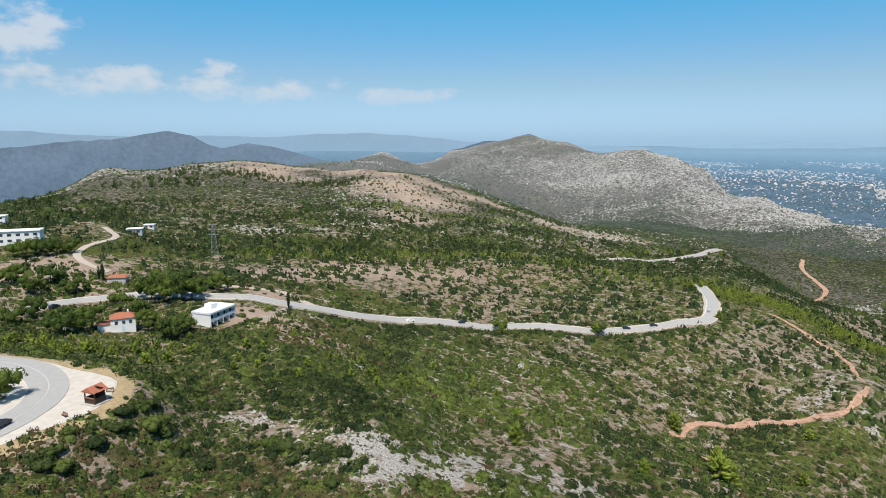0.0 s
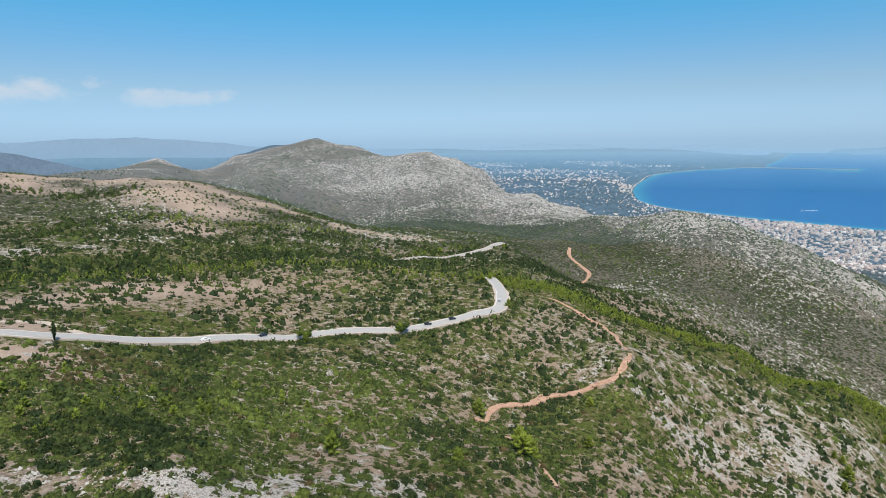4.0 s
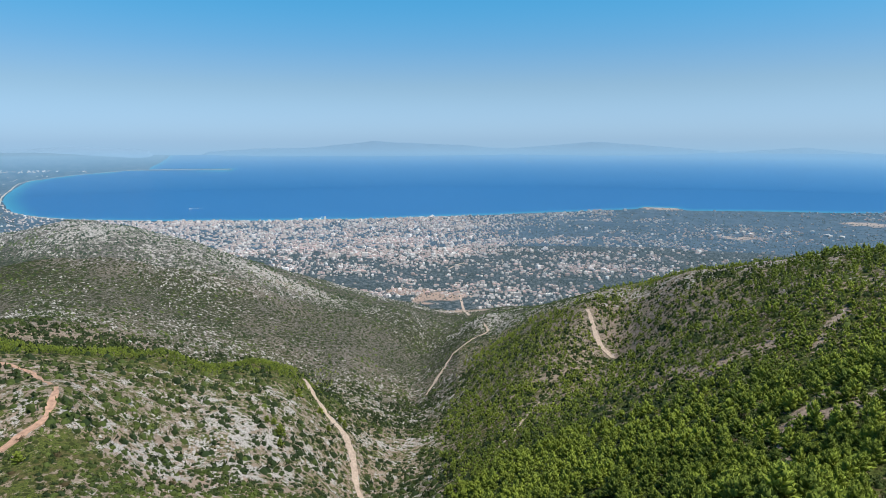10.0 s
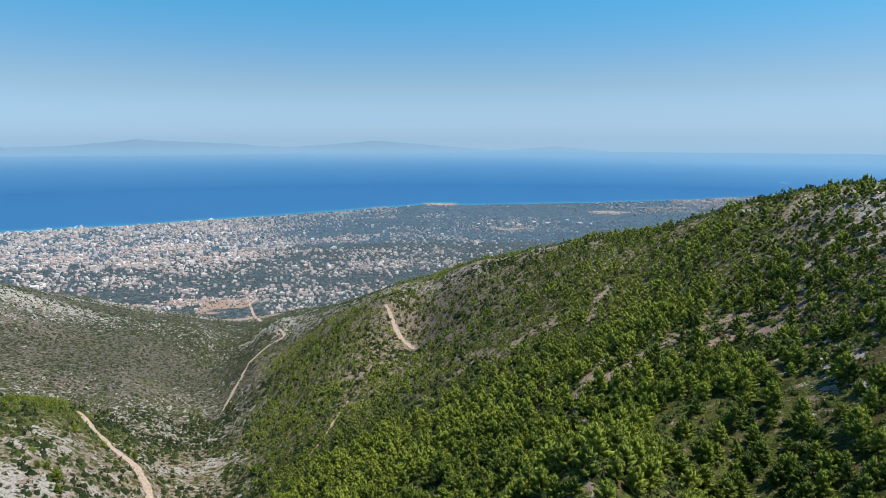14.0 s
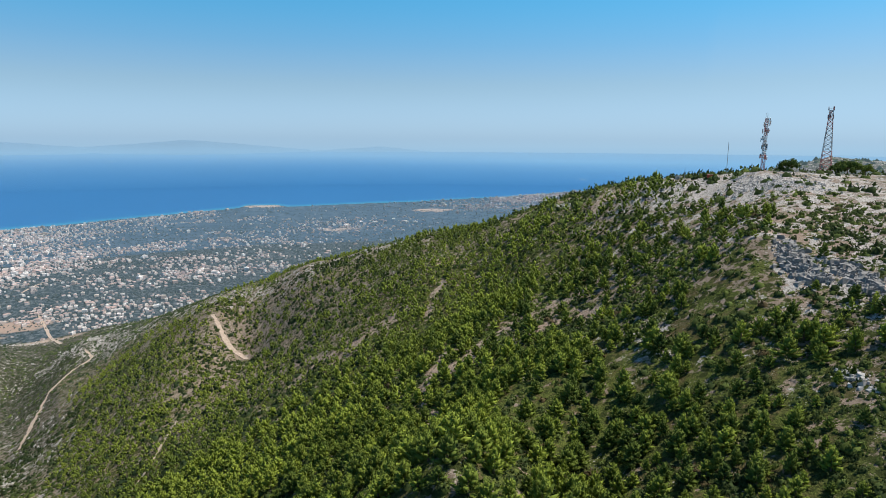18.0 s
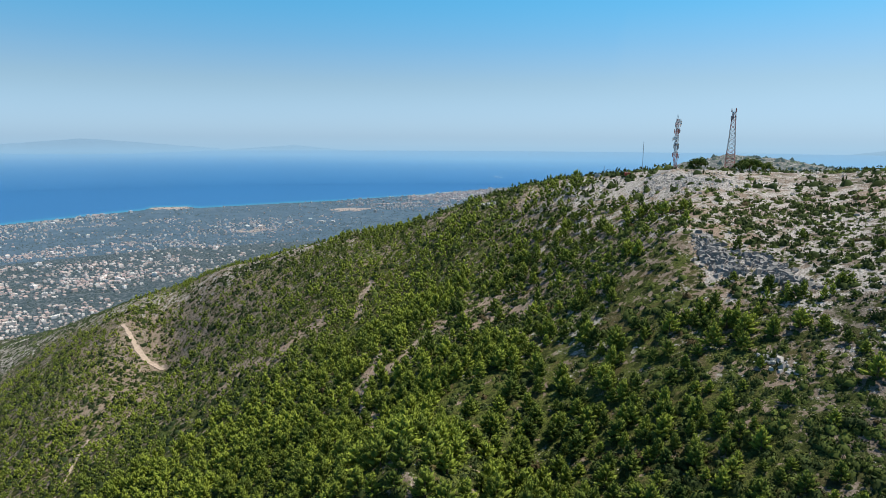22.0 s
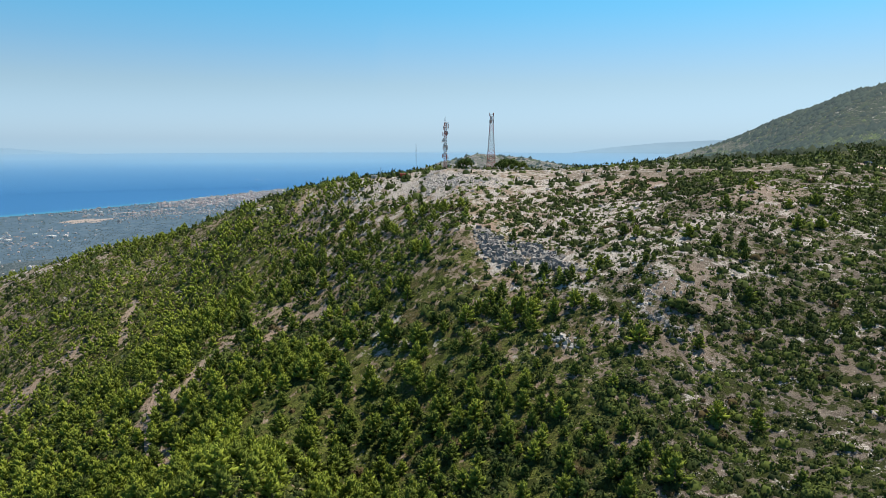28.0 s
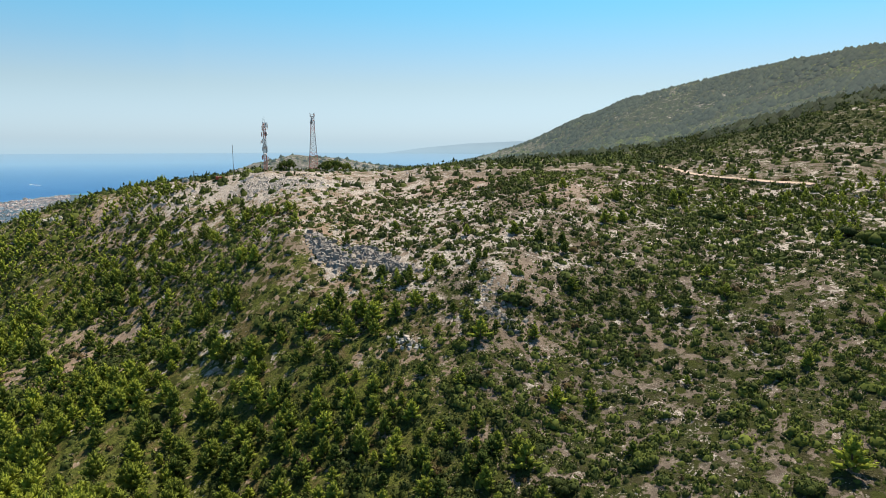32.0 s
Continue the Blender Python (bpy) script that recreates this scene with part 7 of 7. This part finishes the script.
BROAD_TREES += [((-112.7, 233.9), 10.5, 11.0), ((-105.3, 229.1), 9.5, 10.0), ((-100.0, 234.7), 11.0, 12.0), ((-95.2, 233.6), 9.5, 10.0),
                                     ((-88.7, 247.4), 8.0, 8.0), ((-119.2, 181.0), 8.0, 9.0), ((-114.1, 185.6), 9.0, 9.5), ((-96.1, 194.7), 7.5, 7.0),
                                     ((-85.6, 188.5), 6.5, 7.0), ((-83.7, 196.2), 7.0, 7.0), ((-115.1, 213.0), 8.0, 7.0), ((-104.9, 205.8), 7.0, 7.0),
                                     ((-161.7, 231.9), 8.0, 8.0), ((-178.4, 242.7), 7.5, 8.0), ((-163.9, 247.3), 8.0, 9.0), ((-148.7, 238.2), 7.0, 8.0),
                                     ((-197.9, 280.4), 8.0, 10.0), ((-189.4, 284.9), 8.0, 10.0), ((-181.5, 291.0), 7.0, 9.0), ((-89.9, 109.3), 7.5, 8.0),
                                     ((-143.5, 203.4), 6.0, 7.0), ((-141.0, 188.8), 6.0, 7.0), ((43.2, 296.1), 6.0, 6.5), ((98.5, 304.0), 6.0, 6.0)]
for n, (p, tall, wide) in enumerate(BROAD_TREES):
    broad_tree(p, tall * 1.1, wide * 0.95, "spreading dark green pine with a rounded crown", 0.0 + 0.2 * (n % 3) / 2, n)
cypress((-55.5, 239.9), 8.0)
cypress((-145.3, 256.5), 8.5)
cypress((-146.7, 255.7), 7.0)


# ---- the far shores and ranges ----


def hazed_colour(name, colour, glow, texture=0.12):
    """Mountains so far off that they are one soft tone: haze painted in as blue base colour and a faint glow."""
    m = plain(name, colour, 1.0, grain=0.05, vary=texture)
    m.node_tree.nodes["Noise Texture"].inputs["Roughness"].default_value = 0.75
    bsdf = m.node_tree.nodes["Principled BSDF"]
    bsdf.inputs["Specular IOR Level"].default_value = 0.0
    # the slopes glow in their own blue to look veiled by air
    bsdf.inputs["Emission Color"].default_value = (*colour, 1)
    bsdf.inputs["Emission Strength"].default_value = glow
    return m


def far_range(crest, dist, base, material, label, seed, rough=0.10):
    """A mountain chain beyond the bay: crest given by bearings and elevations in degrees; it slopes forward to its foot."""
    b = np.arange(crest[0][0], crest[-1][0] + 0.01, 0.12)
    e = np.interp(b, [c[0] for c in crest], [c[1] for c in crest])
    e = base + (e - base) * np.clip((b - b[0]) / 2.0, 0, 1) * np.clip((b[-1] - b) / 2.0, 0, 1)
    e = e + rough * (fbm(b, np.full(len(b), 3.0 + seed), 1.6, 4, seed))
    steps = np.linspace(0, 1, 9)
    rows = []
    for k in steps:
        ee = base + (np.maximum(e, base) - base) * k ** 0.8 + rough * 0.7 * (k * (1 - k) * 4) * fbm(b, np.full(len(b), k * 4), 1.4, 3, seed + 5)
        r = dist * (0.975 + 0.025 * k) + 9 * fbm(b, np.full(len(b), k * 4), 1.5, 3, seed + 9) * (0 < k < 1)
        rows.append(np.stack([np.sin(np.radians(b)) * r, np.cos(np.radians(b)) * r, 480 + np.tan(np.radians(ee)) * r], 1))
    v = np.stack(rows, 1)
    n, w = v.shape[:2]
    i, j = np.meshgrid(np.arange(n - 1), np.arange(w - 1), indexing="ij")
    quads = np.stack([i * w + j, (i + 1) * w + j, (i + 1) * w + j + 1, i * w + j + 1], -1).reshape(-1, 4)
    tagged(new("backdrop", mesh_from("backdrop", v.reshape(-1, 3), quads, material, None, True)), label, "mountains", kind="structure")


NEAR_BLUE = hazed_colour("near_range", (0.110, 0.145, 0.190), 0.10, 0.6)
MID_BLUE = hazed_colour("mid_range", (0.140, 0.195, 0.265), 0.14, 0.35)
ISLAND_BLUE = hazed_colour("island_range", (0.085, 0.165, 0.265), 0.10)
PALE_BLUE = hazed_colour("pale_range", (0.165, 0.240, 0.330), 0.10)
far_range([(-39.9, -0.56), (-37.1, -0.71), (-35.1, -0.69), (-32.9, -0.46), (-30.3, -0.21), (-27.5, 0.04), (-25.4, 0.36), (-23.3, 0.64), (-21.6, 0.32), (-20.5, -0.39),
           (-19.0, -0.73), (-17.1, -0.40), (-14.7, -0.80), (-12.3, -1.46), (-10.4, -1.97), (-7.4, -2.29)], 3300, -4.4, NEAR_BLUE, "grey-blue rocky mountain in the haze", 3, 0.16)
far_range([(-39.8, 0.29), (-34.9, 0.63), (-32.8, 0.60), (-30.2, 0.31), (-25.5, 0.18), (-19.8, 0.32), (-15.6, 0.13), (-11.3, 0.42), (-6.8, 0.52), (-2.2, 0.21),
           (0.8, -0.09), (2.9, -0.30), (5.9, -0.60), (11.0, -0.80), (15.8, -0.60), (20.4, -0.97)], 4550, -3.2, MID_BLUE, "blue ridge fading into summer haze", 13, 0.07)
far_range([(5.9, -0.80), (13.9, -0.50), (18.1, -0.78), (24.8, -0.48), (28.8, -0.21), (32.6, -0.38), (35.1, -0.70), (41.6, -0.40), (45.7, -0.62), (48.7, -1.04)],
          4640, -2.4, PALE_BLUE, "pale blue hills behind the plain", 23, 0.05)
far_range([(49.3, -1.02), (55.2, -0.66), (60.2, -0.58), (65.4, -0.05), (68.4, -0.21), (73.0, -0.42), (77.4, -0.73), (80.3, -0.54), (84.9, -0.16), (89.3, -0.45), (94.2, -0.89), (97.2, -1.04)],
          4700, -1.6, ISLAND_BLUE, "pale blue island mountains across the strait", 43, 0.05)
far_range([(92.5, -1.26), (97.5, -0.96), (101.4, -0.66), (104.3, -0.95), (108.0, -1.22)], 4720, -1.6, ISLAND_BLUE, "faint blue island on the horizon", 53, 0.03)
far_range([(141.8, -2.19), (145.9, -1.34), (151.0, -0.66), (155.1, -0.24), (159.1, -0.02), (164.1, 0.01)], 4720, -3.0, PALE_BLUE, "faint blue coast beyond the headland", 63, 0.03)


# ---- large pale buildings in the town ----
def large_building(p, length, depth, high, turn, label):
    """A long flat-roofed block with a parapet, rows of windows and a roof cabin, in the drawn-in distance."""
    z = float(ground_z(*p))
    near = squash(np.array([(*p, z)]))[0]
    ob = tagged(new("large_building"), label, "building", "large buildings in the town")
    ob.location = near
    c, s = math.cos(radians(turn)), math.sin(radians(turn))

    def block(name, x0, y0, z0, x1, y1, z1, material):
        v = np.array([(x, y, h) for h in (z0, z1) for x, y in ((x0, y0), (x1, y0), (x1, y1), (x0, y1))], float)
        v = squash(np.column_stack([p[0] + v[:, 0] * c - v[:, 1] * s, p[1] + v[:, 0] * s + v[:, 1] * c, z + v[:, 2]])) - near
        f = [(k, (k + 1) % 4, 4 + (k + 1) % 4) for k in range(4)] + [(k, 4 + (k + 1) % 4, 4 + k) for k in range(4)] + [(4, 5, 6), (4, 6, 7)]
        array_part(name, v, np.array(f), material, ob, 0.75 if material is PLASTER else None)

    n, d = length / 2, depth / 2
    block("wall", -n, -d, -4, n, d, high, PLASTER)
    block("roof_cabin", -n * 0.2, -d * 0.4, high, n * 0.1, d * 0.4, high + 2.6, PLASTER)
    for k in range(int(high / 3.2)):
        for sy in (-1, 1):
            block("window_row", -n * 0.92, sy * d - 0.15, 3.2 * k + 1.2, n * 0.92, sy * d + 0.15, 3.2 * k + 2.5, GLASS)


for n, (p, length, high) in enumerate((((3217.3, -404.5), 60, 7), ((3177.1, -462.3), 70, 7), ((3284.7, -559.4), 55, 8), ((3245.3, -622.0), 80, 8), ((3322.0, -745.0), 60, 14),
                                       ((3223.6, -789.7), 90, 8), ((3201.3, -835.8), 60, 7), ((3228.4, -256.7), 50, 8), ((3226.1, -314.4), 45, 7), ((3956.6, 520.1), 60, 8),
                                       ((3334.0, 1854.0), 26, 24), ((3321.0, 1606.0), 34, 14), ((3280.2, 1371.8), 30, 13), ((2243.8, 678.2), 12, 22), ((2023.9, 22.2), 34, 9),
                                       ((2994.4, 1031.7), 40, 12), ((3117.6, 1187.8), 36, 13), ((3169.1, 1434.6), 28, 16))):
    large_building(p, length * 0.32, min(length * 0.4, 18), high, 20 + 37 * (n % 5), "long white flat-roofed building among the town's gardens")


for street in ([(1224.2, 336.8), (1533.3, 449.1), (1676.9, 502.7)], [(1966.9, 624.3), (2054.8, 619.6), (2123.9, 607.1)], [(1631.6, 567.3), (1613.0, 496.4), (1580.1, 423.8)]):
    strip("street", street, 3.0, 3.0, 0.5, PALE_EARTH, "pale street between the first houses of the town", 1.0)

# ---- beaches, boats ----
SAND = plain("pale_sand", (0.36, 0.345, 0.31), 0.95, grain=0.02, vary=0.2)
SPIT = plain("spit_ground", (0.20, 0.205, 0.19), 0.95, grain=0.01, vary=0.4)
FOAM = plain("white_foam", (0.70, 0.76, 0.80), 0.8, grain=0.2, vary=0.2)


def shore_ribbon(points, width, lift, label, category="beach", name="beach", material=None):
    """A narrow strip along the waterline; points as bearing and reach."""
    p = resample([bearing(b, r) for b, r in points], 40.0)
    d = np.gradient(p, axis=0)
    d /= np.hypot(d[:, 0], d[:, 1])[:, None]
    side = np.stack([d[:, 1], -d[:, 0]], 1) * (width * (0.7 + 0.5 * fbm(np.arange(len(p)) * 1.0, np.zeros(len(p)), 6, 3, 4)))[:, None]
    v = np.stack([np.column_stack([p - side, np.full(len(p), -1.0)]), np.column_stack([p - side * 0.8, np.full(len(p), lift)]),
                  np.column_stack([p + side * 0.8, np.full(len(p), lift)]), np.column_stack([p + side, np.full(len(p), -1.0)])], 1)
    n = len(p)
    i, j = np.meshgrid(np.arange(n - 1), np.arange(3), indexing="ij")
    quads = np.stack([i * 4 + j, (i + 1) * 4 + j, (i + 1) * 4 + j + 1, i * 4 + j + 1], -1).reshape(-1, 4)
    tagged(new(name, mesh_from(name, squash(v.reshape(-1, 3)), quads, material or SAND)), label, category, kind="structure")


shore_ribbon(list(zip(BAY_BEARING[1:6], BAY_REACH[1:6]))[::-1] + list(zip(COAST_BEARING[1:5], COAST_REACH[1:5])), 10, 3.0, "long pale sandy beach curving round the bay")
shore_ribbon([(b, 12000 - 60 * (b - 42)) for b in range(41, 54)], 110, 8.0, "low sandy spit closing the bay", "spit", "spit", SPIT)


def boat(p, length, turn, wake):
    """A motor boat: pointed hull, cabin, and the white wake that it draws."""
    near = squash(np.array([(*p, 0.0)]))[0]
    ob = tagged(new("motor_boat"), "small white motor boat under way on the sea", "boat", "boats")
    ob.location = near
    c, s = math.cos(radians(turn)), math.sin(radians(turn))

    def set_down(v):
        v = np.array(v, float)
        return squash(np.column_stack([p[0] + v[:, 0] * c - v[:, 1] * s, p[1] + v[:, 0] * s + v[:, 1] * c, v[:, 2]])) - near

    n, w = length / 2, length / 7
    v = [(-n, -w, 0), (n * 0.4, -w, 0), (n, 0, 0), (n * 0.4, w, 0), (-n, w, 0), (-n, -w * 1.2, 2.2), (n * 0.4, -w * 1.2, 2.4), (n * 1.15, 0, 3.0), (n * 0.4, w * 1.2, 2.4), (-n, w * 1.2, 2.2)]
    f = [(i, (i + 1) % 5, 5 + (i + 1) % 5) for i in range(5)] + [(i, 5 + (i + 1) % 5, 5 + i) for i in range(5)] + [(5, 6, 9), (6, 8, 9), (6, 7, 8)]
    array_part("hull", set_down(v), np.array(f), WHITE, ob)
    v = [(sx * n * 0.4 - n * 0.1, sy * w * 0.7, z) for z in (2.0, 4.4) for sx, sy in ((-1, -1), (1, -1), (1, 1), (-1, 1))]
    f = [(k, (k + 1) % 4, 4 + (k + 1) % 4) for k in range(4)] + [(k, 4 + (k + 1) % 4, 4 + k) for k in range(4)] + [(4, 5, 6), (4, 6, 7)]
    array_part("cabin", set_down(v), np.array(f), WHITE, ob)
    v = [(-n - wake * q, sy * w * (1 + 2.2 * q), 0.25 + 0.15 * (sy == 0)) for q in (0, 0.15, 0.35, 0.6, 1.0) for sy in (-1, 0, 1)]
    f = [(k * 3 + a, k * 3 + a + 1, k * 3 + a + 4) for k in range(4) for a in (0, 1)] + [(k * 3 + a, k * 3 + a + 4, k * 3 + a + 3) for k in range(4) for a in (0, 1)]
    array_part("wake", set_down(v), np.array(f)[:, ::-1], FOAM, ob, None, "white foam wake")


boat((6704.0, -3895.2), 24, 170, 260)
boat((14372.1, 2672.7), 30, 5, 420)
boat((3669.5, 3135.7), 14, 150, 90)
boat((3497.5, 1969.3), 14, 20, 150)
boat((14663.2, 977.9), 30, 185, 400)


# ---- large dark bushes near the lay-by and on the spur ----
def bush(p, size, tone, n, label):
    rng = np.random.default_rng(900 + n)
    ob = thing("mastic_bush", *p, 0, -0.15, label, "bush", "large mastic bushes")
    crown, stems = [], []
    for k in range(5 + n % 3):
        a, d = k * 2.4 + rng.uniform(-0.4, 0.4), size * 0.48 * (k / 6) ** 0.6
        c = np.array([math.cos(a) * d, math.sin(a) * d, size * rng.uniform(0.20, 0.36)])
        s = np.array([1, 1, 0.8]) * size * rng.uniform(0.28, 0.42)
        crown += [lump(rng, c, s * 0.8, 0.3), tufts(rng, c, s, 90, 0.24)]
        stems.append(taper([(0, 0, 0), tuple(c)], [0.06, 0.02], 4))
    v, f = joined(crown)
    array_part("crown", v, f, SHRUB, ob, tone)
    v, f = joined(stems)
    array_part("stems", v, f, BARK, ob)
    ob.children[1].name = "stem"


BUSHES = [((-59.0, 105.1), 4.6), ((-57.4, 110.8), 4.4), ((-54.4, 106.6), 4.6), ((-57.6, 100.6), 4.4), ((-53.7, 110.9), 3.6), ((-59.5, 93.9), 3.8),
                               ((-64.4, 87.8), 4.0), ((-61.5, 85.5), 4.0), ((-64.4, 84.3), 3.4), ((-50.5, 94.8), 3.0), ((-40.4, 102.3), 3.6), ((-48.2, 107.9), 3.0),
                               ((-53.4, 135.3), 3.0), ((-46.9, 132.5), 3.2), ((-57.3, 143.3), 3.4), ((-60.6, 129.7), 3.4), ((-25.6, 111.3), 4.0), ((-28.8, 113.1), 3.4),
                               ((-21.4, 104.9), 3.4), ((-31.7, 128.0), 2.8), ((-10.5, 109.0), 3.0), ((-11.0, 96.8), 3.0), ((-64.9, 94.1), 2.6), ((5.6, 135.4), 3.0),
                               ((35.4, 169.1), 4.0), ((25.6, 112.5), 3.0)]
BUSHES += [((38.3, 178.9), 4.4), ((73.8, 148.9), 3.6), ((-4.6, 200.2), 4.0), ((29.6, 206.7), 3.4),
                               ((137.7, 163.2), 3.4), ((38.2, 175.4), 5.0), ((78.4, 159.1), 4.0), ((30.5, -158.6), 3.6), ((73.8, -142.6), 4.6), ((69.8, -143.1), 3.6),
                               ((14.2, -128.5), 3.6), ((30.7, -101.9), 4.0), ((43.2, -91.0), 3.4), ((8.8, -133.0), 3.4), ((71.5, -112.8), 3.6), ((3.6, -99.0), 3.8),
                               ((31.6, -232.0), 5.0), ((27.4, -227.1), 5.0), ((-17.2, -215.2), 7.0), ((-9.8, -217.3), 6.0), ((43.8, -250.5), 5.5), ((65.3, -235.5), 5.0)]
for n, (p, size) in enumerate(BUSHES):
    bush(p, size, 0.05 + 0.4 * ((n * 7) % 5) / 4, n, "large rounded dark green mastic bush on the slope")


for n, p in enumerate(((-70.6, 223.1), (-67.0, 224.9), (-68.8, 217.2), (-65.6, 213.4), (-64.4, 214.5), (-63.1, 216.3), (-61.4, 218.2), (-66.9, 207.5), (-61.1, 232.5), (-53.6, 233.8), (-53.9, 230.2))):
    bush(p, 1.3 + 0.5 * (n % 3), 0.2 + 0.2 * (n % 3), 60 + n, "small clipped garden shrub on bare soil by the villa")

# ---- glowing shells that imitate summer haze on the horizon, over sea and far ranges ----
def haze_shell(reach, elevations, amounts, share, label):
    """A see-through glowing shell added to imitate summer haze, standing beyond the given reach (by bearing); amounts
    by elevation, share by bearing.
    """
    m = bpy.data.materials.get("haze_glow")
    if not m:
        m = bpy.data.materials.new("haze_glow")
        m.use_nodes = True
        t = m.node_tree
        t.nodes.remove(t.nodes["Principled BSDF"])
        # the haze is emission from the shell: bluer low down, paler above
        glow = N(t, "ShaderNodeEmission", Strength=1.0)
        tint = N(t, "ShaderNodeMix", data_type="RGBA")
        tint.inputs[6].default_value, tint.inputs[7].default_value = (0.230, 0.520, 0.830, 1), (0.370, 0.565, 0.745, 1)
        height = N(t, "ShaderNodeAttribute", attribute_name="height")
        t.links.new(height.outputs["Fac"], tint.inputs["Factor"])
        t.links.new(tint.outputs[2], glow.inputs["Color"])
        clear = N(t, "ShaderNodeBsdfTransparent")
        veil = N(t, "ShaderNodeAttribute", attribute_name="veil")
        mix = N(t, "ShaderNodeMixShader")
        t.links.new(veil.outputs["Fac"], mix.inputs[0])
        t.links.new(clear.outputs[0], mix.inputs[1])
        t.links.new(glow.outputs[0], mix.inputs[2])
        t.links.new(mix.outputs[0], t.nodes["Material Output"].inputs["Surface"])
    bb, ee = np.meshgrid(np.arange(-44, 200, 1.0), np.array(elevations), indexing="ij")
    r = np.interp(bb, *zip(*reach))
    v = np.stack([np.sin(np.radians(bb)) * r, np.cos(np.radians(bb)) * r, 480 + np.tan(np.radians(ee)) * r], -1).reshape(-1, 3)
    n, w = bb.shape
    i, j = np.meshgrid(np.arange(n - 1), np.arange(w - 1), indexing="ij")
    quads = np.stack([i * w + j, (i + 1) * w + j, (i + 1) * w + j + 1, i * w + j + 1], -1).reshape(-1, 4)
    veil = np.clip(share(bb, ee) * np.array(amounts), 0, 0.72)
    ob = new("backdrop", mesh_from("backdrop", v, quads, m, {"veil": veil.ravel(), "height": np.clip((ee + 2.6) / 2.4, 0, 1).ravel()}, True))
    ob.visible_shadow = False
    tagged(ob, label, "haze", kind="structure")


haze_shell([(-44, 4000), (200, 4000)], [-4.15, -3.6, -3.0, -2.4, -1.9, -1.5, -1.15, -0.6, 0.2, 1.2, 2.4, 4.0, 6.0, 8.0],
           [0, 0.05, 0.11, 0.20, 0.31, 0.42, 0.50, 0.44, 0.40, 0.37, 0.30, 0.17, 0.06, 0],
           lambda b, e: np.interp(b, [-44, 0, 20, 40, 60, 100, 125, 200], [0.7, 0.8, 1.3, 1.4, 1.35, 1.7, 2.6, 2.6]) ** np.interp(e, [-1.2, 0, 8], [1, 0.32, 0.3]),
           "pale glowing shell imitating summer haze along the horizon")
haze_shell([(-44, 1150), (5, 1150), (25, 1050), (60, 1000), (92, 960), (104, 900), (130, 760), (138, 660), (200, 660)], [-18, -14, -11, -8, -5, -3, -1, 1, 3, 5.5, 8.5, 11],
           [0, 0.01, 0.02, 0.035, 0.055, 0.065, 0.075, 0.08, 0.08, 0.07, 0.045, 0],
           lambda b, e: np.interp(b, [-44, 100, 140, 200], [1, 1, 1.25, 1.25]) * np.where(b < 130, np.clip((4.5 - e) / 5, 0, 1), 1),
           "thin bluish glowing shell imitating summer haze before the far hills")
